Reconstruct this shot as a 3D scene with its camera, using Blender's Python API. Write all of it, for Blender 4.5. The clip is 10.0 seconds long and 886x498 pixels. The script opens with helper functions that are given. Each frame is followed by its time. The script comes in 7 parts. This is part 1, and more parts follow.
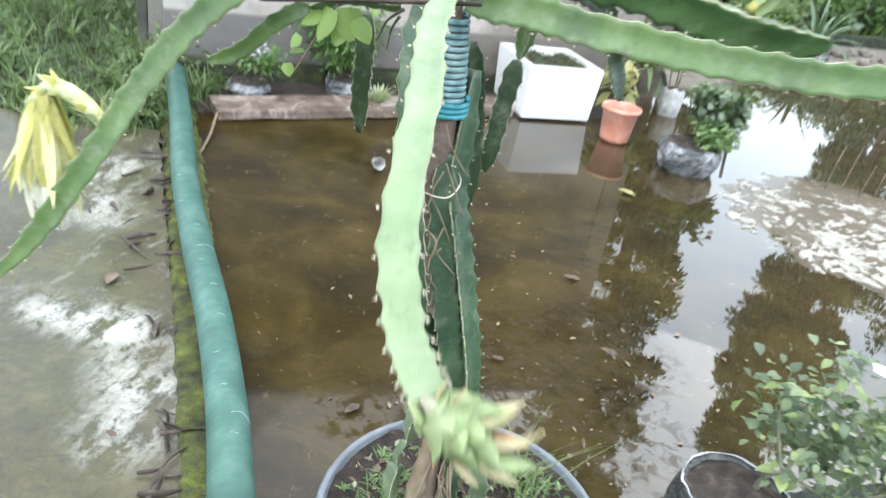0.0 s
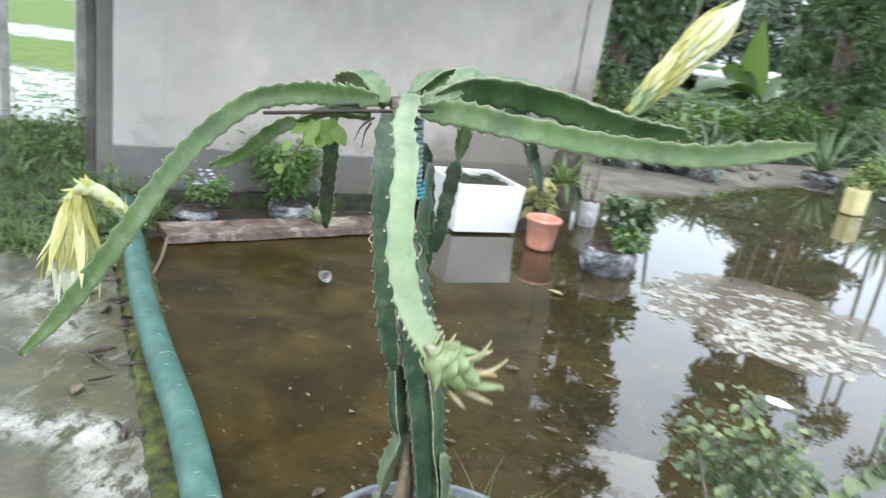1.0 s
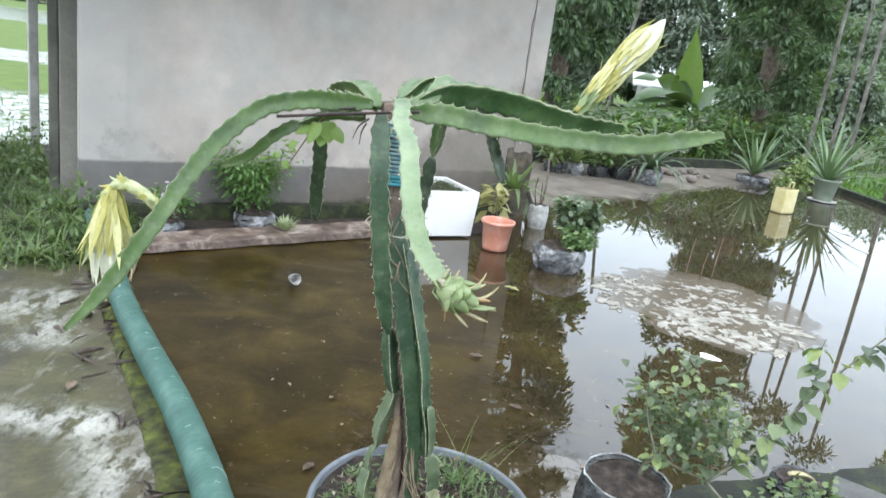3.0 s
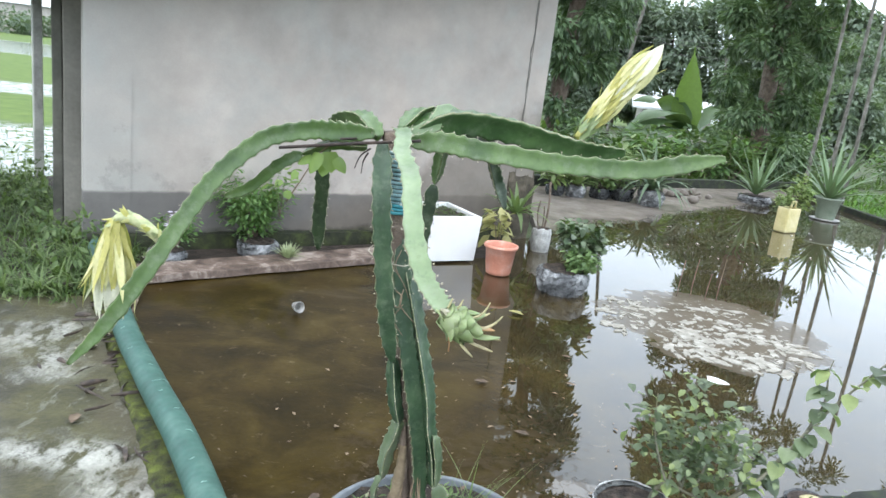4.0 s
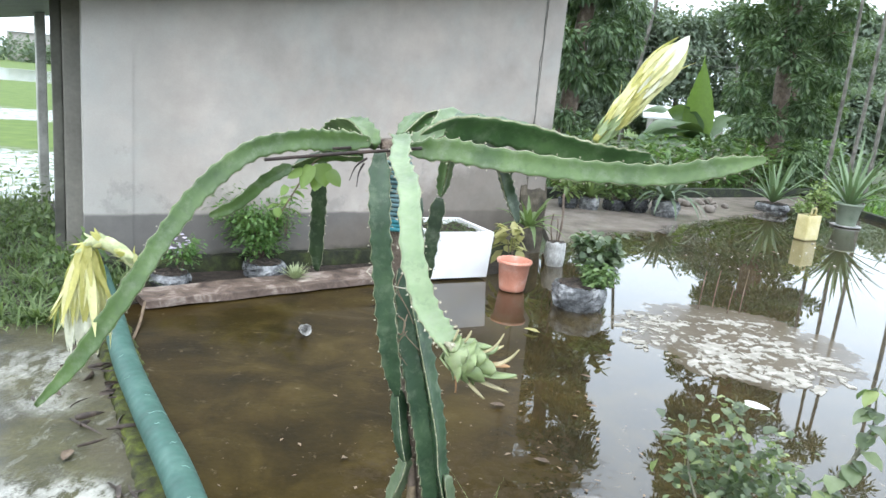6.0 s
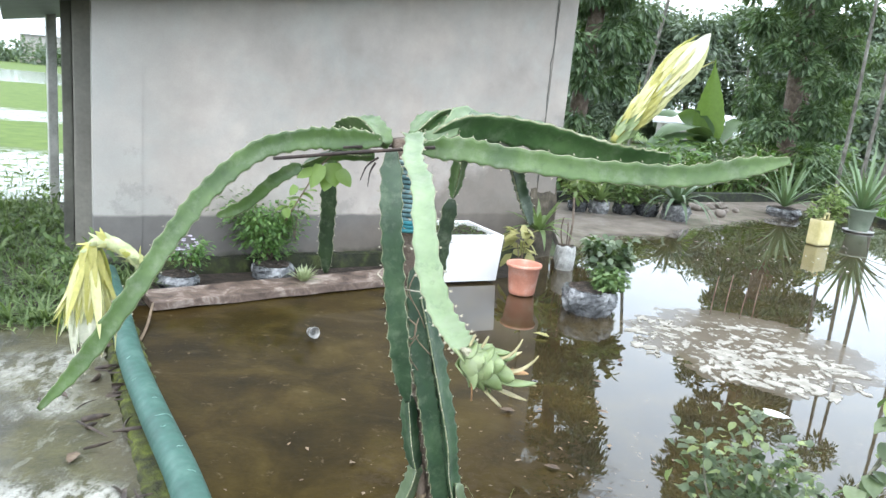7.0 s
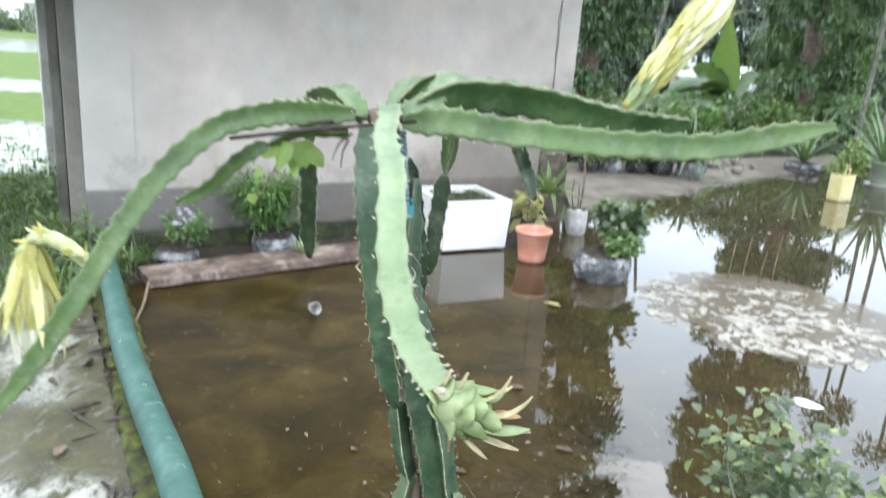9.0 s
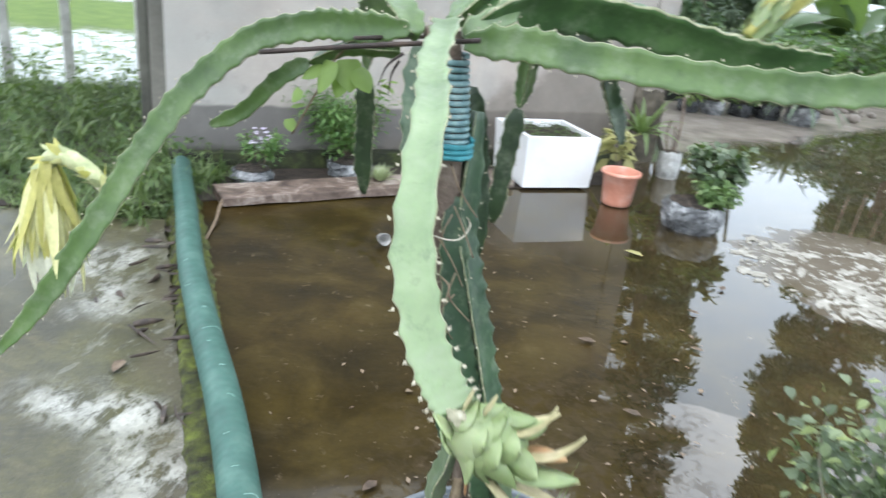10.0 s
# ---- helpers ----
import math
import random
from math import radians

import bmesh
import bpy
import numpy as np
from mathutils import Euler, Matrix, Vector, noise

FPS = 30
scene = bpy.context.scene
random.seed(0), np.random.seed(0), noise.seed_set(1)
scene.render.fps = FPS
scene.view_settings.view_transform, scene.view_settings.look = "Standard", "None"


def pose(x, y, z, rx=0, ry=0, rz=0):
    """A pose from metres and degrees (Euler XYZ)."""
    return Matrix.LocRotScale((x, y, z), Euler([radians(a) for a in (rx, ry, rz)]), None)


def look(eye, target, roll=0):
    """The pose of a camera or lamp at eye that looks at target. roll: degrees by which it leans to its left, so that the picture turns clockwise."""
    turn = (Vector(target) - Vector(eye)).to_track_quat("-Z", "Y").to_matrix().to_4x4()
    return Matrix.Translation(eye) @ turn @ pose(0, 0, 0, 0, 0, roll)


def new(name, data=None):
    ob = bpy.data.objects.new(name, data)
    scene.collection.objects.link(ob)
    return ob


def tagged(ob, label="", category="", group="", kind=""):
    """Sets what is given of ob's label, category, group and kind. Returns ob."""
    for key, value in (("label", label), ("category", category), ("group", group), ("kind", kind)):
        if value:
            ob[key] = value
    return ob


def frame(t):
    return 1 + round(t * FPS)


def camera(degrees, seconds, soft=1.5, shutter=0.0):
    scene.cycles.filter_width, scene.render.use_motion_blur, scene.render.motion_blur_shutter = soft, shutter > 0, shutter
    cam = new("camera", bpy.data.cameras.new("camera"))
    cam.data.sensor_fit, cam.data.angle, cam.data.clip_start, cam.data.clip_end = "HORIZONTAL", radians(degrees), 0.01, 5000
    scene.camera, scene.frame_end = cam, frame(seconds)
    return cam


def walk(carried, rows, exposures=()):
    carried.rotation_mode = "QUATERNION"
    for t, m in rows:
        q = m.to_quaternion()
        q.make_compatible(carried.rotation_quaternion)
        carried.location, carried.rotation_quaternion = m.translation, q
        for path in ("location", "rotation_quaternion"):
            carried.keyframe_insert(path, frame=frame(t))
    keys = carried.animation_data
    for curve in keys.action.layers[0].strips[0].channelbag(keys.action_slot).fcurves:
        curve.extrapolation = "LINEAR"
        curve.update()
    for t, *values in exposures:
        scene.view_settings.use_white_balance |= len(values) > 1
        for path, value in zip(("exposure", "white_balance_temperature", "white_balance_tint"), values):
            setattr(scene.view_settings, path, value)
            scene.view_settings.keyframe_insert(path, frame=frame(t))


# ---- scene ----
# ---------- camera ----------
cam = camera(63.5, 10.0, soft=1.5, shutter=0.9)
ROWS = [
    (0, 0.050, 0.458, 1.477, 6.38, -28.10, 10.24),
    (0.5, 0.077, 0.281, 1.469, 5.82, -22.88, 9.37),
    (1, 0.043, 0.162, 1.470, 2.46, -17.23, 8.63),
    (1.5, -0.009, -0.024, 1.457, -1.27, -18.04, 8.71),
    (2, -0.015, -0.103, 1.457, -1.57, -18.20, 8.46),
    (2.5, -0.012, -0.113, 1.459, -1.51, -17.14, 8.30),
    (4, -0.013, -0.108, 1.471, -0.97, -13.74, 6.92),
    (4.5, -0.012, -0.107, 1.471, -0.21, -13.56, 6.28),
    (5, -0.010, -0.114, 1.475, 0.05, -12.97, 5.66),
    (5.5, 0.003, -0.028, 1.458, -0.07, -12.73, 5.31),
    (7, -0.008, 0.086, 1.429, 0.91, -12.37, 5.49),
    (7.5, -0.010, 0.087, 1.429, 0.46, -12.84, 5.56),
    (8, -0.006, 0.104, 1.427, 1.02, -13.79, 5.14),
    (8.5, 0.005, 0.179, 1.434, 3.18, -12.80, 4.74),
    (9, 0.027, 0.272, 1.438, 1.67, -15.56, 4.06),
    (9.5, 0.049, 0.388, 1.419, 4.00, -20.44, 4.32),
    (10, 0.050, 0.461, 1.414, 7.99, -21.65, 6.08),
]
walk(cam, [(t, pose(x, y, z, 90 + pitch, 0, yaw) @ pose(0, 0, 0, 0, 0, roll)) for t, x, y, z, yaw, pitch, roll in ROWS],
     [(0.0, 1.85), (0.5, 1.64), (1.0, 1.5), (2.5, 1.44), (4.5, 1.40), (5.0, 1.38), (5.5, 1.46), (7.0, 1.66), (8.5, 1.70), (9.2, 1.6), (10.0, 1.48)])

# ---------- light ----------
world = bpy.data.worlds.new("overcast_sky")
scene.world = world
world.use_nodes = True
wn = world.node_tree.nodes
sky = wn.new("ShaderNodeTexSky")
sky.sky_type = 'NISHITA'
sky.sun_disc = False
sky.sun_elevation, sky.sun_rotation = radians(58), radians(200)
sky.air_density, sky.dust_density, sky.ozone_density = 1.0, 4.0, 1.0
pale = wn.new("ShaderNodeHueSaturation")
pale.inputs["Saturation"].default_value = 0.62
world.node_tree.links.new(sky.outputs[0], pale.inputs["Color"])
cloud = wn.new("ShaderNodeMix")
cloud.data_type = 'RGBA'
cloud.inputs[0].default_value = 0.72
cloud.inputs[7].default_value = (6.8, 7.85, 9.0, 1.0)
world.node_tree.links.new(pale.outputs[0], cloud.inputs[6])
world.node_tree.links.new(cloud.outputs[2], wn["Background"].inputs[0])
wn["Background"].inputs[1].default_value = 0.15
sun = new("sun", bpy.data.lights.new("sun", 'SUN'))
sun.data.energy, sun.data.angle, sun.data.color = 0.5, radians(60), (1.0, 0.98, 0.96)
sun.matrix_world = look((0, 0, 0), (-math.sin(radians(200)) * -0.5, -math.cos(radians(200)) * -0.5, -0.85))

# ---------- material helpers ----------
class Nodes:
    """A short way to wire one node material."""

    def __init__(self, name):
        self.mat = bpy.data.materials.new(name)
        self.mat.use_nodes = True
        self.tree = self.mat.node_tree
        self.bsdf = self.tree.nodes["Principled BSDF"]
        self.pos = self.add("ShaderNodeNewGeometry").outputs["Position"]

    def add(self, kind, **inputs):
        n = self.tree.nodes.new(kind)
        for k, v in inputs.items():
            self.put(n, k.replace("_", " "), v)
        return n

    def put(self, n, key, v):
        if isinstance(v, bpy.types.NodeSocket):
            self.tree.links.new(v, n.inputs[key])
        else:
            s = n.inputs[key]
            s.default_value = (*v, 1.0) if s.type == 'RGBA' and len(v) == 3 else v

    def noise(self, scale, detail=4.0, rough=0.55, vec=None, warp=0.0):
        n = self.add("ShaderNodeTexNoise", Scale=scale, Detail=detail, Roughness=rough, Distortion=warp)
        self.put(n, "Vector", vec if vec is not None else self.pos)
        return n.outputs["Fac"]

    def stretch(self, x, y, z, turn=0.0):
        n = self.add("ShaderNodeMapping", Vector=self.pos)
        n.inputs["Scale"].default_value = (x, y, z)
        n.inputs["Rotation"].default_value = (0, 0, radians(turn))
        return n.outputs[0]

    def ramp(self, fac, stops):
        n = self.add("ShaderNodeValToRGB", Fac=fac)
        e = n.color_ramp.elements
        while len(e) < len(stops):
            e.new(0.5)
        for el, (p, c) in zip(e, stops):
            el.position = p
            el.color = (c, c, c, 1) if isinstance(c, (int, float)) else (*c, 1)
        return n.outputs["Color"]

    def mix(self, fac, a, b, kind='MIX'):
        n = self.tree.nodes.new("ShaderNodeMix")
        n.data_type, n.blend_type = 'RGBA', kind
        for i, v in ((0, fac), (6, a), (7, b)):
            if isinstance(v, bpy.types.NodeSocket):
                self.tree.links.new(v, n.inputs[i])
            else:
                n.inputs[i].default_value = v if i == 0 else (*v, 1.0) if len(v) == 3 else v
        return n.outputs[2]

    def math(self, op, a, b=0.0, clamp=False):
        n = self.tree.nodes.new("ShaderNodeMath")
        n.operation, n.use_clamp = op, clamp
        for i, v in ((0, a), (1, b)):
            if isinstance(v, bpy.types.NodeSocket):
                self.tree.links.new(v, n.inputs[i])
            else:
                n.inputs[i].default_value = v
        return n.outputs[0]

    def axis(self, x, y, z=0.0, off=0.0):
        """A length along a direction of the plan."""
        n = self.tree.nodes.new("ShaderNodeVectorMath")
        n.operation = 'DOT_PRODUCT'
        self.tree.links.new(self.pos, n.inputs[0])
        n.inputs[1].default_value = (x, y, z)
        return self.math('ADD', n.outputs["Value"], -off)

    def bump(self, height, strength=0.3, distance=0.01):
        n = self.add("ShaderNodeBump", Height=height, Strength=strength, Distance=distance)
        self.put(self.bsdf, "Normal", n.outputs[0])

    def set(self, **kw):
        for k, v in kw.items():
            self.put(self.bsdf, k.replace("_", " "), v)
        return self.mat

    def random(self):
        return self.add("ShaderNodeObjectInfo").outputs["Random"]

    def island(self):
        return self.add("ShaderNodeNewGeometry").outputs["Random Per Island"]


def surface(name, a, b, c=None, scale=6.0, fine=60.0, rough=(0.5, 0.7), bump=0.25, depth=0.004, coat=0.0, metal=0.0, warp=0.0):
    """Three tones at a large scale, a fine grain over them, uneven gloss and relief."""
    m = Nodes(name)
    big, small = m.noise(scale, 5, 0.6, warp=warp), m.noise(fine, 4, 0.6)
    col = m.ramp(big, [(0.32, a), (0.52, b), (0.7, c or b)])
    col = m.mix(0.5, col, m.ramp(small, [(0.25, 0.55), (0.75, 1.0)]), 'MULTIPLY')
    m.bump(m.math('ADD', m.math('MULTIPLY', big, 0.6), small), bump, depth)
    r = m.ramp(small, [(0.3, rough[0]), (0.7, rough[1])])
    return m.set(Base_Color=col, Roughness=r, Coat_Weight=coat, Coat_Roughness=0.15, Metallic=metal)


def leafy(name, dark, mid, light, rough=0.45, glow=0.25, scale=9.0):
    """Leaf tissue: a tone for each leaf, veins and blotches, some light passing through."""
    m = Nodes(name)
    tone = m.ramp(m.island(), [(0.0, dark), (0.5, mid), (1.0, light)])
    blot = m.ramp(m.noise(scale * 4, 3), [(0.3, 0.7), (0.7, 1.05)])
    col = m.mix(0.6, tone, blot, 'MULTIPLY')
    m.bump(m.noise(scale * 12, 2), 0.2, 0.002)
    m.set(Base_Color=col, Roughness=rough)
    t = m.add("ShaderNodeBsdfTranslucent", Color=m.mix(0.5, col, (0.25, 0.4, 0.05)))
    mixer = m.add("ShaderNodeMixShader", Fac=glow)
    m.tree.links.new(m.bsdf.outputs[0], mixer.inputs[1])
    m.tree.links.new(t.outputs[0], mixer.inputs[2])
    m.tree.links.new(mixer.outputs[0], m.tree.nodes["Material Output"].inputs[0])
    return m.mat


# ---------- materials ----------
# the house wall's line: start, way along it, way out of it
WALL0, WU, WN = Vector((-2.40, 4.68, 0)), Vector((0.843, 0.538, 0)), Vector((0.538, -0.843, 0))


def floor_material():
    """Old terrace concrete under a skin of rain water: brown silt, leaf litter, pale flaking lime."""
    m = Nodes("wet_terrace_concrete")
    big, mid, fine = m.noise(0.55, 4, 0.6), m.noise(2.6, 6, 0.62, warp=0.4), m.noise(38, 5, 0.65)
    silt = m.ramp(mid, [(0.3, (0.012, 0.0080, 0.0014)), (0.48, (0.027, 0.0175, 0.0032)), (0.62, (0.047, 0.032, 0.0070)), (0.76, (0.076, 0.055, 0.019))])
    rust = m.mix(m.ramp(m.noise(0.9, 3), [(0.52, 0.0), (0.72, 0.55)]), silt, (0.045, 0.025, 0.0045))
    algae = m.mix(m.ramp(m.noise(1.3, 4), [(0.55, 0.0), (0.75, 0.5)]), rust, (0.022, 0.020, 0.003))
    grey = m.ramp(m.noise(3.2, 6, 0.65), [(0.3, (0.14, 0.118, 0.098)), (0.7, (0.33, 0.29, 0.25))])
    # drier, higher concrete to the right and at the far end
    far = m.math('ADD', m.axis(-0.735, 0.68, 0, 3.98), m.math('MULTIPLY', m.noise(0.9, 4), 0.8))
    dry = m.math('MULTIPLY', m.ramp(far, [(0.3, 0.0), (0.6, 0.9)]), m.ramp(m.axis(0.5, 0, 0, -0.2), [(0.1, 0.0), (0.45, 1.0)]))
    streak = m.ramp(m.noise(3.4, 6, 0.6, vec=m.stretch(0.55, 1.8, 1, -8), warp=0.8), [(0.58, 0.0), (0.72, 0.4)])
    algae = m.mix(streak, algae, (0.075, 0.058, 0.026))
    col = m.mix(dry, algae, grey)
    # flaked lime
    dx, dy = m.axis(0.88, 0, 0, 1.74), m.axis(0, 0.90, 0, 4.12)
    band = m.math('ADD', m.math('POWER', dx, 2.0), m.math('POWER', dy, 2.0))
    damp = m.ramp(m.math('ADD', band, m.math('MULTIPLY', m.noise(2.2, 6, 0.65), 1.1)), [(0.7, 1.0), (1.3, 0.62), (2.1, 0.0)])
    zone = m.ramp(m.math('ADD', band, m.math('MULTIPLY', big, 0.7)), [(0.55, 1.0), (0.95, 0.0)])
    flake = m.ramp(m.noise(13, 7, 0.66, warp=0.4), [(0.57, 0.0), (0.63, 0.6)])
    lime = m.math('MULTIPLY', zone, flake)
    col = m.mix(m.math('MULTIPLY', damp, 0.8), col, m.mix(m.noise(5, 6), (0.075, 0.060, 0.042), (0.19, 0.160, 0.122)))
    col = m.mix(lime, col, (0.58, 0.565, 0.51))
    litter = m.ramp(m.noise(13, 9, 0.76, warp=0.5), [(0.60, 0.0), (0.67, 0.7)])
    col = m.mix(m.math('MULTIPLY', litter, 0.75), col, (0.17, 0.13, 0.08))
    specks = m.ramp(m.noise(46, 6, 0.8), [(0.655, 0.0), (0.70, 0.8)])
    col = m.mix(m.math('MULTIPLY', specks, m.ramp(m.noise(1.7, 4), [(0.42, 0.15), (0.6, 1.0)])), col, (0.24, 0.20, 0.14))
    col = m.mix(0.45, col, m.ramp(fine, [(0.2, 0.55), (0.8, 1.05)]), 'MULTIPLY')
    shallow = m.ramp(m.math('ADD', m.axis(0.9, -0.1, 0, -0.35), m.math('MULTIPLY', m.noise(1.4, 4), 0.6)), [(0.35, 0.28), (1.0, 1.0)])
    # a deeper puddle before the foam box
    hollow = m.math('ADD', m.math('POWER', m.axis(1.3, 0, 0, 0.16), 2.0), m.math('POWER', m.axis(0, 0.95, 0, 4.65), 2.0))
    puddle = m.ramp(m.math('ADD', hollow, m.math('MULTIPLY', m.noise(2.0, 4), 0.4)), [(0.5, 0.58), (0.95, 0.0)])
    film = m.math('SUBTRACT', m.math('ADD', shallow, puddle, True), m.math('MULTIPLY', damp, 0.82), True)
    film = m.math('SUBTRACT', film, m.math('MULTIPLY', lime, 0.6), True)
    film = m.math('SUBTRACT', film, m.math('MULTIPLY', m.ramp(far, [(0.34, 0.0), (0.6, 1.0)]), 0.5), True)
    # scum and leaf dust drifted round the tub
    away = m.math('ADD', m.math('POWER', m.axis(1.15, 0, 0, 0.20), 2.0), m.math('POWER', m.axis(0, 0.9, 0, 2.15), 2.0))
    drift = m.ramp(m.math('ADD', away, m.noise(2.2, 5)), [(0.6, 1.0), (1.25, 0.0)])
    scum = m.math('MULTIPLY', drift, m.ramp(m.noise(17, 8, 0.75, warp=0.4), [(0.48, 0.0), (0.57, 1.0)]))
    col = m.mix(m.math('MULTIPLY', scum, 0.75), col, m.mix(m.noise(60, 4), (0.02, 0.013, 0.006), (0.06, 0.044, 0.024)))
    film = m.math('SUBTRACT', film, m.math('MULTIPLY', scum, 0.85), True)
    ripple = m.noise(9, 2)
    rough_bump = m.add("ShaderNodeBump", Height=fine, Strength=0.35, Distance=0.006)
    m.put(m.bsdf, "Normal", rough_bump.outputs[0])
    water = m.add("ShaderNodeBump", Height=ripple, Strength=0.02, Distance=0.004)
    m.put(m.bsdf, "Coat Normal", water.outputs[0])
    return m.set(Base_Color=col, Roughness=0.7, Specular_IOR_Level=0.08, Coat_Weight=film, Coat_Roughness=m.ramp(film, [(0.12, 0.22), (0.24, 0.05), (0.6, 0.006)]), Coat_IOR=1.66)


def pad_material():
    """Drier slab beside the channel: grey-green film and white bloom."""
    m = Nodes("stained_slab_concrete")
    base = m.ramp(m.noise(2.2, 6, 0.6), [(0.28, (0.026, 0.023, 0.007)), (0.5, (0.058, 0.050, 0.016)), (0.72, (0.108, 0.093, 0.040))])
    green = m.mix(m.ramp(m.noise(1.1, 4), [(0.45, 0.0), (0.7, 0.7)]), base, (0.078, 0.080, 0.020))
    rusty = m.ramp(m.noise(5.0, 7, 0.7, vec=m.stretch(0.8, 1.6, 1, 20), warp=0.5), [(0.53, 0.0), (0.66, 0.6)])
    green = m.mix(rusty, green, (0.135, 0.118, 0.052))
    # white bloom: broken streaks inside broad patches
    streaky = m.noise(9.0, 10, 0.74, vec=m.stretch(1.5, 0.75, 1, 8), warp=0.25)
    bloom = m.ramp(streaky, [(0.56, 0.0), (0.62, 0.6)])
    near = m.ramp(m.noise(0.9, 2), [(0.44, 0.05), (0.60, 0.55)])
    # the nearer patches also paint in pale reflections of the wet film
    for px, py, sx, sy in ((-0.90, 2.02, 2.6, 2.4), (-1.22, 2.16, 1.9, 4.2), (-0.82, 1.78, 3.2, 3.4), (-1.84, 3.12, 2.2, 2.4), (-1.62, 2.80, 3.4, 3.4)):
        d = m.math('ADD', m.math('POWER', m.axis(sx, 0, 0, px * sx), 2.0), m.math('POWER', m.axis(0, sy, 0, py * sy), 2.0))
        patch = m.ramp(m.math('ADD', d, m.math('MULTIPLY', m.noise(3.5, 5), 0.9)), [(0.35, 1.0), (1.15, 0.0)])
        near = m.math('MAXIMUM', near, patch)
        bloom = m.math('ADD', bloom, m.math('MULTIPLY', patch, m.ramp(streaky, [(0.44, 0.0), (0.52, 0.95)])), True)
    col = m.mix(m.math('MULTIPLY', bloom, near), green, (0.52, 0.515, 0.455))
    fine = m.noise(45, 5, 0.65)
    spot = m.ramp(m.noise(24, 8, 0.78), [(0.545, 0.0), (0.62, 0.9)])
    col = m.mix(m.math('MULTIPLY', spot, 0.75), col, (0.045, 0.041, 0.018))
    col = m.mix(0.75, col, m.ramp(m.noise(14, 9, 0.75), [(0.3, 0.45), (0.7, 1.1)]), 'MULTIPLY')
    col = m.mix(0.5, col, m.ramp(fine, [(0.3, 0.35), (0.7, 1.05)]), 'MULTIPLY')
    # dirt washed against the edging
    edge = m.math('ADD', m.axis(0.86, 0.51, 0, 0.03), m.math('MULTIPLY', m.noise(3.5, 5), 0.5))
    col = m.mix(m.ramp(edge, [(0.38, 0.0), (0.52, 0.3)]), col, m.mix(m.noise(24, 5), (0.035, 0.025, 0.017), (0.12, 0.09, 0.062)))
    m.bump(m.math('ADD', fine, m.math('MULTIPLY', bloom, 0.8)), 0.6, 0.008)
    wet = m.ramp(m.noise(0.8, 4), [(0.42, 0.45), (0.6, 0.05)])
    return m.set(Base_Color=col, Roughness=0.65, Coat_Weight=wet, Coat_Roughness=0.1, Coat_IOR=1.35)


def plaster_material():
    """Grey cement plaster, trowel clouds, fine stains; a darker washed skirting and a mossy foot."""
    m = Nodes("grey_cement_render")
    big, mid, fine = m.noise(1.1, 5, 0.6), m.noise(6, 5, 0.6), m.noise(120, 3, 0.6)
    col = m.ramp(big, [(0.28, (0.290, 0.262, 0.236)), (0.5, (0.372, 0.330, 0.292)), (0.72, (0.468, 0.418, 0.372))])
    # trowel clouds: cooler cement and pinkish dust
    col = m.mix(m.ramp(m.noise(2.3, 6, 0.65, warp=0.6), [(0.45, 0.0), (0.68, 0.55)]), col, (0.345, 0.345, 0.318))
    col = m.mix(m.ramp(m.noise(1.7, 5, 0.6, vec=m.stretch(1, 1, 0.5), warp=0.5), [(0.52, 0.0), (0.74, 0.5)]), col, (0.455, 0.378, 0.322))
    col = m.mix(0.35, col, m.ramp(mid, [(0.3, 0.7), (0.7, 1.05)]), 'MULTIPLY')
    z = m.axis(0, 0, 1)
    along = m.axis(WU.x, WU.y, 0, WALL0.dot(WU))
    left = m.ramp(along, [(0.0, 1.0), (0.6, 0.0)])
    col = m.mix(m.math('MULTIPLY', left, 0.45), col, (0.40, 0.40, 0.372))
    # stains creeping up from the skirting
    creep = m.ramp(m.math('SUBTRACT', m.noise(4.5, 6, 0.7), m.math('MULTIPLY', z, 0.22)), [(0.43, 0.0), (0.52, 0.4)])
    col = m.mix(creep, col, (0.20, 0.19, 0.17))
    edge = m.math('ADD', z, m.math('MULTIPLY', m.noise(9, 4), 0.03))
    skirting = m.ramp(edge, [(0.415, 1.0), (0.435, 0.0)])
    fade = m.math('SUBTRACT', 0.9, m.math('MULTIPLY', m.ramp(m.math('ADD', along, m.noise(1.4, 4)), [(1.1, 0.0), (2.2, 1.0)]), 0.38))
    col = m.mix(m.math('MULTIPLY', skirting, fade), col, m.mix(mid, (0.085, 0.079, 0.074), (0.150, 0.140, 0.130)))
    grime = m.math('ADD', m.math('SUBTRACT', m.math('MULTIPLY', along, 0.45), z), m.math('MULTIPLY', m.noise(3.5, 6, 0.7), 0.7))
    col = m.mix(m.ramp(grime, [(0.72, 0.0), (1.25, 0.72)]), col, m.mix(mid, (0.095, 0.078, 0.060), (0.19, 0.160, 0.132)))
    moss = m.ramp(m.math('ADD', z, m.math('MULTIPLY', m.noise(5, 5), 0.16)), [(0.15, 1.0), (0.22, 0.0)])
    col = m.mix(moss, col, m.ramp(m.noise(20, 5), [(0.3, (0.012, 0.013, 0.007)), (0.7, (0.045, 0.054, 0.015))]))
    col = m.mix(0.25, col, m.ramp(fine, [(0.3, 0.7), (0.7, 1.0)]), 'MULTIPLY')
    m.bump(m.math('ADD', m.math('MULTIPLY', mid, 0.5), m.math('MULTIPLY', fine, 0.4)), 0.25, 0.006)
    return m.set(Base_Color=col, Roughness=0.85)


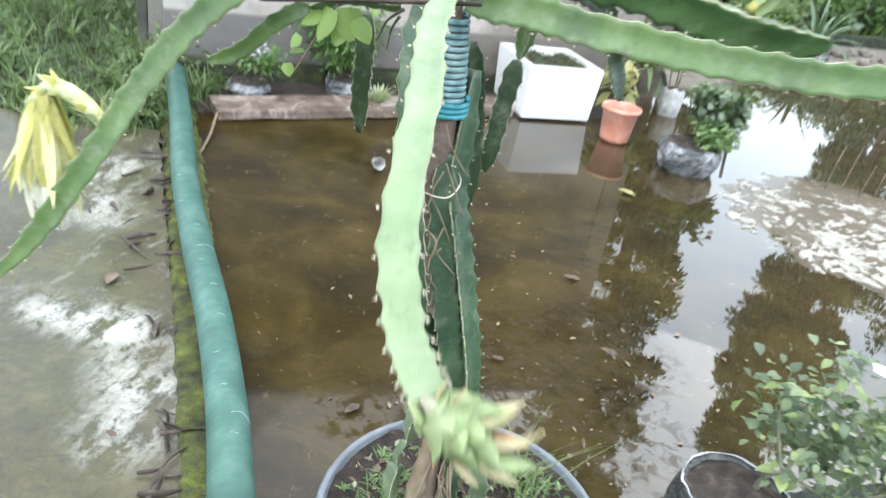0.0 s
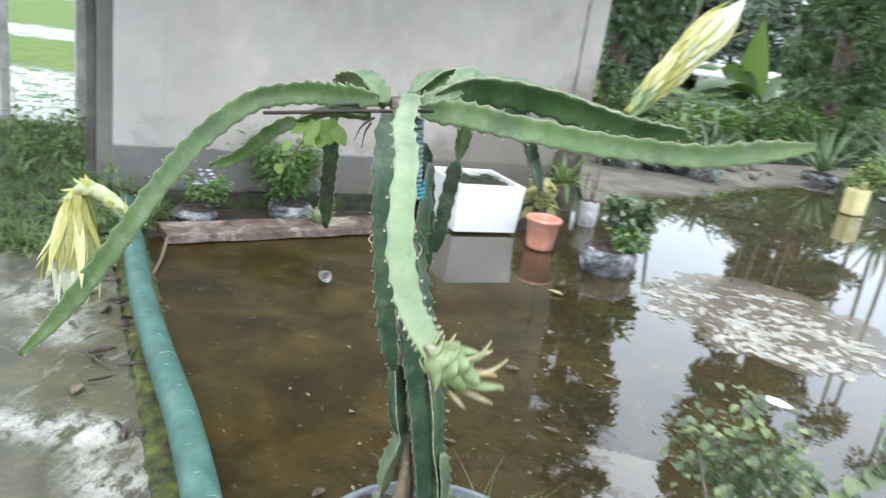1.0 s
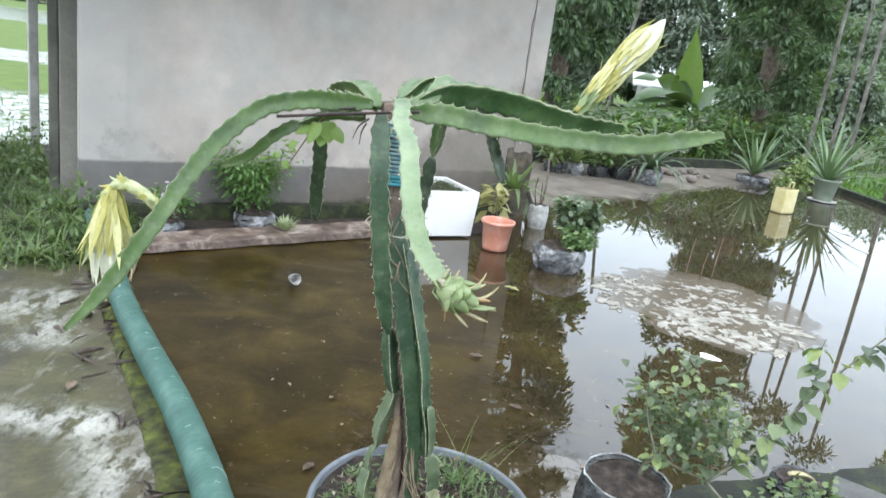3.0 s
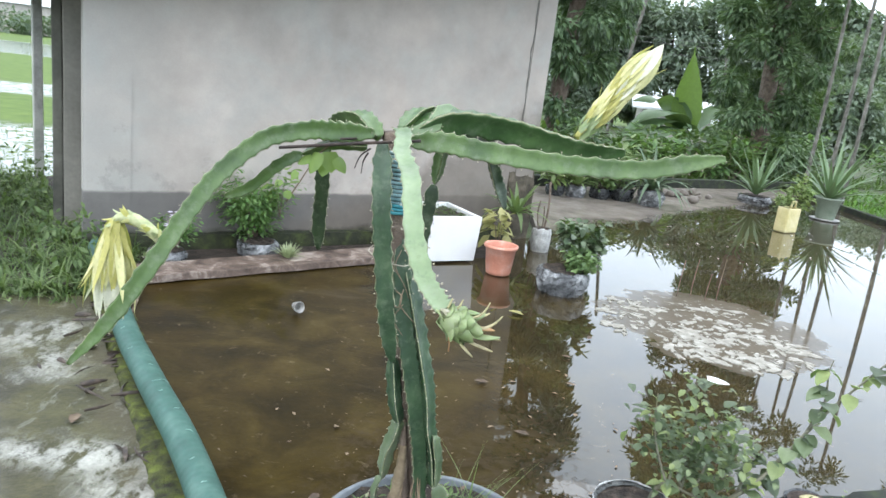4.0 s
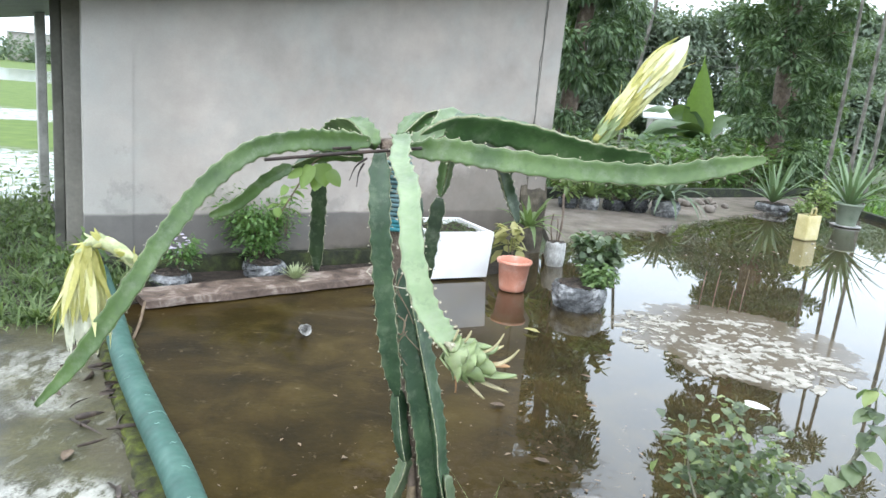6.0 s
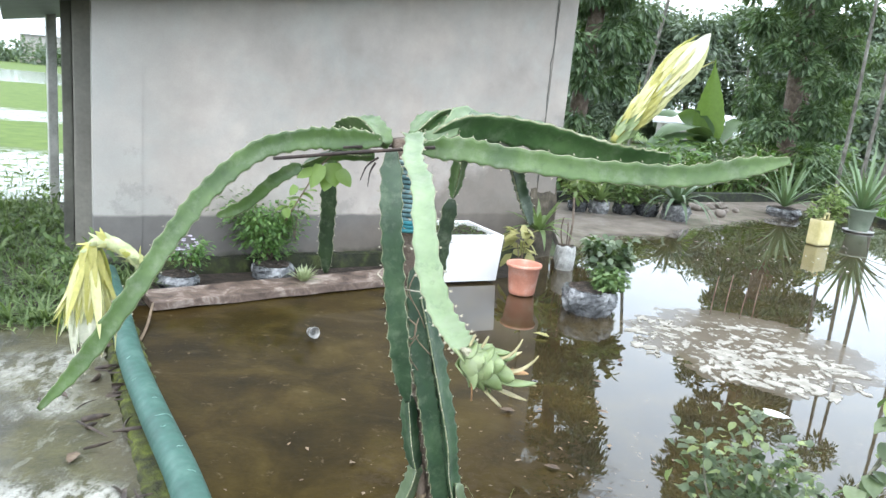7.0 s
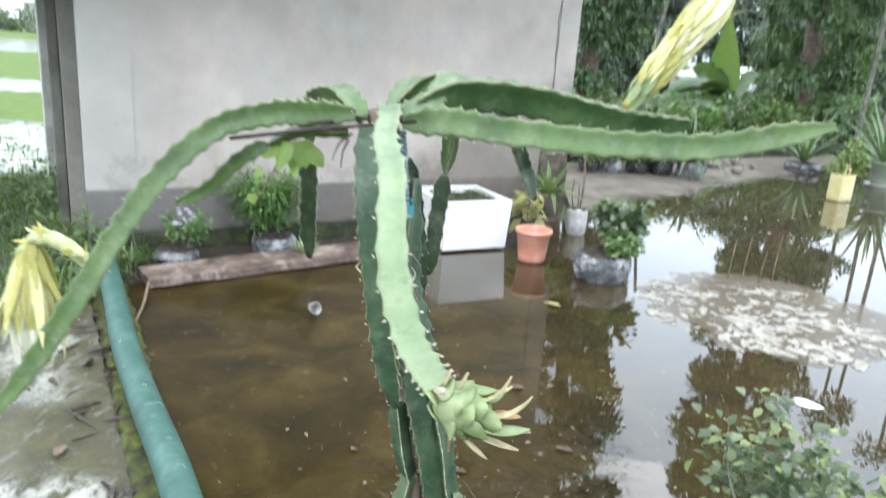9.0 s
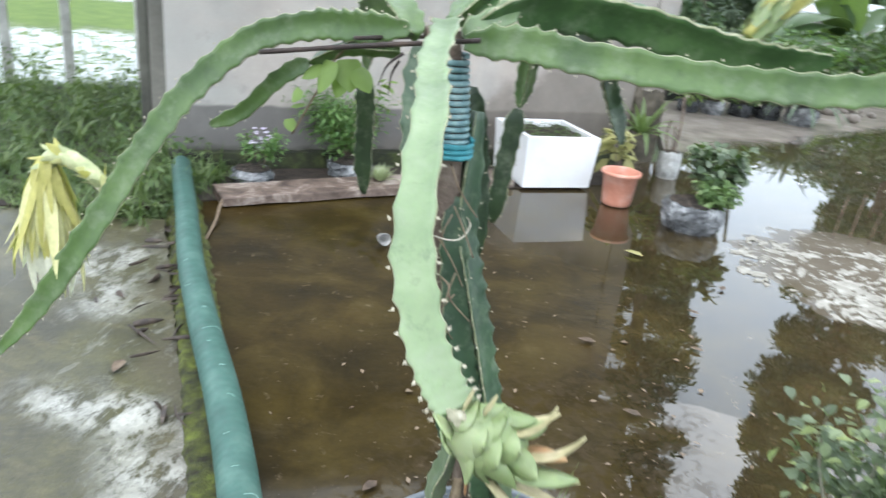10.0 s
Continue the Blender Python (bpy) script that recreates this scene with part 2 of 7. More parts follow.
def field_material():
    """Flooded paddy land: bright green strips and standing water between them, dark far off."""
    m = Nodes("flooded_paddy")
    r = m.math('DIVIDE', m.math('ADD', m.axis(-0.48, 0.877), m.math('MULTIPLY', m.noise(0.35, 5, 0.65), 4.0)), 100.0)
    strip = m.ramp(r, [(0.0, 0.9), (0.155, 0.9), (0.168, 0.0), (0.22, 0.0), (0.232, 0.9), (0.258, 0.9), (0.27, 0.0), (0.47, 0.0), (0.49, 0.95), (0.74, 0.95), (0.78, 0.05)])
    green = m.ramp(m.noise(3.0, 5), [(0.3, (0.06, 0.105, 0.014)), (0.7, (0.105, 0.155, 0.026))])
    wet = strip
    tuft = m.ramp(m.noise(5, 6, 0.75), [(0.50, 1.0), (0.58, 0.0)])
    wet = m.math('MULTIPLY', wet, tuft)
    col = m.mix(wet, green, (0.09, 0.09, 0.075))
    m.bump(m.noise(25, 3), 0.15, 0.02)
    return m.set(Base_Color=col, Roughness=m.ramp(wet, [(0.2, 0.8), (0.8, 0.03)]), Specular_IOR_Level=m.ramp(wet, [(0.2, 0.2), (0.8, 1.0)]))


def stem_material(name, a, b, c, rough=0.42):
    """Waxy succulent skin."""
    m = Nodes(name)
    big, fine = m.noise(14, 4, 0.55), m.noise(130, 3, 0.6)
    col = m.ramp(big, [(0.3, a), (0.52, b), (0.72, c)])
    col = m.mix(0.3, col, m.ramp(fine, [(0.3, 0.75), (0.7, 1.05)]), 'MULTIPLY')
    dust = m.ramp(m.noise(32, 7, 0.72), [(0.5, 0.0), (0.68, 0.4)])
    col = m.mix(dust, col, (0.19, 0.225, 0.15))
    col = m.mix(m.ramp(m.noise(48, 6, 0.7), [(0.56, 0.0), (0.7, 0.45)]), col, m.mix(0.5, a, (0.01, 0.02, 0.005)))
    scar = m.ramp(m.noise(55, 5, 0.7), [(0.70, 0.0), (0.76, 0.6)])
    col = m.mix(scar, col, (0.3, 0.27, 0.16))
    m.bump(m.math('ADD', big, m.math('MULTIPLY', fine, 0.3)), 0.2, 0.004)
    return m.set(Base_Color=col, Roughness=m.ramp(fine, [(0.3, rough - 0.06), (0.7, rough + 0.1)]), Subsurface_Weight=0.12, Subsurface_Radius=(0.004, 0.008, 0.002), Coat_Weight=0.04, Coat_Roughness=0.3)


M_FLOOR, M_PAD, M_WALL, M_FIELD = floor_material(), pad_material(), plaster_material(), field_material()
M_SOIL = surface("dark_garden_soil", (0.02, 0.014, 0.010), (0.042, 0.030, 0.022), (0.075, 0.056, 0.042), 14, 90, (0.8, 0.95), 0.9, 0.012)
M_LITTER = surface("dead_leaf", (0.05, 0.031, 0.018), (0.105, 0.068, 0.042), (0.2, 0.15, 0.10), 20, 120, (0.6, 0.8), 0.4)
M_SHEATH = surface("wet_dead_sheath", (0.022, 0.015, 0.011), (0.05, 0.034, 0.024), (0.12, 0.088, 0.066), 25, 120, (0.5, 0.7), 0.5)
M_MOSS = surface("moss_on_concrete", (0.022, 0.020, 0.010), (0.085, 0.098, 0.018), (0.18, 0.215, 0.030), 15, 150, (0.85, 0.95), 0.9, 0.02)
M_MOSSWALL = surface("mossy_plinth", (0.035, 0.029, 0.018), (0.085, 0.070, 0.048), (0.16, 0.135, 0.10), 9, 90, (0.8, 0.92), 0.6, 0.01)
M_WETWOOD = surface("weathered_plank", (0.055, 0.036, 0.027), (0.17, 0.120, 0.094), (0.47, 0.40, 0.345), 8, 80, (0.55, 0.75), 0.5, 0.004, coat=0.15, warp=0.6)
M_ROOF = surface("dull_roof_sheet", (0.030, 0.038, 0.044), (0.045, 0.056, 0.065), (0.07, 0.085, 0.095), 4, 60, (0.45, 0.6), 0.2)
M_DARKPOST = surface("stained_concrete_post", (0.085, 0.085, 0.075), (0.16, 0.16, 0.145), (0.24, 0.235, 0.22), 4, 50, (0.8, 0.9), 0.35)
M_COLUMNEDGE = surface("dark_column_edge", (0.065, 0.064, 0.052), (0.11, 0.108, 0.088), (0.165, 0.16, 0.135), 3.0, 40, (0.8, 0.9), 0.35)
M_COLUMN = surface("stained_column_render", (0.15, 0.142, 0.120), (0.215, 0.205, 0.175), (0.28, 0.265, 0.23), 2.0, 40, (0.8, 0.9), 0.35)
M_POST = surface("pale_concrete_post", (0.3, 0.3, 0.27), (0.46, 0.46, 0.42), (0.58, 0.58, 0.54), 5, 50, (0.8, 0.9), 0.35)
M_FOAM = surface("white_foam_box", (0.72, 0.73, 0.73), (0.82, 0.82, 0.82), (0.86, 0.86, 0.86), 3, 220, (0.6, 0.75), 0.25, 0.002)
M_ORANGE = surface("faded_orange_plastic", (0.56, 0.22, 0.145), (0.66, 0.30, 0.21), (0.73, 0.44, 0.36), 9, 90, (0.38, 0.5), 0.12, 0.002)
M_YELLOW = surface("yellow_can_plastic", (0.58, 0.50, 0.22), (0.68, 0.60, 0.31), (0.74, 0.67, 0.42), 5, 60, (0.4, 0.52), 0.15, 0.002)
M_TUB = surface("grey_tub_rubber", (0.085, 0.098, 0.11), (0.13, 0.146, 0.162), (0.19, 0.21, 0.23), 7, 90, (0.4, 0.55), 0.2, 0.003)
M_HOSE = surface("green_suction_hose", (0.026, 0.078, 0.06), (0.038, 0.108, 0.085), (0.075, 0.155, 0.125), 9, 60, (0.5, 0.68), 0.15, 0.002)
M_HOSEDIRT = surface("hose_scuff", (0.2, 0.36, 0.3), (0.3, 0.46, 0.4), None, 20, 120, (0.6, 0.7), 0.2)
M_BLACKBAG = surface("black_grow_bag", (0.010, 0.011, 0.012), (0.024, 0.026, 0.028), (0.07, 0.074, 0.078), 9, 34, (0.16, 0.32), 0.9, 0.02)
M_GREYBAG = surface("grey_plastic_sack", (0.05, 0.052, 0.055), (0.16, 0.165, 0.17), (0.50, 0.505, 0.51), 9, 30, (0.14, 0.3), 0.9, 0.03)
M_WHITEBAG = surface("white_plastic_sack", (0.22, 0.22, 0.21), (0.42, 0.42, 0.4), (0.62, 0.62, 0.6), 9, 80, (0.35, 0.5), 0.4, 0.005)
M_BAGSOIL = surface("crumbly_bag_soil", (0.026, 0.018, 0.013), (0.078, 0.056, 0.042), (0.19, 0.145, 0.112), 30, 170, (0.8, 0.95), 1.0, 0.03)
M_APRON = surface("dark_mossy_apron", (0.006, 0.008, 0.005), (0.016, 0.021, 0.011), (0.045, 0.062, 0.014), 7, 70, (0.8, 0.95), 0.6, 0.01)
M_KERBMOSS = surface("mossy_kerb_face", (0.010, 0.013, 0.008), (0.026, 0.038, 0.012), (0.075, 0.105, 0.02), 12, 90, (0.85, 0.95), 0.9, 0.015)
M_KERBTOP = surface("worn_wet_concrete", (0.028, 0.028, 0.024), (0.055, 0.054, 0.047), (0.095, 0.093, 0.083), 7, 90, (0.35, 0.6), 0.5, 0.006)
M_TUBWEED = leafy("tub_weed_leaf", (0.06, 0.11, 0.035), (0.115, 0.185, 0.06), (0.19, 0.275, 0.105), 0.5, 0.3)
M_TUBSOIL = surface("lumpy_potting_soil", (0.018, 0.012, 0.008), (0.042, 0.029, 0.019), (0.09, 0.066, 0.046), 30, 160, (0.8, 0.95), 1.0, 0.02)
M_TWIG = surface("grey_green_twig", (0.10, 0.10, 0.065), (0.17, 0.165, 0.115), (0.26, 0.25, 0.19), 20, 120, (0.7, 0.85), 0.5, 0.006)
M_SPLIT = surface("split_pale_wood", (0.12, 0.085, 0.05), (0.23, 0.175, 0.11), (0.33, 0.27, 0.18), 14, 110, (0.75, 0.9), 0.6, 0.008, warp=0.6)
M_CREAM = leafy("cream_yellow_petal", (0.62, 0.57, 0.22), (0.72, 0.68, 0.33), (0.78, 0.75, 0.45), 0.5, 0.3, 30)
M_NEARBAG = surface("shiny_black_bag", (0.018, 0.020, 0.020), (0.042, 0.045, 0.044), (0.12, 0.125, 0.122), 18, 46, (0.2, 0.38), 0.8, 0.012)
M_RIM = surface("rolled_bag_rim", (0.2, 0.2, 0.2), (0.4, 0.4, 0.4), (0.6, 0.6, 0.6), 25, 120, (0.4, 0.55), 0.4)
M_STEM = stem_material("mature_cactus_skin", (0.020, 0.046, 0.022), (0.038, 0.076, 0.037), (0.068, 0.115, 0.058))
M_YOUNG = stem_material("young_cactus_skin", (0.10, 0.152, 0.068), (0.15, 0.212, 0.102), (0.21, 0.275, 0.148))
# arm skin toned down so its shaded underside reads dark
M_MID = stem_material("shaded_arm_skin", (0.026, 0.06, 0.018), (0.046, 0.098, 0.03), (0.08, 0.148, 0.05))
M_FOOT = stem_material("dusty_old_skin", (0.06, 0.09, 0.045), (0.105, 0.142, 0.075), (0.16, 0.195, 0.115), 0.55)
# darker copy of the stem skin: shade on the drooping stems put into colour
M_SHADESTEM = stem_material("shaded_drooping_skin", (0.009, 0.022, 0.007), (0.016, 0.036, 0.011), (0.03, 0.055, 0.018))
M_ARM = stem_material("arm_cactus_skin", (0.037, 0.077, 0.018), (0.066, 0.12, 0.029), (0.106, 0.172, 0.05))
M_MARGIN = surface("corky_stem_margin", (0.15, 0.17, 0.08), (0.26, 0.27, 0.16), (0.42, 0.41, 0.28), 40, 200, (0.6, 0.75), 0.4)
M_SPINE = surface("pale_areole", (0.26, 0.23, 0.16), (0.46, 0.42, 0.32), None, 60, 300, (0.7, 0.85), 0.4)
M_SEPAL = leafy("yellow_green_sepal", (0.36, 0.34, 0.07), (0.50, 0.46, 0.13), (0.62, 0.57, 0.24), 0.45, 0.3, 30)
M_NECK = surface("yellow_green_neck", (0.26, 0.31, 0.14), (0.40, 0.43, 0.22), (0.52, 0.52, 0.3), 30, 120, (0.5, 0.6), 0.3)
M_PETAL = leafy("cream_petal", (0.76, 0.73, 0.50), (0.82, 0.80, 0.64), (0.86, 0.85, 0.76), 0.5, 0.35, 30)
M_FRUIT = stem_material("unripe_fruit_skin", (0.12, 0.165, 0.062), (0.195, 0.25, 0.105), (0.31, 0.355, 0.18), 0.45)
M_SCAR = surface("corky_scar", (0.2, 0.19, 0.12), (0.36, 0.34, 0.24), (0.52, 0.5, 0.4), 110, 300, (0.7, 0.85), 0.6)
M_DRYTIP = surface("pale_withered_tip", (0.30, 0.27, 0.14), (0.45, 0.40, 0.22), (0.52, 0.44, 0.28), 40, 160, (0.6, 0.8), 0.4)
M_DRY = surface("withered_flower", (0.22, 0.10, 0.045), (0.42, 0.24, 0.11), (0.6, 0.48, 0.26), 25, 140, (0.65, 0.8), 0.5)
M_BARK = surface("grey_brown_bark", (0.09, 0.065, 0.05), (0.17, 0.125, 0.095), (0.27, 0.22, 0.18), 12, 90, (0.8, 0.9), 0.7, 0.01, warp=0.8)
M_TRUNK = surface("pale_tree_bark", (0.09, 0.085, 0.07), (0.18, 0.17, 0.145), (0.3, 0.29, 0.26), 5, 50, (0.8, 0.92), 0.6, 0.02)
M_ROOT = surface("dry_aerial_root", (0.13, 0.09, 0.058), (0.22, 0.16, 0.105), None, 20, 120, (0.8, 0.9), 0.5)
M_ROD = surface("rusty_rod", (0.022, 0.017, 0.015), (0.045, 0.032, 0.027), (0.09, 0.06, 0.045), 30, 150, (0.6, 0.8), 0.4, metal=0.3)
M_CORD = surface("teal_nylon_cord", (0.02, 0.16, 0.19), (0.04, 0.26, 0.3), (0.1, 0.36, 0.4), 40, 200, (0.5, 0.65), 0.4)
M_CORDPALE = surface("faded_cord", (0.09, 0.19, 0.20), (0.2, 0.33, 0.34), (0.36, 0.47, 0.46), 40, 200, (0.5, 0.65), 0.4)
M_LEDGE = surface("mossy_wall_ledge", (0.012, 0.014, 0.008), (0.028, 0.034, 0.013), (0.065, 0.08, 0.02), 11, 90, (0.85, 0.95), 0.8, 0.015)
M_WIRE = surface("pale_tie_string", (0.4, 0.36, 0.28), (0.58, 0.53, 0.43), None, 40, 200, (0.7, 0.8), 0.3)
M_TREE = leafy("broad_tree_leaf", (0.042, 0.080, 0.040), (0.092, 0.150, 0.074), (0.185, 0.262, 0.142), 0.33, 0.25, 2)
M_TREE2 = leafy("yellowish_tree_leaf", (0.04, 0.075, 0.028), (0.075, 0.13, 0.045), (0.14, 0.21, 0.08), 0.45, 0.25, 2)
# distance haze is painted into this leaf colour, paler and greyer
M_HAZETREE = leafy("hazed_tree_leaf", (0.09, 0.125, 0.088), (0.135, 0.178, 0.128), (0.19, 0.235, 0.175), 0.6, 0.25, 2)
M_EDGEWEED = leafy("pale_trailing_weed", (0.10, 0.16, 0.05), (0.17, 0.24, 0.09), (0.27, 0.33, 0.17), 0.55, 0.3)
M_BANK = leafy("bank_grass_leaf", (0.03, 0.062, 0.018), (0.07, 0.118, 0.036), (0.15, 0.205, 0.08), 0.6, 0.3)
M_TUSSOCK = leafy("pale_tussock", (0.06, 0.10, 0.03), (0.12, 0.175, 0.06), (0.21, 0.27, 0.12), 0.6, 0.3)
M_SHRUB = leafy("shrub_leaf", (0.05, 0.12, 0.03), (0.10, 0.2, 0.055), (0.19, 0.31, 0.10), 0.42, 0.3)
M_HERB = leafy("fresh_herb_leaf", (0.05, 0.15, 0.02), (0.10, 0.24, 0.035), (0.19, 0.36, 0.06), 0.5, 0.35)
M_HERB2 = leafy("soft_herb_leaf", (0.075, 0.135, 0.045), (0.13, 0.21, 0.075), (0.21, 0.30, 0.12), 0.5, 0.3)
M_SEEDLING = leafy("mottled_seedling_leaf", (0.03, 0.06, 0.025), (0.075, 0.115, 0.055), (0.26, 0.31, 0.21), 0.4, 0.25, 22)
M_GRASS = leafy("rank_grass", (0.03, 0.07, 0.02), (0.06, 0.115, 0.032), (0.12, 0.18, 0.06), 0.55, 0.3)
M_STRAP = leafy("pineapple_leaf", (0.075, 0.135, 0.06), (0.13, 0.205, 0.10), (0.22, 0.30, 0.16), 0.45, 0.1)
M_STRAP2 = leafy("drooping_strap_leaf", (0.045, 0.085, 0.045), (0.09, 0.14, 0.08), (0.17, 0.22, 0.14), 0.5, 0.1)
# banana leaf with shade painted in, for the side leaves
M_BANANADARK = leafy("shaded_banana_leaf", (0.055, 0.10, 0.045), (0.08, 0.135, 0.06), (0.115, 0.175, 0.085), 0.4, 0.2, 3)
M_BANANA = leafy("banana_leaf", (0.07, 0.13, 0.02), (0.095, 0.165, 0.028), (0.12, 0.19, 0.035), 0.45, 0.25, 3)
M_CROTON = leafy("pale_mottled_leaf", (0.24, 0.26, 0.08), (0.38, 0.36, 0.14), (0.52, 0.44, 0.22), 0.45, 0.3)
M_LIME = leafy("yellow_green_leaf", (0.11, 0.17, 0.05), (0.19, 0.26, 0.085), (0.28, 0.34, 0.13), 0.5, 0.3)
M_SHRUBHERB = leafy("trailing_herb_leaf", (0.07, 0.115, 0.05), (0.125, 0.185, 0.075), (0.22, 0.28, 0.11), 0.5, 0.3)
M_PALE = leafy("pale_rosette_leaf", (0.2, 0.25, 0.11), (0.32, 0.37, 0.2), (0.46, 0.48, 0.32), 0.5, 0.2)
M_BLOOM = leafy("pale_lilac_blossom", (0.46, 0.38, 0.54), (0.62, 0.55, 0.68), (0.76, 0.72, 0.80), 0.6, 0.3)
M_VINE = leafy("light_vine_leaf", (0.13, 0.22, 0.05), (0.19, 0.29, 0.075), (0.27, 0.37, 0.11), 0.5, 0.35)
M_SHEET = surface("far_roof_sheet", (0.45, 0.46, 0.48), (0.6, 0.61, 0.62), (0.72, 0.73, 0.74), 1.5, 20, (0.5, 0.6), 0.1)
M_FARWALL = surface("far_wall_paint", (0.36, 0.33, 0.30), (0.46, 0.43, 0.4), None, 1.5, 20, (0.8, 0.9), 0.1)
M_GARDEN = surface("mossy_garden_earth", (0.03, 0.035, 0.014), (0.055, 0.075, 0.024), (0.085, 0.12, 0.04), 2, 40, (0.8, 0.95), 0.8, 0.02)
M_STONE = surface("round_stone", (0.12, 0.10, 0.085), (0.23, 0.2, 0.17), None, 14, 80, (0.7, 0.85), 0.4)
M_CUP = surface("clear_cup_plastic", (0.2, 0.19, 0.17), (0.42, 0.41, 0.39), None, 40, 90, (0.15, 0.3), 0.1)
M_LIMEWASH = surface("flaking_lime_wash", (0.20, 0.185, 0.15), (0.31, 0.29, 0.245), (0.46, 0.44, 0.39), 14, 90, (0.6, 0.8), 0.4, 0.004)
M_PAPERLEAF = surface("white_bract", (0.7, 0.72, 0.7), (0.8, 0.82, 0.8), None, 20, 90, (0.5, 0.6), 0.2)


# ---------- mesh helpers ----------
def mesh_from(name, verts, faces, mats, index=None, smooth=True):
    me = bpy.data.meshes.new(name)
    me.from_pydata([tuple(v) for v in verts], [], faces)
    for mm in mats:
        me.materials.append(mm)
    if index is not None:
        me.polygons.foreach_set("material_index", index)
    if smooth:
        me.polygons.foreach_set("use_smooth", [True] * len(me.polygons))
    me.update()
    return me


def part(name, me, parent=None, label="", m=None):
    ob = new(name, me)
    if parent is not None:
        ob.parent = parent
    if m is not None:
        ob.matrix_basis = m
    if label:
        ob["label"] = label
    return ob


def thing(name, label, category, group="", kind="", me=None, at=(0, 0, 0), turn=0.0):
    ob = new(name, me)
    ob.matrix_basis = pose(*at, 0, 0, turn)
    return tagged(ob, label, category, group, kind)


def spline(points, n):
    """Catmull-Rom through the points, n samples."""
    p = [Vector(q) for q in points]
    p = [p[0] * 2 - p[1]] + p + [p[-1] * 2 - p[-2]]
    out = []
    for i in range(n):
        u = i / (n - 1) * (len(p) - 3)
        k = min(int(u), len(p) - 4)
        u -= k
        a, b, c, d = p[k:k + 4]
        out.append(0.5 * (2 * b + (c - a) * u + (2 * a - 5 * b + 4 * c - d) * u * u + (3 * b - a - 3 * c + d) * u ** 3))
    return out


def carried_axes(path, up=Vector((0, 0, 1))):
    """Directions along and across a path, carried without twist."""
    t = [(path[min(i + 1, len(path) - 1)] - path[max(i - 1, 0)]).normalized() for i in range(len(path))]
    a = t[0].cross(up)
    if a.length < 0.05:
        a = t[0].cross(Vector((0, 1, 0)))
    a.normalize()
    out = []
    for d in t:
        a = (a - d * a.dot(d)).normalized()
        out.append((d, a, d.cross(a)))
    return out


def tube_data(points, radius, n=24, sides=10, wobble=0.0, seed=0, cap=True):
    """A round tube along points; radius is a number or a function of the way along (0 to 1)."""
    path = spline(points, n)
    fr = carried_axes(path)
    rnd = random.Random(seed)
    verts, faces = [], []
    for i, (p, (d, a, b)) in enumerate(zip(path, fr)):
        r = radius(i / (n - 1)) if callable(radius) else radius
        for j in range(sides):
            w = 2 * math.pi * j / sides
            rr = r * (1 + wobble * (rnd.random() - 0.5))
            verts.append(p + a * (rr * math.cos(w)) + b * (rr * math.sin(w)))
    for i in range(n - 1):
        for j in range(sides):
            k = (j + 1) % sides
            faces.append((i * sides + j, i * sides + k, (i + 1) * sides + k, (i + 1) * sides + j))
    if cap:
        faces.append(tuple(range(sides))[::-1])
        faces.append(tuple(range((n - 1) * sides, n * sides)))
    return verts, faces


def tube(name, points, radius, mat, n=24, sides=10, wobble=0.0, seed=0):
    v, f = tube_data(points, radius, n, sides, wobble, seed)
    return mesh_from(name, v, f, [mat])


def join(chunks):
    """Several (verts, faces) lists as one."""
    verts, faces = [], []
    for v, f in chunks:
        o = len(verts)
        verts += list(v)
        faces += [tuple(i + o for i in q) for q in f]
    return verts, faces


def lathe(name, profile, mat, sides=40, wobble=0.0, seed=0, mats=None, index=None):
    """A turned body from (radius, height) pairs."""
    rnd = random.Random(seed)
    verts, faces, idx = [], [], []
    off = [rnd.uniform(-1, 1) for _ in range(sides)]
    for k, (r, z) in enumerate(profile):
        for j in range(sides):
            w = 2 * math.pi * j / sides
            rr = r * (1 + wobble * math.sin(w * 3 + k) * 0.6 + wobble * off[j] * 0.5)
            verts.append((rr * math.cos(w), rr * math.sin(w), z))
    for k in range(len(profile) - 1):
        for j in range(sides):
            q = (j + 1) % sides
            faces.append((k * sides + j, k * sides + q, (k + 1) * sides + q, (k + 1) * sides + j))
            idx.append(index[k] if index else 0)
    faces.append(tuple(range(sides))[::-1])
    faces.append(tuple(range((len(profile) - 1) * sides, len(profile) * sides)))
    idx += [idx[0], idx[-2]]
    return mesh_from(name, verts, faces, mats or [mat], idx)


def box_mesh(name, sx, sy, sz, mat, bevel=0.01, cuts=0, rough=0.0, seed=0, base=True):
    """A bevelled block, its foot at the origin, with optional worn unevenness."""
    bm = bmesh.new()
    bmesh.ops.create_cube(bm, size=1.0)
    for v in bm.verts:
        v.co = Vector((v.co.x * sx, v.co.y * sy, (v.co.z + (0.5 if base else 0)) * sz))
    if cuts:
        bmesh.ops.subdivide_edges(bm, edges=bm.edges[:], cuts=cuts, use_grid_fill=True)
    if bevel:
        sharp = [e for e in bm.edges if e.calc_face_angle(0) > 0.5]
        bmesh.ops.bevel(bm, geom=sharp, offset=bevel, segments=2, affect='EDGES', profile=0.6)
    if rough:
        for v in bm.verts:
            v.co += noise.noise_vector(v.co * 7 + Vector((seed, seed * 2, 0))) * rough
    me = bpy.data.meshes.new(name)
    bm.to_mesh(me)
    bm.free()
    me.materials.append(mat)
    return me


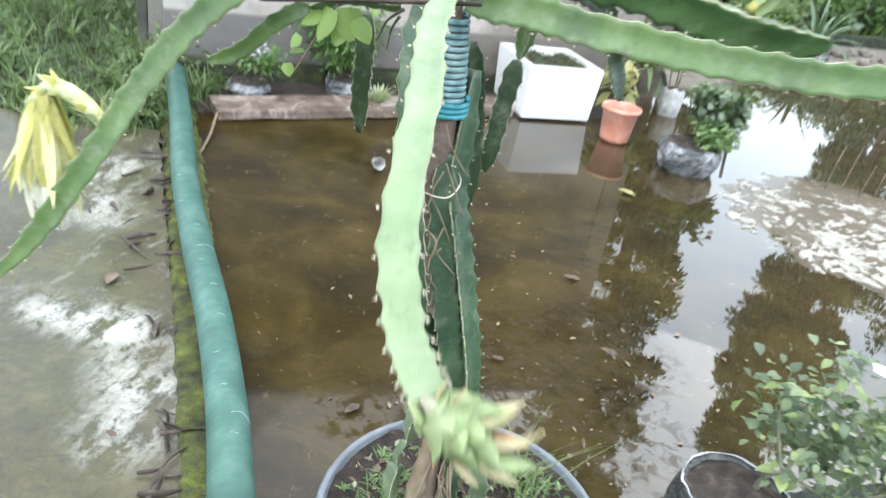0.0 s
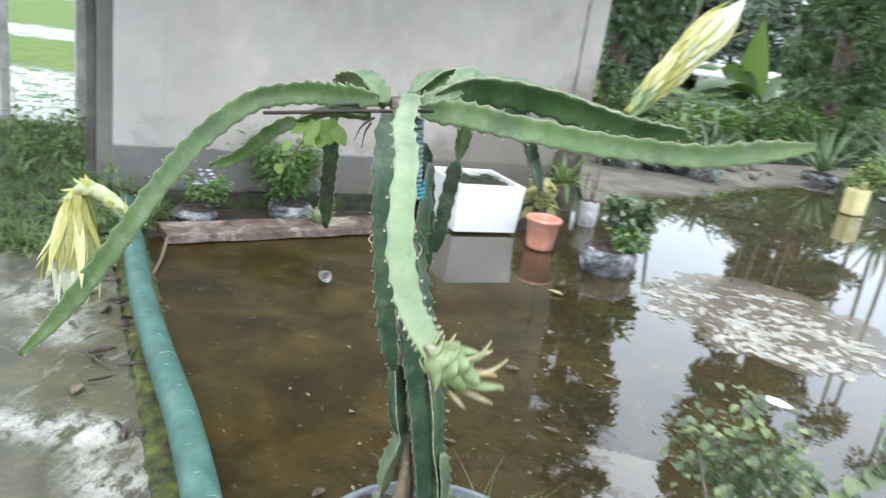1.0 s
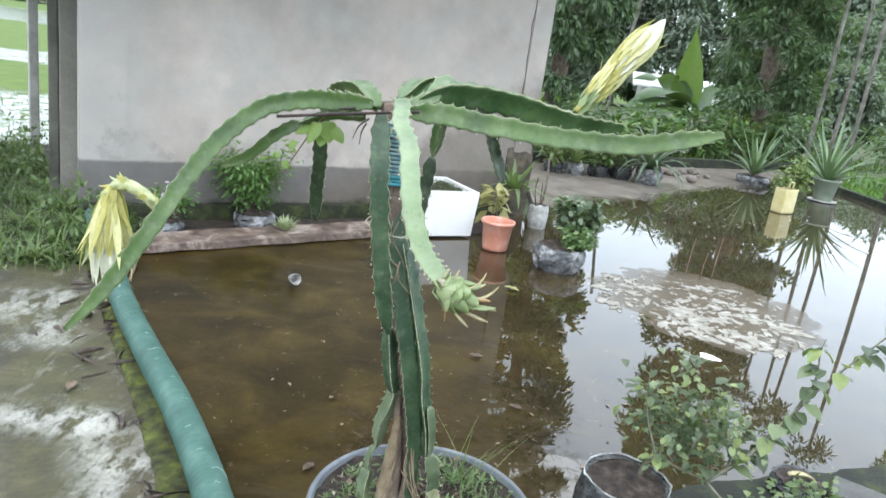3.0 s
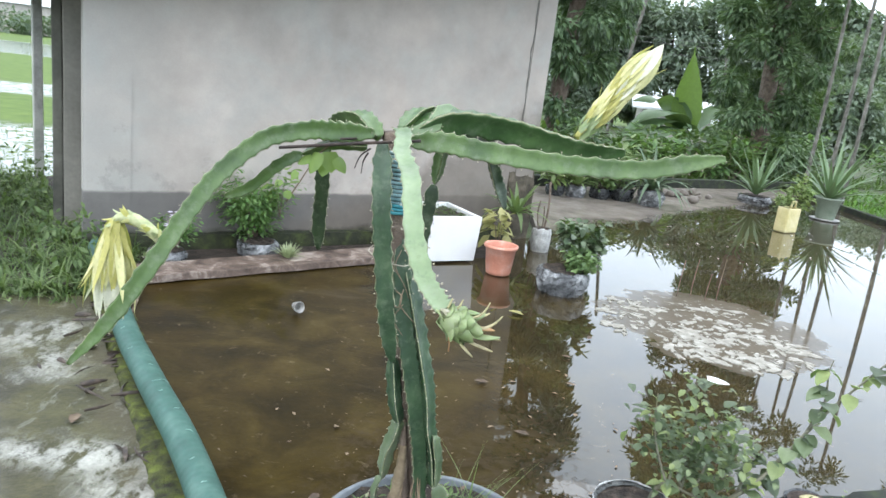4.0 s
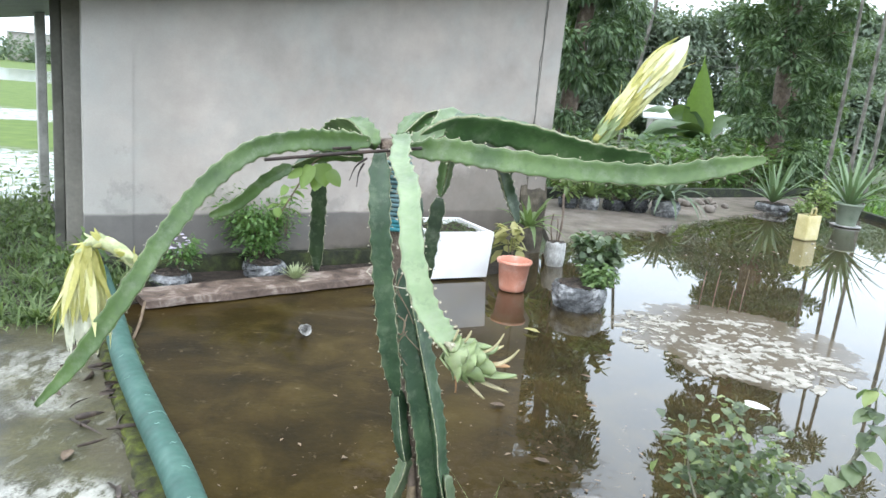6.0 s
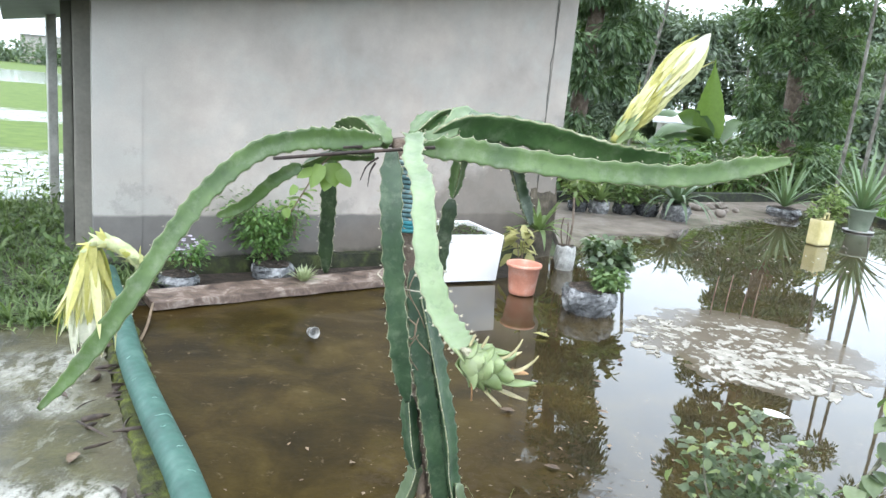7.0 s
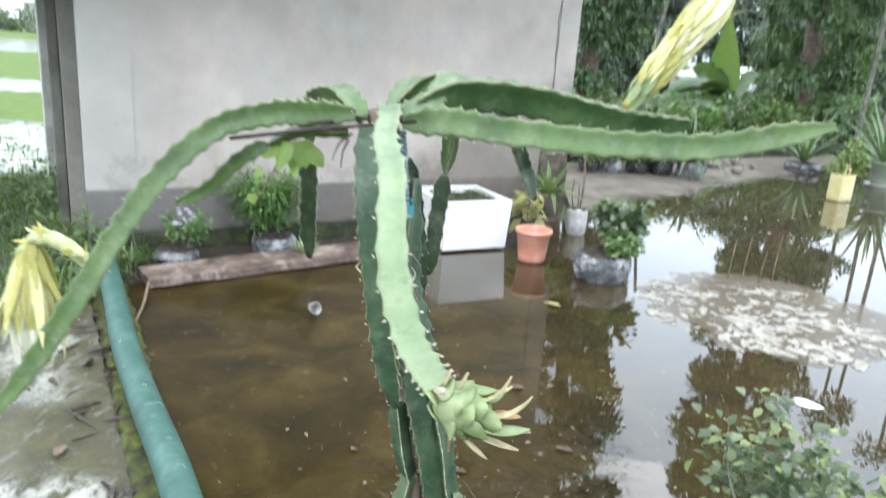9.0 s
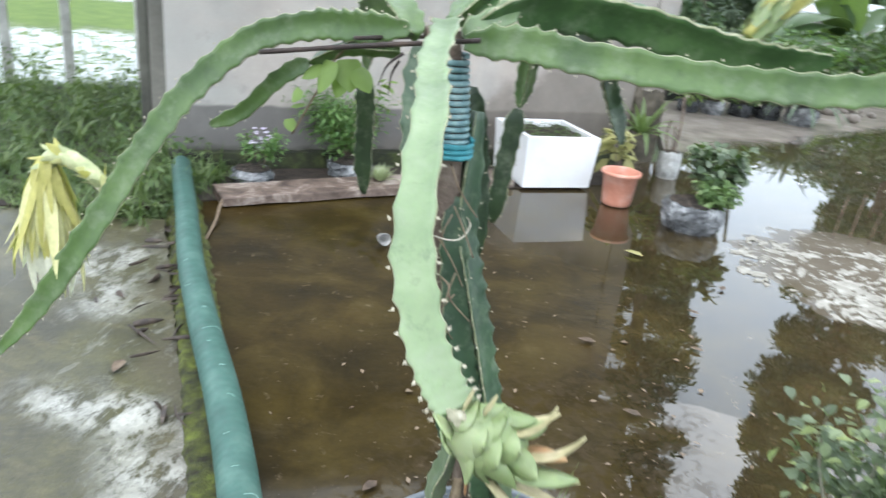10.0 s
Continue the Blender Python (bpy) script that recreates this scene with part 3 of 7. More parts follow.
def prism(name, outline, z0, z1, mat):
    """A slab from a plan outline."""
    n = len(outline)
    v = [(x, y, z0) for x, y in outline] + [(x, y, z1) for x, y in outline]
    f = [tuple(range(n))[::-1], tuple(range(n, 2 * n))] + [(i, (i + 1) % n, n + (i + 1) % n, n + i) for i in range(n)]
    return mesh_from(name, v, f, [mat], smooth=False)


def sheet_mesh(name, x0, x1, y0, y1, nx, ny, height, mat):
    v = [(x0 + (x1 - x0) * i / nx, y0 + (y1 - y0) * j / ny, 0) for j in range(ny + 1) for i in range(nx + 1)]
    v = [(x, y, height(x, y)) for x, y, _ in v]
    f = [(j * (nx + 1) + i, j * (nx + 1) + i + 1, (j + 1) * (nx + 1) + i + 1, (j + 1) * (nx + 1) + i) for j in range(ny) for i in range(nx)]
    return mesh_from(name, v, f, [mat])


def blade(p, d, length, width, droop, segs=4, fold=0.25):
    """A strap leaf or grass blade from p, starting along d and bending down."""
    d = Vector(d).normalized()
    side = d.cross(Vector((0, 0, 1)))
    side = side.normalized() if side.length > 0.05 else Vector((1, 0, 0))
    verts, faces = [], []
    q, cur = Vector(p), d.copy()
    for i in range(segs + 1):
        u = i / segs
        w = width * (1 - u ** 1.8) * (0.75 + 0.5 * min(u * 3, 1)) * 0.5
        up = side.cross(cur).normalized()
        verts += [q - side * w + up * (w * fold), q.copy(), q + side * w + up * (w * fold)]
        q = q + cur * (length / segs)
        cur = (cur + Vector((0, 0, -1)) * (droop / segs)).normalized()
    for i in range(segs):
        a = i * 3
        faces += [(a, a + 1, a + 4, a + 3), (a + 1, a + 2, a + 5, a + 4)]
    return verts, faces


def leaf(p, d, n, length, width):
    """A small pointed leaf with a fold along its rib."""
    d, n = Vector(d).normalized(), Vector(n)
    s = d.cross(n)
    s = s.normalized() if s.length > 0.05 else d.orthogonal().normalized()
    up = s.cross(d)
    p = Vector(p)
    v = [p, p + d * length * 0.3 + s * width * 0.5 + up * width * 0.12, p + d * length * 0.72 + s * width * 0.36 + up * width * 0.05,
         p + d * length - up * width * 0.15, p + d * length * 0.72 - s * width * 0.36 + up * width * 0.05, p + d * length * 0.3 - s * width * 0.5 + up * width * 0.12,
         p + d * length * 0.45]
    return v, [(0, 1, 6), (1, 2, 6), (2, 3, 6), (3, 4, 6), (4, 5, 6), (5, 0, 6)]


def small_leaf(p, d, n, length, width):
    d, n = Vector(d).normalized(), Vector(n)
    s = d.cross(n)
    s = s.normalized() if s.length > 0.05 else d.orthogonal().normalized()
    p = Vector(p)
    drop = s.cross(d) * (width * 0.2)
    return [p, p + d * length * 0.45 + s * width * 0.5 + drop, p + d * length, p + d * length * 0.45 - s * width * 0.5 + drop], [(0, 1, 2), (0, 2, 3)]


def anyway(rnd, up=0.0):
    v = Vector((rnd.gauss(0, 1), rnd.gauss(0, 1), rnd.gauss(0, 1) + up))
    return v.normalized() if v.length > 1e-6 else Vector((0, 0, 1))


def unit_box(u, v):
    """Turn in degrees of a direction of the plan."""
    return math.degrees(math.atan2(v, u))


# ---------- the setting ----------


def on_wall(s, out, z):
    """A point by its way along the house wall, its distance in front of it and its height."""
    return WALL0 + WU * s + WN * out + Vector((0, 0, z))


def top_at(s):
    return 1.80 + 0.165 * s


def wall_block(name, s0, s1, out0, out1, z0, mat):
    v = []
    for s in (s0, s1):
        for o in (out0, out1):
            v += [on_wall(s, o, z0), on_wall(s, o, top_at(s))]
    f = [(0, 2, 3, 1), (4, 5, 7, 6), (2, 6, 7, 3), (0, 1, 5, 4), (1, 3, 7, 5), (0, 4, 6, 2)]
    return mesh_from(name, v, f, [mat], smooth=False)


def wall_block_low(name, s0, s1, out0, out1, z0, z1, mat=None, cuts=8):
    """A worn block at the wall's foot."""
    bm = bmesh.new()
    bmesh.ops.create_cube(bm, size=1.0)
    bmesh.ops.subdivide_edges(bm, edges=bm.edges[:], cuts=cuts, use_grid_fill=True)
    for v in bm.verts:
        s, o, z = s0 + (v.co.x + 0.5) * (s1 - s0), out0 + (v.co.y + 0.5) * (out1 - out0), z0 + (v.co.z + 0.5) * (z1 - z0)
        o -= 0.03 * max(0, (z - z1 + 0.15) / 0.15)
        v.co = on_wall(s, o, z) + noise.noise_vector(Vector((s, o, z)) * 12) * 0.012
    bmesh.ops.recalc_face_normals(bm, faces=bm.faces[:])
    me = bpy.data.meshes.new(name)
    bm.to_mesh(me)
    bm.free()
    me.materials.append(mat or M_MOSSWALL)
    return me


def build_setting():
    # terrace, one sheet, left edge along the channel
    out = [(-2.15, 4.52), (-1.02, 2.62), (-0.50, 1.70), (0.20, 0.52), (1.40, -1.6), (1.9, -3.0), (6.80, -3.0), (6.80, 14.2), (3.9, 12.9), (1.2, 10.4), (1.05, 6.85), (-2.0, 4.9)]
    tagged(part("floor", prism("floor", out, -0.30, 0.0, M_FLOOR)), "wet concrete terrace with brown silt and standing rain water", "terrace floor", kind="structure")
    # slab left of the channel
    edge = []
    for k in range(121):
        p = Vector((-1.885, 3.73, 0)).lerp(Vector((0.185, 0.37, 0)), k / 120)
        q = p + Vector((0.86, 0.51, 0)) * (0.014 * noise.noise(p * 5) + 0.012 * noise.noise(p * 21) - 0.012)
        edge.append((q.x, q.y))
    pad = edge + [(1.3, -1.7), (2.0, -3.0), (-7, -3.0), (-7, 3.1), (-2.7, 3.55)]
    tagged(part("pavement", prism("pavement", pad, -0.30, 0.022, M_PAD)), "stained concrete slab with white bloom and green film", "slab", kind="structure")
    # mossy edge between the two
    n = 150
    v, f = [], []
    for i in range(n):
        u = i / (n - 1)
        p = Vector((0.12, 0.36, 0)).lerp(Vector((-2.14, 4.20, 0)), u)
        across = Vector((0.862, 0.507, 0))
        w0, w1 = -0.02 + 0.014 * noise.noise(p * 6), 0.19 + 0.02 * noise.noise(p * 5 + Vector((3, 0, 0)))
        for k in range(7):
            q = p + across * (w0 + (w1 - w0) * k / 6)
            h = (0.036 if 0 < k < 5 else 0.012 if k == 5 else -0.01 if k == 0 else -0.02) + 0.016 * noise.noise(q * 14) + 0.012 * noise.noise(q * 40)
            v.append(q + Vector((0, 0, h)))
    for i in range(n - 1):
        for k in range(6):
            f.append((i * 7 + k, i * 7 + k + 1, (i + 1) * 7 + k + 1, (i + 1) * 7 + k))
    tagged(part("trim_channel", mesh_from("trim_channel", v, f, [M_MOSS])), "mossy concrete edging along the terrace", "edging", kind="structure")
    # dark mossy apron at the near side of the pool
    rim = []
    knots = [Vector(p) for p in ((0.22, 0.80, 0), (0.36, 1.55, 0), (0.50, 1.96, 0), (1.03, 2.21, 0), (1.54, 2.42, 0), (2.8, 2.85, 0), (6.78, 4.1, 0))]
    for q in spline(knots, 150):
        q = q + Vector((-0.3, 0.95, 0)) * (0.02 * noise.noise(q * 6) + 0.012 * noise.noise(q * 19))
        rim.append((q.x, q.y))
    tagged(part("pavement_apron", prism("pavement_apron", [(0.34, 0.45), (1.45, -1.6), (1.95, -2.95), (6.78, -2.95)] + rim[::-1], -0.2, 0.012, M_APRON)), "dark wet mossy concrete apron", "apron", kind="structure")
    # planting strip at the wall's foot
    strip = [tuple(on_wall(s, o, 0).xy) for s, o in ((-0.4, 0.75), (3.2, 0.62), (3.2, -0.02), (-0.4, -0.02))]
    tagged(part("ground_strip", prism("ground_strip", strip, -0.32, 0.006, M_SOIL)), "dark damp soil strip along the house wall", "soil", kind="structure")
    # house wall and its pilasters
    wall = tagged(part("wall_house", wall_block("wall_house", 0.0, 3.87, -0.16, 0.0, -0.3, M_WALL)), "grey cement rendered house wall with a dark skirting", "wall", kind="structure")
    for s0, s1, o in ((-0.006, 0.292, 0.007), (3.67, 3.878, 0.010)):
        tagged(part("trim_pilaster", wall_block("trim_pilaster", s0, s1, -0.1, o, -0.3, M_WALL)), "flat rendered pilaster at the wall's end", "pilaster", kind="structure")
    tagged(part("wall_side", wall_block("wall_side", 3.71, 3.86, -3.5, -0.17, -0.3, M_WALL)), "grey rendered side wall of the house", "wall", kind="structure")
    tagged(part("trim_plinth", wall_block_low("trim_plinth", 3.60, 3.90, -0.1, 0.03, -0.3, 0.66)), "dark mossy foot of the wall's end", "plinth", kind="structure")
    tagged(part("trim_ledge", wall_block_low("trim_ledge", 0.05, 3.6, 0.0, 0.12, -0.3, 0.11, M_LEDGE, 40)), "dark mossy ledge at the foot of the house wall", "ledge", kind="structure")
    crack = [on_wall(3.66, 0.003, 0.7 + k * 0.07) + WU * (0.02 * noise.noise(Vector((0, 0, k * 0.5))) + 0.01 * noise.noise(Vector((5, 0, k * 2.3)))) for k in range(24)]
    tagged(part("wall_crack", tube("wall_crack", crack, 0.004, M_DARKPOST, 90, 5, 0.9)), "dark jagged crack beside the pilaster", "crack", kind="structure")
    # roof over the wall, deep eave
    v = []
    for s, o in ((-0.50, 0.32), (3.92, 0.30), (3.92, -3.6), (-0.50, -3.6)):
        v += [on_wall(s, o, top_at(s)), on_wall(s, o, top_at(s) + (0.55 if o > 0 else 3.95))]
    f = [(0, 6, 4, 2), (1, 3, 5, 7), (0, 2, 3, 1), (2, 4, 5, 3), (4, 6, 7, 5), (6, 0, 1, 7)]
    tagged(part("roof", mesh_from("roof", v, f, [M_ROOF], smooth=False)), "dark grey sheet roof with a deep eave", "roof", kind="structure")
    # dark column left of the wall, a darker strip along its left edge
    for name, w, dx, mat, label in (("wall_column", 0.190, 0.033, M_COLUMN, "stained grey concrete column under the eave"), ("trim_column", 0.066, -0.095, M_COLUMNEDGE, "narrow dark edge strip of the column")):
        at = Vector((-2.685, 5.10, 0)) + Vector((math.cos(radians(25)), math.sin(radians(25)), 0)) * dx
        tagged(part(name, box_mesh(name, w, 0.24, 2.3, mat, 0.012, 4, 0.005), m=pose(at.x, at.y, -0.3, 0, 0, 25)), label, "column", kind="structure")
    # low parapets of the terrace
    for name, a, b, h, w in (("parapet_far", (1.15, 10.45), (7.2, 14.55), 0.15, 0.14), ("parapet_right", (6.88, 14.3), (6.88, -3.0), 0.09, 0.10)):
        a, b = Vector((*a, 0)), Vector((*b, 0))
        d = b - a
        me = box_mesh(name, d.length, w, h + 0.3, M_APRON, 0.015, cuts=6, rough=0.012)
        mid = (a + b) / 2
        tagged(part("wall_" + name, me, m=pose(mid.x, mid.y, -0.3, 0, 0, unit_box(d.x, d.y))), "low dark mossy kerb round the terrace", "kerb", kind="structure")
    # the land
    v, f = [], []
    rings = [0, 4, 8, 12, 18, 28, 45, 75, 130, 250, 600, 1500, 4000]
    seg = 48
    v.append((0, 4, -0.24))
    for r in rings[1:]:
        for j in range(seg):
            w = 2 * math.pi * j / seg
            x, y = r * math.cos(w), 4 + r * math.sin(w)
            v.append((x, y, -0.24))
    for j in range(seg):
        f.append((0, 1 + j, 1 + (j + 1) % seg))
    for k in range(len(rings) - 2):
        for j in range(seg):
            a = 1 + k * seg
            f.append((a + j, a + seg + j, a + seg + (j + 1) % seg, a + (j + 1) % seg))
    tagged(part("ground", mesh_from("ground", v, f, [M_FIELD])), "flooded green paddy land reaching the horizon", "field", kind="structure")
    # garden soil beyond the terrace, to the right and behind
    garden = [(1.06, 6.9), (1.1, 10.5), (6.9, 14.5), (6.98, -3), (14, -4), (26, 12), (22, 30), (6, 32), (-0.5, 20), (-1.5, 9.5)]
    tagged(part("ground_garden", prism("ground_garden", garden, -0.5, -0.06, M_GARDEN)), "dark garden earth under the trees", "garden soil", kind="structure")


build_setting()


# ---------- foliage helpers ----------
def grass_patch(name, where, count, h, w, mat, label, seed=0, droop=0.9, base=lambda x, y: 0.0, parent=None):
    rnd = random.Random(seed)
    chunks = []
    for _ in range(count):
        x, y = where(rnd)
        d = Vector((rnd.gauss(0, 0.55), rnd.gauss(0, 0.55), 1))
        chunks.append(blade((x, y, base(x, y) - 0.01), d, h * rnd.uniform(0.5, 1.3), w * rnd.uniform(0.6, 1.3), droop * rnd.uniform(0.4, 1.7), 3))
    v, f = join(chunks)
    return tagged(part(name, mesh_from(name, v, f, [mat]), parent), label, "grass" if parent is None else "", kind="stuff")


def clump(rnd, c, r, count, size, ratio, chunks, droop=0.5, make=small_leaf, flat=1.0):
    for _ in range(count):
        d = anyway(rnd)
        p = Vector(c) + Vector((d.x * r, d.y * r, d.z * r * flat)) * rnd.uniform(0.35, 1.0)
        out = (d + Vector((0, 0, -droop)) + anyway(rnd) * 0.5).normalized()
        s = size * rnd.uniform(0.6, 1.3)
        chunks.append(make(p, out, (anyway(rnd) * 0.6 + Vector((0, 0, 1))), s, s * ratio))


def tree(label, base, height, spread, mat, trunk_r, seed, clumps=46, per=70, size=0.22, ratio=0.42, lean=(0, 0), low=0.25, droop=0.7, group="garden trees"):
    """Tapered trunk, limbs and a crown of leaf clumps with gaps."""
    rnd = random.Random(seed)
    top = Vector((lean[0], lean[1], height))
    root = thing("tree", label, "tree", group, at=base)
    pts = [Vector((0, 0, -0.2)), top * 0.3 + Vector((rnd.uniform(-.1, .1), rnd.uniform(-.1, .1), 0)), top * 0.6, top * 0.92]
    part("trunk", tube("trunk", pts, lambda u: trunk_r * (1.15 - 0.95 * u), M_BARK, 20, 9, 0.15, seed), root)
    chunks = []
    for k in range(9):
        u = rnd.uniform(low + 0.05, 0.9)
        a = top * u
        w = rnd.uniform(0, 6.28)
        e = a + Vector((math.cos(w) * spread * rnd.uniform(0.5, 0.95), math.sin(w) * spread * rnd.uniform(0.5, 0.95), height * rnd.uniform(0.02, 0.22)))
        part("limb", tube("limb", [a, a.lerp(e, 0.5) + Vector((0, 0, 0.12 * height * 0.3)), e], lambda t, r=trunk_r: r * 0.45 * (1.1 - t), M_BARK, 8, 6), root)
    for k in range(clumps):
        u = low + (1 - low) * rnd.random() ** 0.8
        w = rnd.uniform(0, 6.28)
        wide = spread * (0.45 + 0.75 * math.sin(math.pi * min(1, (u - low) / (1 - low) * 0.8 + 0.15))) * rnd.uniform(0.35, 1.0)
        c = top * u + Vector((math.cos(w) * wide, math.sin(w) * wide, rnd.uniform(-.1, .15) * height * 0.3))
        clump(rnd, c, spread * rnd.uniform(0.2, 0.38), per, size, ratio, chunks, droop, flat=0.7)
    v, f = join(chunks)
    part("crown", mesh_from("crown", v, f, [mat], smooth=False), root)
    return root


def areca(label, base, height, seed, lean=0.0):
    """Thin ringed palm with a small tuft."""
    rnd = random.Random(seed)
    root = thing("areca_palm", label, "palm tree", "slender palms", at=base)
    top = Vector((lean, lean * 0.4, height))
    part("trunk", tube("trunk", [(0, 0, -0.2), top * 0.5 + Vector((0.04, 0, 0)), top], lambda u: 0.037 * (1.1 - 0.35 * u), M_TRUNK, 14, 8, 0.1, seed), root)
    chunks = []
    for k in range(7):
        c = top + Vector((rnd.uniform(-.18, .18), rnd.uniform(-.18, .18), rnd.uniform(-0.15, 0.35)))
        clump(rnd, c, 0.16, 60, 0.13, 0.3, chunks, 0.4)
    v, f = join(chunks)
    part("fronds", mesh_from("fronds", v, f, [M_TREE]), root)


# ---------- garden behind and beside the terrace ----------
def build_trees():
    dense = "dense dark broad-leaved tree beyond the terrace kerb"
    tree(dense, (6.95, 15.9, -0.1), 10.6, 1.1, M_TREE, 0.18, 3, 190, 210, 0.17, 0.4, (-0.3, 0), 0.04)
    tree(dense, (8.4, 18.6, -0.1), 5.6, 1.2, M_TREE2, 0.14, 4, 90, 180, 0.15, 0.4, (-0.2, 0), 0.06)
    tree("tall tree with drooping dark leaves beside the house", (1.85, 13.2, -0.1), 16.0, 0.95, M_TREE, 0.15, 5, 290, 200, 0.16, 0.4, (0.95, 0), 0.05, 1.1)
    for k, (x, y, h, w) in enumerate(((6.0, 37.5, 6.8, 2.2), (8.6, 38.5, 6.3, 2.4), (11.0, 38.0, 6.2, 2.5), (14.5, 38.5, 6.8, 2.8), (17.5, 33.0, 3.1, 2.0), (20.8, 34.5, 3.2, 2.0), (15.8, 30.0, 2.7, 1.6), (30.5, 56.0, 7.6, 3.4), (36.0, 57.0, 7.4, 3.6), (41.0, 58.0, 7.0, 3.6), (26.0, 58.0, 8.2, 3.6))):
        tree("broad tree far back beyond the garden", (x, y, -0.1), h, w, M_HAZETREE, 0.18, 60 + k, 100, 120, 0.30, 0.5, (0, 0), 0.04, group="far trees")
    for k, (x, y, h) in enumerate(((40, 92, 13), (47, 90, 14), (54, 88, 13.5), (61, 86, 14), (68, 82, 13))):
        tree("tall tree standing far beyond the garden", (x, y, -0.2), h, 4.6, M_HAZETREE, 0.3, 90 + k, 70, 110, 0.7, 0.6, (0, 0), 0.05, group="far trees")
    tree("low leafy tree behind the kerb", (7.7, 18.2, -0.1), 1.6, 1.0, M_TREE, 0.07, 11, 40, 100, 0.17, 0.36, (0, 0), 0.04)
    for k, (x, y, h) in enumerate(((6.9, 14.1, 5.2), (7.05, 13.6, 5.6), (7.1, 13.0, 5.0), (7.35, 11.95, 5.4), (8.5, 11.5, 5.2), (8.6, 10.2, 5.0), (9.9, 9.6, 5.2))):
        areca("slender grey palm with a small tuft of fronds", (x + 0.3, y, -0.1), h - 0.4, 40 + k, 0.1 * math.sin(k * 2.1))


build_trees()


def far_things():
    # distant trees along the field and behind the garden
    rnd = random.Random(71)
    chunks = []
    for k in range(150):
        x = -110 + k * 1.3 + rnd.uniform(-1, 1)
        y = 98 + rnd.uniform(-4, 4) - 0.1 * x
        h = rnd.uniform(1.6, 3.6)
        for j in range(5):
            c = Vector((x + rnd.uniform(-2, 2), y + rnd.uniform(-2, 2), -0.3 + h * rnd.uniform(0.2, 0.85)))
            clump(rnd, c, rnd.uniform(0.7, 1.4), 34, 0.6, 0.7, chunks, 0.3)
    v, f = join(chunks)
    tagged(part("woods", mesh_from("woods", v, f, [M_HAZETREE], smooth=False)), "hazy line of distant green trees", "woods", kind="stuff")
    for x, y, w, h, t in ((-62, 112, 12, 4.2, 8), (-44, 118, 8, 3.4, 4), (9.3, 30.5, 2.6, 1.35, -12)):
        house = thing("shed", "pale distant shed with a low sheet roof", "shed", at=(x, y, -0.3), turn=t)
        part("wall", box_mesh("wall", w, 5, h, M_FARWALL, 0.03), house)
        v = [(-w / 2 - .4, -2.9, h), (w / 2 + .4, -2.9, h), (w / 2 + .4, 0, h * 1.32), (-w / 2 - .4, 0, h * 1.32), (w / 2 + .4, 2.9, h), (-w / 2 - .4, 2.9, h)]
        v += [(a, b, c + 0.08) for a, b, c in v]
        part("roof", mesh_from("roof", v, [(0, 3, 2, 1), (3, 5, 4, 2), (6, 7, 8, 9), (9, 8, 10, 11), (0, 1, 7, 6), (1, 2, 8, 7), (2, 4, 10, 8), (4, 5, 11, 10), (5, 3, 9, 11), (3, 0, 6, 9)], [M_SHEET], smooth=False), house)
    # leaning pole
    pole = thing("pole", "thin leaning bamboo pole in the garden", "pole", me=tube("pole", [(0, 0, 0), (0.35, 0, 2.8), (0.7, 0, 5.6)], 0.05, M_TRUNK, 12, 8, 0.1), at=(4.85, 22.0, -0.06))
    for k, (x, y, h, l) in enumerate(((8.35, 22.0, 3.4, -0.35), (9.1, 21.0, 3.3, 0.1))):
        thing("pole", "thin grey upright pole in the garden", "pole", me=tube("pole", [(0, 0, 0), (l * 0.5, 0, h * 0.5), (l, 0, h)], 0.04, M_TRUNK, 12, 8, 0.1, k), at=(x, y, -0.06))
    for x, y in ((-8, 31), (16, 32)):
        thing("utility_pole", "grey concrete pole carrying overhead cables", "utility pole", "utility poles", me=tube("utility_pole", [(0, 0, 0), (0, 0, 2.2), (0, 0, 4.4)], 0.07, M_DARKPOST, 12, 10), at=(x, y, -0.06))
    for k, z in enumerate((3.55, 3.95, 4.15)):
        thing("cable", "thin dark overhead cable across the garden", "cable", "overhead cables", me=tube("cable", [(-8, 31, z), (4, 31.5, z - 0.25), (16, 32, z)], 0.009, M_DARKPOST, 20, 5), at=(0, 0, 0))


far_things()


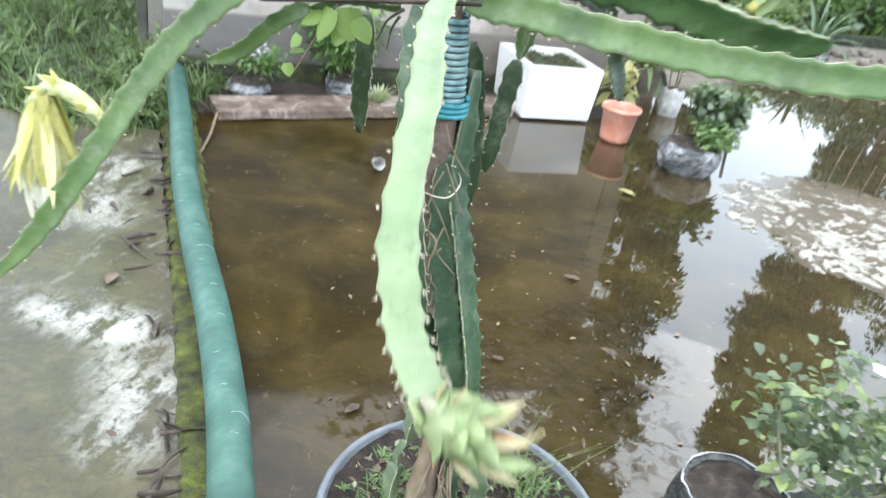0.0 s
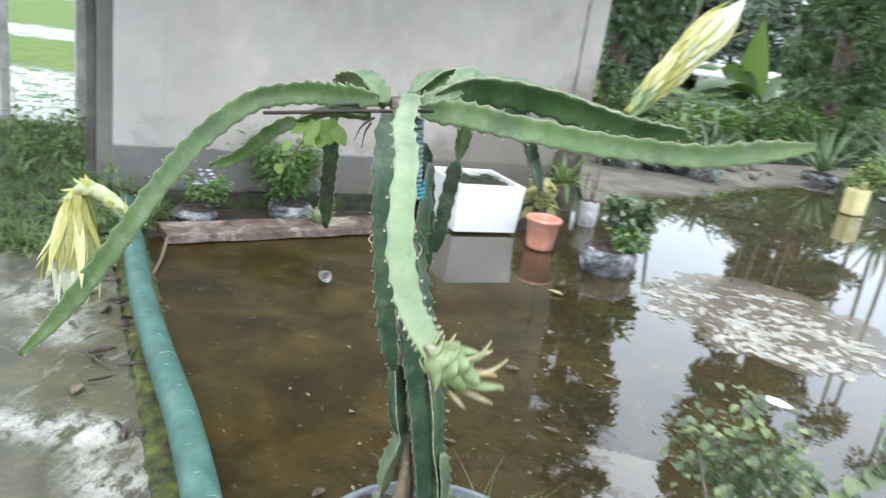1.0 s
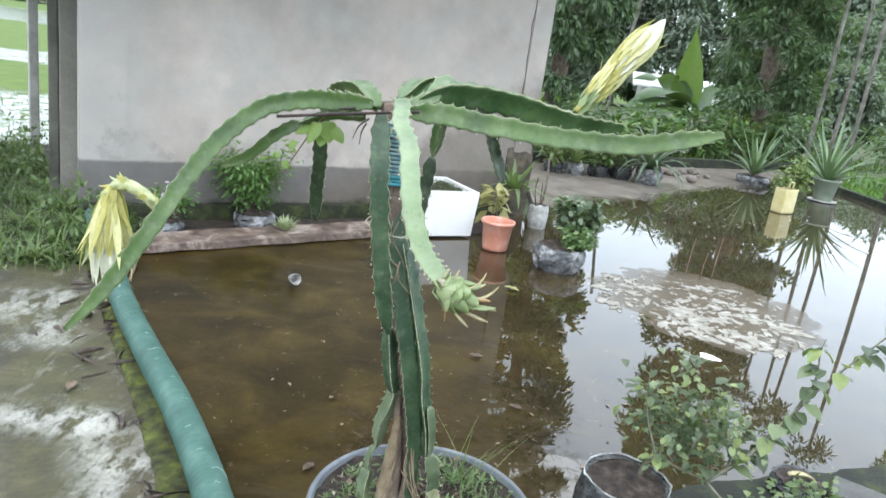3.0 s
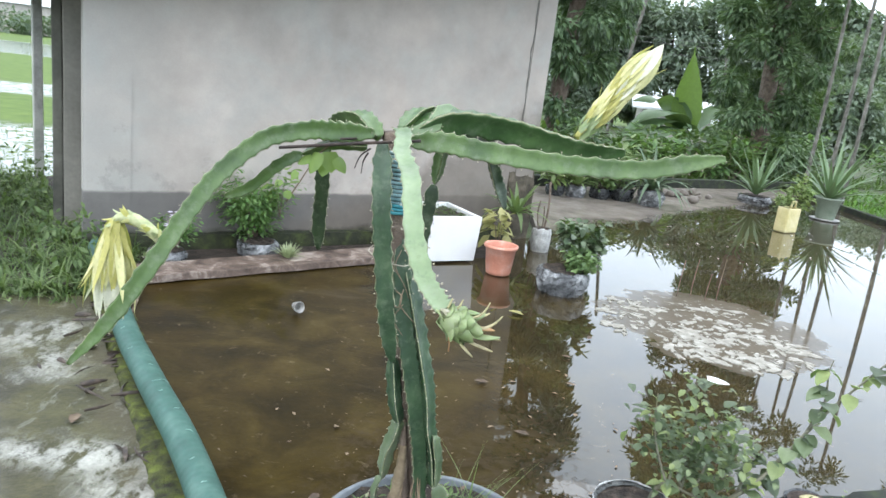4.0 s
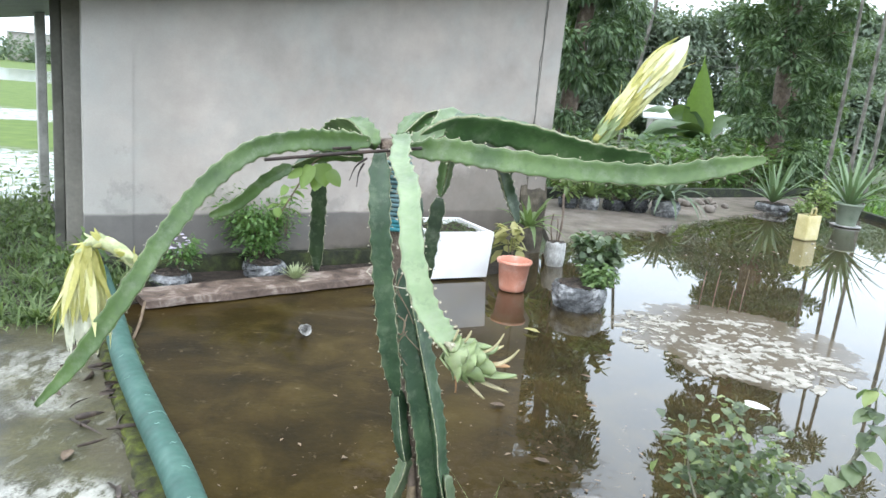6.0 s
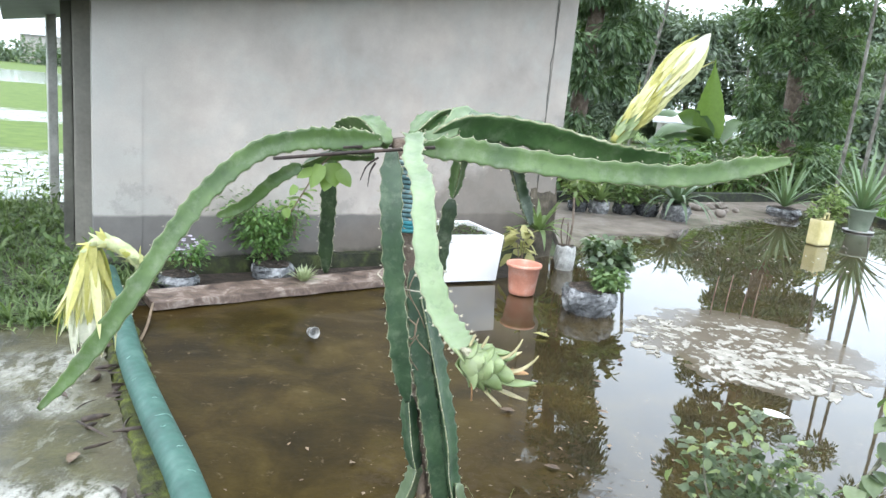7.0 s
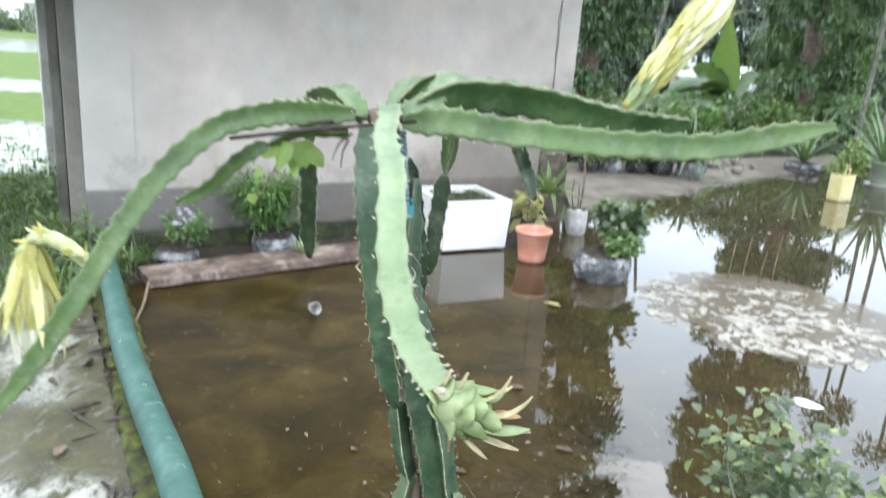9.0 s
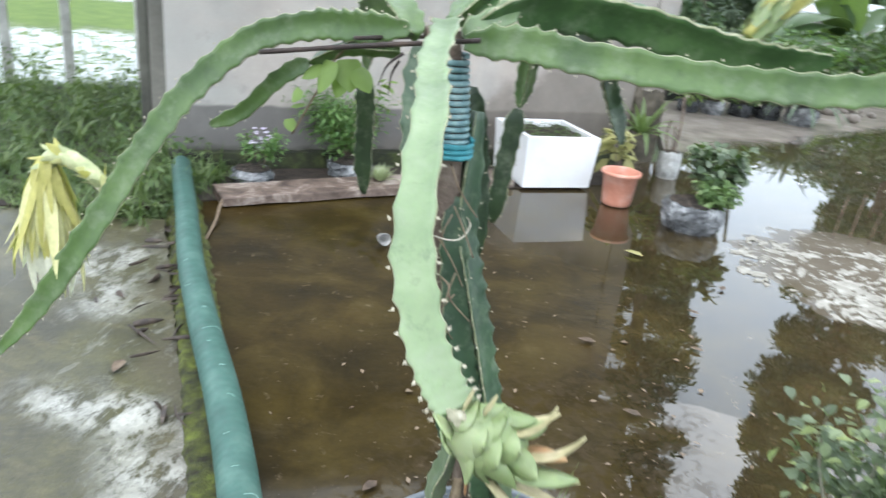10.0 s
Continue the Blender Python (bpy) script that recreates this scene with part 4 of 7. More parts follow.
def left_side():
    """Grass bank, fence posts and kerb left of the house."""
    def bank(x, y):
        return 0.10 + 0.10 * noise.noise(Vector((x, y, 2))) - 0.04 * max(0, 4.4 - y)
    out = [(-2.05, 3.86), (-2.45, 4.75), (-2.75, 5.5), (-3.75, 6.95), (-4.9, 6.2), (-8, 4.6), (-7.5, 3.2), (-2.72, 3.55)]
    tagged(part("ground_bank", prism("ground_bank", out, -0.4, 0.03, M_SOIL)), "damp bank of earth beside the house", "bank", kind="structure")

    def where(rnd):
        while True:
            x, y = rnd.uniform(-7.5, -1.95), rnd.uniform(3.5, 6.7)
            # between the slab's edge and the fence
            if y > 3.62 - 0.05 * (x + 2.5) + 0.12 * noise.noise(Vector((x * 4, 0, 0))) and (x + 2.3) < -0.95 * (y - 4.6) + 0.4 and y < 6.5 + 0.8 * (x + 4.4):
                return x, y
    tall = []
    grass_patch("bank_grass", where, 10500, 0.27, 0.008, M_BANK, "rank wet grass on the bank", 12, 3.4)
    grass_patch("bank_weeds", where, 3600, 0.15, 0.030, M_BANK, "broad weeds among the grass", 13, 2.6)
    def front(rnd):
        x = rnd.uniform(-7, -2.15)
        return x, 3.60 - 0.05 * (x + 2.5) + abs(rnd.gauss(0, 0.14)) - 0.06
    grass_patch("edge_weeds", front, 1500, 0.16, 0.011, M_EDGEWEED, "pale trailing weeds over the slab's edge", 15, 2.8)
    rnd = random.Random(140)
    for k in range(230):
        x, y = where(rnd)
        c = Vector((x, y, 0.03))
        chunk = []
        for j in range(14):
            w = rnd.uniform(0, 6.28)
            chunk.append(blade(c, (math.cos(w), math.sin(w), rnd.uniform(0.6, 2.0)), rnd.uniform(0.12, 0.30), rnd.uniform(0.006, 0.015), rnd.uniform(0.8, 2.2), 5))
        tall.append(join(chunk))
    v, f = join(tall)
    tagged(part("bank_tussocks", mesh_from("bank_tussocks", v, f, [M_TUSSOCK])), "tall pale tussocks in the bank's grass", "grass", kind="stuff")
    chunks = []
    for k in range(75):
        x, y = where(rnd)
        clump(rnd, (x, y, rnd.uniform(0.12, 0.34)), rnd.uniform(0.09, 0.18), 46, 0.05, 0.45, chunks, 0.4, leaf)
    v, f = join(chunks)
    tagged(part("bank_herbs", mesh_from("bank_herbs", v, f, [M_BANK])), "leafy weeds standing in the bank's grass", "weeds", kind="stuff")
    a, b = Vector((-3.0, 7.75, 0)), Vector((-8.6, 3.2, 0))
    d = (b - a)
    mid = (a + b) / 2
    tagged(part("wall_fence_kerb", box_mesh("kerb", d.length, 0.14, 0.36, M_COLUMN, 0.015, 5, 0.01), m=pose(mid.x, mid.y, -0.40, 0, 0, unit_box(d.x, d.y))), "low grey kerb under the fence posts", "kerb", kind="structure")
    for s in (0.02, 0.175, 0.262, 0.33, 0.43, 0.56):
        p = a + d * s
        post = thing("fence_post", "slim grey concrete post carrying the eave", "post", "posts along the field", me=box_mesh("fence_post", 0.085, 0.085, 2.21, M_POST, 0.012, 3, 0.004), at=(p.x, p.y, -0.05), turn=unit_box(d.x, d.y))

    # rushes standing in the flooded field
    def wet(rnd):
        w, r = math.radians(rnd.uniform(18, 44)), rnd.uniform(8.2, 14.5)
        return -math.sin(w) * r, math.cos(w) * r
    grass_patch("rushes", wet, 900, 0.12, 0.012, M_GRASS, "rushes standing in the flooded field", 14, 1.5, lambda x, y: -0.24)


left_side()


# ---------- the dragon fruit plant ----------
def rib_stem(points, width, skin, n=None, spin=0.0, seed=0, taper=0.6, tipped=True, scallop=0.034, thin=0.3):
    """A three-winged jointed stem with scalloped corky margins. Returns the skin mesh and the areole mesh."""
    rnd = random.Random(seed)
    length = sum((Vector(b) - Vector(a)).length for a, b in zip(points, points[1:]))
    n = n or max(14, int(length / 0.0085))
    path = spline(points, n)
    fr = carried_axes(path, Vector((0.02, -1, 0.05)))
    verts, faces, idx = [], [], []
    dots = []
    phase = [rnd.random() for _ in range(3)]
    count = 15
    for i, (p, (d, a, b)) in enumerate(zip(path, fr)):
        u = i / (n - 1)
        env = min(1.0, 0.45 + u * 7) * (1.0 if not tipped else min(1.0, 0.12 + (1 - u) * 5.5) ** 0.6) * (1 - (1 - taper) * u ** 1.5)
        R = width * 0.58 * env
        ring = []
        for w in range(3):
            ang = radians(spin + 120 * w)
            s = (u * length / scallop + phase[w]) % 1.0
            bumpy = 1.0 - 0.19 * (1 - abs(2 * s - 1) ** 1.5) + 0.08 * max(0, 1 - abs(s - 0.08) * 14)
            wob = 1 + 0.09 * noise.noise(Vector((seed, w * 3.1, u * length * 22)))
            for da, rr in ((-64, 0.34), (-26, 0.46), (-9, 0.78), (-3.2, 1.0), (3.2, 1.0), (9, 0.78), (26, 0.46)):
                k = R * rr * (bumpy * wob if rr > 0.6 else 1)
                t = ang + radians(da)
                ring.append(p + a * (k * math.cos(t)) + b * (k * math.sin(t)))
        verts += ring
        if 0.02 < u:
            for w in range(3):
                s = (u * length / scallop + phase[w])
                s0 = ((i - 1) / (n - 1) * length / scallop + phase[w])
                if int(s - 0.08) != int(s0 - 0.08):
                    t = radians(spin + 120 * w)
                    o = (a * math.cos(t) + b * math.sin(t))
                    dots.append((p + o * R * 1.02, o, d))
    m = 21
    for i in range(n - 1):
        for j in range(m):
            k = (j + 1) % m
            faces.append((i * m + j, i * m + k, (i + 1) * m + k, (i + 1) * m + j))
            idx.append(1 if j % 7 == 3 else 0)
    faces += [tuple(range(m))[::-1], tuple(range((n - 1) * m, n * m))]
    idx += [0, 0]
    body = mesh_from("stem", verts, faces, [skin, M_MARGIN], idx)
    chunks = []
    for p, o, d in dots:
        s = d.cross(o)
        for k in range(3):
            q = (o + d * rnd.uniform(-0.7, 0.7) + s * rnd.uniform(-0.6, 0.6)).normalized()
            L, r = rnd.uniform(0.0022, 0.0045), 0.0011
            e1, e2 = q.orthogonal().normalized(), q.cross(q.orthogonal()).normalized()
            chunks.append(([p + e1 * r, p - e1 * r * 0.5 + e2 * r, p - e1 * r * 0.5 - e2 * r, p + q * L], [(0, 1, 3), (1, 2, 3), (2, 0, 3)]))
        r = 0.0019
        chunks.append(([p + s * r, p + d * r, p - s * r, p - d * r, p + o * r * 1.1], [(0, 1, 4), (1, 2, 4), (2, 3, 4), (3, 0, 4)]))
    v, f = join(chunks) if chunks else ([(0, 0, 0)], [])
    return body, mesh_from("areoles", v, f, [M_SPINE], smooth=False)


def petal(base, d, bend, length, width, curl=0.0, segs=6, cup=0.3):
    """A pointed petal or scale with thickness to its curve; bend is the way its tip goes."""
    d, bend = Vector(d).normalized(), Vector(bend)
    verts, faces = [], []
    q, cur = Vector(base), d.copy()
    for i in range(segs + 1):
        u = i / segs
        s = cur.cross(bend)
        s = s.normalized() if s.length > 1e-4 else cur.orthogonal().normalized()
        w = width * 0.5 * (math.sin(math.pi * min(1, 0.22 + 0.78 * u)) ** 0.8 if u < 1 else 0.02)
        nrm = s.cross(cur)
        verts += [q - s * w + nrm * (w * cup), q, q + s * w + nrm * (w * cup)]
        q = q + cur * (length / segs)
        cur = (cur + bend.normalized() * (curl / segs)).normalized()
    for i in range(segs):
        a = i * 3
        faces += [(a, a + 1, a + 4, a + 3), (a + 1, a + 2, a + 5, a + 4)]
    return verts, faces


def cactus():
    plant = thing("dragon_fruit_plant", "dragon fruit cactus with arching stems, two buds and a green fruit", "cactus")
    stems = [
        # points, width, skin, spin, taper, tipped, label
        ("arm", [(-0.160, 1.425, 1.330), (-0.234, 1.455, 1.322), (-0.305, 1.482, 1.315), (-0.406, 1.490, 1.283), (-0.491, 1.46, 1.204), (-0.549, 1.416, 1.110), (-0.613, 1.37, 0.987), (-0.690, 1.333, 0.861), (-0.753, 1.305, 0.779)], 0.047, M_ARM, 90, 0.8, True, "long green stem arching down with a bud"),
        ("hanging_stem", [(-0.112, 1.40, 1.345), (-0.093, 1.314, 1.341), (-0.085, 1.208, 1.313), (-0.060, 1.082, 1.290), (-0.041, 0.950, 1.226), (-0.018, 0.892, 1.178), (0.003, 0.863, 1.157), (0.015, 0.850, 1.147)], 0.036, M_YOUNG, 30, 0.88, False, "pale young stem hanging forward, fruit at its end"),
        ("arm", [(-0.085, 1.42, 1.320), (-0.012, 1.418, 1.326), (0.057, 1.42, 1.320), (0.187, 1.43, 1.311), (0.31, 1.44, 1.310), (0.42, 1.43, 1.319), (0.512, 1.415, 1.345), (0.576, 1.395, 1.366)], 0.049, M_ARM, 80, 0.85, True, "thick green stem reaching out level"),
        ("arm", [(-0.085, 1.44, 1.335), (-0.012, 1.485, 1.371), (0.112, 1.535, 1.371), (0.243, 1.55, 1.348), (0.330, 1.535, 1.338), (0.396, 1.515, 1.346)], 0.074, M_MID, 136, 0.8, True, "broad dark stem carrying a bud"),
        ("arch", [(-0.150, 1.43, 1.322), (-0.198, 1.48, 1.356), (-0.262, 1.60, 1.336), (-0.302, 1.76, 1.272), (-0.333, 1.85, 1.205)], 0.044, M_ARM, 20, 0.8, True, ""),
        ("hanging_stem", [(-0.336, 1.855, 1.200), (-0.334, 1.873, 1.12), (-0.339, 1.889, 1.046), (-0.337, 1.902, 0.935)], 0.044, M_SHADESTEM, 90, 0.9, True, "dark drooping stem"),
        ("arch", [(-0.105, 1.43, 1.345), (-0.068, 1.50, 1.379), (-0.021, 1.60, 1.372), (-0.010, 1.70, 1.322), (-0.018, 1.79, 1.227), (-0.024, 1.80, 1.180)], 0.046, M_ARM, 30, 0.75, True, ""),
        ("hanging_stem", [(-0.026, 1.80, 1.178), (-0.036, 1.80, 1.071), (-0.046, 1.80, 0.950)], 0.040, M_SHADESTEM, 90, 0.9, True, "dark drooping stem"),
        ("hanging_stem", [(-0.088, 1.58, 1.24), (-0.072, 1.62, 1.13), (-0.060, 1.63, 1.03), (-0.056, 1.63, 0.93)], 0.036, M_SHADESTEM, 50, 0.9, True, "dark drooping stem"),
        ("hanging_stem", [(0.028, 1.60, 1.355), (0.100, 1.80, 1.30), (0.146, 1.92, 1.198), (0.183, 1.92, 1.112)], 0.044, M_SHADESTEM, 90, 0.85, True, "dark drooping stem"),
        ("arch", [(-0.088, 1.42, 1.330), (-0.045, 1.45, 1.356), (-0.022, 1.50, 1.388), (0.028, 1.56, 1.380)], 0.036, M_YOUNG, 80, 0.8, True, ""),
        ("side_shoot", [(-0.176, 1.44, 1.298), (-0.262, 1.48, 1.288), (-0.330, 1.51, 1.256)], 0.026, M_ARM, 30, 0.8, True, ""),
        ("side_shoot", [(-0.328, 1.51, 1.258), (-0.378, 1.52, 1.226), (-0.445, 1.54, 1.164), (-0.510, 1.55, 1.130)], 0.030, M_ARM, 90, 0.85, True, ""),
        ("climbing_stem", [(-0.140, 1.41, 1.315), (-0.128, 1.376, 1.202), (-0.113, 1.38, 1.075), (-0.092, 1.396, 0.93), (-0.071, 1.432, 0.812)], 0.045, M_STEM, 90, 0.85, True, "old green stem climbing the post"),
        ("climbing_stem", [(-0.072, 1.455, 0.812), (-0.056, 1.465, 0.70), (-0.040, 1.485, 0.630)], 0.038, M_STEM, 25, 0.9, True, ""),
        ("climbing_stem", [(-0.065, 1.484, 1.222), (-0.069, 1.476, 1.062), (-0.042, 1.468, 0.951), (-0.010, 1.468, 0.832), (0.017, 1.467, 0.723), (0.028, 1.484, 0.638), (0.047, 1.508, 0.549), (0.059, 1.518, 0.459)], 0.050, M_STEM, 30, 0.85, False, "three-ribbed stem climbing the post"),
        ("climbing_stem", [(-0.085, 1.455, 1.10), (-0.062, 1.455, 0.925), (-0.031, 1.46, 0.794), (-0.003, 1.478, 0.653), (0.020, 1.515, 0.50), (0.030, 1.54, 0.31)], 0.048, M_STEM, 70, 0.8, False, ""),
        ("root_stem", [(-0.040, 1.485, 0.640), (-0.047, 1.495, 0.600), (-0.064, 1.508, 0.540), (-0.070, 1.525, 0.455)], 0.046, M_FOOT, 35, 0.8, True, ""),
        ("root_stem", [(-0.073, 1.527, 0.460), (-0.086, 1.53, 0.42), (-0.085, 1.535, 0.375)], 0.020, M_FOOT, 15, 0.9, True, ""),
        ("root_stem", [(-0.084, 1.535, 0.385), (-0.090, 1.524, 0.335), (-0.083, 1.512, 0.287)], 0.040, M_FOOT, 20, 0.85, True, ""),
        ("root_stem", [(0.047, 1.485, 0.610), (0.062, 1.503, 0.53), (0.066, 1.518, 0.450)], 0.032, M_FOOT, 40, 0.85, True, ""),
        ("root_stem", [(0.068, 1.522, 0.455), (0.084, 1.532, 0.395), (0.086, 1.543, 0.330)], 0.042, M_FOOT, 70, 0.85, True, ""),
        ("root_stem", [(0.090, 1.54, 0.345), (0.108, 1.525, 0.308), (0.116, 1.508, 0.286)], 0.038, M_MARGIN, 100, 0.8, True, "withered pale stem joint"),
    ]
    made = []
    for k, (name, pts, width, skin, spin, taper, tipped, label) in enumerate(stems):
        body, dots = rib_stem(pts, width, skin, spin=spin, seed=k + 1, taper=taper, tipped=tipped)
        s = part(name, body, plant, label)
        tagged(part("spine_fringe", dots, s), kind="stuff")
        made.append(s)
    # fruit: a scaly oval body, green scales curling off it, withered flower at the end
    rnd = random.Random(5)
    ax = Vector((0.94, 0.03, -0.26)).normalized()
    e1 = ax.cross(Vector((0, 0, 1))).normalized()
    e2 = ax.cross(e1)
    c = Vector((0.037, 0.850, 1.132))
    v, f = [], []
    n, m = 18, 22
    for i in range(n + 1):
        u = i / n
        r = 0.0228 * math.sin(math.pi * (0.06 + 0.86 * u)) ** 0.6
        for j in range(m):
            w = 2 * math.pi * j / m
            v.append(c + ax * ((u - 0.5) * 0.050) + (e1 * math.cos(w) + e2 * math.sin(w)) * r)
    for i in range(n):
        for j in range(m):
            k = (j + 1) % m
            f.append((i * m + j, i * m + k, (i + 1) * m + k, (i + 1) * m + j))
    f += [tuple(range(m))[::-1], tuple(range(n * m, (n + 1) * m))]
    fruit = part("fruit", mesh_from("fruit", v, f, [M_FRUIT]), plant, "unripe green scaly dragon fruit")
    # broad overlapping scales, their tips lifting off the body
    for ringi, (u, cnt) in enumerate(((-0.02, 4), (0.14, 5), (0.32, 5), (0.52, 5), (0.70, 4))):
        r = 0.0230 * math.sin(math.pi * (0.10 + 0.80 * max(0.0, u))) ** 0.6
        for j in range(cnt):
            w = 2 * math.pi * (j + 0.5 * (ringi % 2) + rnd.uniform(-.2, .2)) / cnt
            o = e1 * math.cos(w) + e2 * math.sin(w)
            p = c + ax * ((u - 0.5 + rnd.uniform(-.05, .05)) * 0.050) + o * r * 0.86
            L = rnd.uniform(0.018, 0.025)
            tip = rnd.random() < 0.3
            vv, ff = petal(p, o * (0.62 - 0.75 * u) + ax * 0.85, (o if tip else o * -1.0) - ax * 0.2, L, rnd.uniform(0.023, 0.030) - 0.004 * u, (0.8 if tip else 0.35), 8, -0.45 if tip else 0.45)
            ob = part("scale", mesh_from("scale", vv, ff, [M_FRUIT]), fruit)
            mod = ob.modifiers.new("thick", 'SOLIDIFY')
            mod.thickness = 0.002
    # long withered tips: along the axis, up, towards the front, then the way they curl
    up = Vector((0, 0, 1))
    front = Vector((0, -1, 0))
    for along, rise, near, way, bend, L, wide, curl, mat in (
            (0.012, 0.017, 0.008, ax + up * 0.1, up, 0.042, 0.006, 2.6, M_DRYTIP),
            (0.020, 0.006, 0.010, ax + up * 0.0, up, 0.050, 0.008, 1.9, M_DRYTIP),
            (0.018, -0.004, 0.012, ax + up * 0.22, up * 0.1 + ax, 0.044, 0.021, 0.2, M_FRUIT),
            (0.028, 0.002, 0.000, ax + up * 0.2, up + ax, 0.026, 0.014, 0.4, M_DRY),
            (0.028, -0.002, 0.008, ax + up * 0.1, ax - up * 0.3, 0.036, 0.010, 0.2, M_DRYTIP),
            (0.016, -0.018, 0.008, ax - up * 0.15, up * 0.6, 0.040, 0.010, 0.3, M_DRYTIP),
            (0.004, -0.024, 0.008, ax - up * 0.5, up * -0.5, 0.030, 0.010, 0.3, M_DRYTIP),
            (-0.012, -0.022, 0.008, ax * 0.3 - up, up * -0.5 - ax, 0.022, 0.004, 0.4, M_DRY),
            (-0.004, 0.022, 0.006, ax * 0.5 + up * 0.8, up - ax * 0.6, 0.016, 0.007, 0.7, M_DRYTIP),
            (-0.018, 0.018, 0.004, ax * 0.4 + up * 0.8, up - ax * 0.6, 0.015, 0.007, 0.7, M_DRYTIP),
            (-0.022, 0.002, 0.016, ax * -0.6 + up * 0.5, up - ax * 0.6, 0.020, 0.012, 0.5, M_FRUIT),
            (0.014, 0.010, -0.014, ax - front * 0.4, up, 0.036, 0.008, 0.9, M_DRYTIP),
            (0.014, -0.010, -0.014, ax - front * 0.4, up * -1.0, 0.034, 0.008, 0.6, M_DRYTIP)):
        vv, ff = petal(c + ax * along + up * rise + front * near, way, bend, L, wide, curl, 8, 0.35)
        ob = part("withered_tip", mesh_from("withered_tip", vv, ff, [mat]), fruit)
        ob.modifiers.new("thick", 'SOLIDIFY').thickness = 0.0015
    # corky scar where the hanging stem ends
    bm = bmesh.new()
    bmesh.ops.create_icosphere(bm, subdivisions=3, radius=0.0095)
    for q in bm.verts:
        q.co = Vector((q.co.x * 1.15, q.co.y * 0.9, q.co.z * 0.6)) * (1 + 0.5 * noise.noise(q.co * 160))
    me = bpy.data.meshes.new("stem_scar")
    bm.to_mesh(me)
    bm.free()
    me.materials.append(M_SCAR)
    part("stem_scar", me, plant, "pale corky scar at the stem's end", pose(0.020, 0.846, 1.146, 0, 20, 0))
    # drooping bud on the long arm
    neck = [(-0.590, 1.392, 1.044), (-0.612, 1.392, 1.066), (-0.640, 1.393, 1.084), (-0.667, 1.394, 1.092), (-0.687, 1.394, 1.086), (-0.695, 1.393, 1.068)]
    bud = part("bud", tube("bud", neck, lambda u: 0.0105 + 0.003 * math.sin(u * 3), M_NECK, 16, 10, 0.15, 3), plant, "drooping yellow bud with white petals showing")
    line = spline(neck, 40)
    for k in range(40):
        q, along = line[k], (line[min(k + 1, 39)] - line[max(k - 1, 0)]).normalized()
        o = anyway(rnd)
        o = (o - along * o.dot(along)).normalized()
        vv, ff = petal(q + o * 0.0085, along + o * rnd.uniform(0.3, 0.8), o * 0.6 + along * 0.3, rnd.uniform(0.018, 0.034), rnd.uniform(0.009, 0.014), 0.5, 6, -0.4)
        part("bract", mesh_from("bract", vv, ff, [(M_NECK, M_CREAM, M_SEPAL)[k % 3]]), bud)
    head = Vector((-0.695, 1.393, 1.073))
    down = Vector((-0.06, 0.0, -1)).normalized()
    part("calyx", tube("calyx", [head + Vector((0, 0, 0.012)), head + down * 0.02, head + down * 0.06], lambda u: 0.0105 + 0.013 * u, M_SEPAL, 12, 12, 0.1, 4), bud)
    for k in range(78):
        w = 2 * math.pi * k * 0.618
        o = Vector((math.cos(w), math.sin(w), 0))
        if k < 18:
            start, L, wide, open_, fold = 0.02, 0.188 * rnd.uniform(0.86, 1.08), 0.027, 0.15, -0.35
        elif k < 58:
            start = -0.012 + 0.06 * (k - 18) / 40
            L, wide, open_, fold = rnd.uniform(0.10, 0.185) * (1.0 - 2.0 * start), rnd.uniform(0.012, 0.024), 0.32 + rnd.uniform(0, 0.10), -0.45
        else:
            start = -0.016 + 0.05 * (k - 58) / 20
            L, wide, open_, fold = rnd.uniform(0.045, 0.085), rnd.uniform(0.014, 0.02), 0.4 + rnd.uniform(0, 0.2), -0.35
        bell = 0.009 + 0.20 * max(0, start)
        flare = rnd.random() < 0.14
        vv, ff = petal(head + down * start + o * bell, o * (open_ + 0.10) + down, (o * 0.5 + down) if flare else (o * -0.75 + down), L, wide, 0.55, 9, fold)
        part("petal" if k < 18 else "sepal", mesh_from("petal", vv, ff, [M_PETAL if k < 18 else M_CREAM if k % 5 in (0, 2) else M_SEPAL]), bud)
    # upright bud on the dark arm
    a, b = Vector((0.288, 1.54, 1.362)), Vector((0.450, 1.61, 1.575))
    ax = (b - a).normalized()
    e1 = ax.cross(Vector((0, 0, 1))).normalized()
    e2 = ax.cross(e1)
    axis_pts = [a, a.lerp(b, 0.3), a.lerp(b, 0.6), a.lerp(b, 0.8)]
    bud2 = part("bud", tube("bud", axis_pts, lambda u: 0.010 + 0.012 * u ** 0.8 if u < 0.85 else 0.016, M_SEPAL, 18, 12, 0.06, 5), plant, "upright cream-yellow bud about to open")
    for k in range(64):
        u = (k / 64) ** 0.9 * 0.66
        w = 2 * math.pi * k * 0.618
        o = e1 * math.cos(w) + e2 * math.sin(w)
        r = 0.010 + 0.017 * u ** 0.8
        L = 0.04 + 0.10 * u + rnd.uniform(0, 0.012)
        out = k in (22, 41, 57)
        wide = (0.014 + 0.031 * u) * (0.35 if out else 1)
        vv, ff = petal(a.lerp(b, u) + o * r, ax + o * (0.3 if u < 0.3 else 0.10), (o * 0.8 if out else o * -0.6) + ax * 0.4, L * (1.15 if out else 1), wide, 0.5, 8, -0.5)
        part("sepal", mesh_from("sepal", vv, ff, [M_FRUIT if u < 0.13 else M_SEPAL if (u < 0.2 and k % 2) or out else M_SEPAL if k % 4 == 1 else M_CREAM if k % 7 else M_PETAL]), bud2)
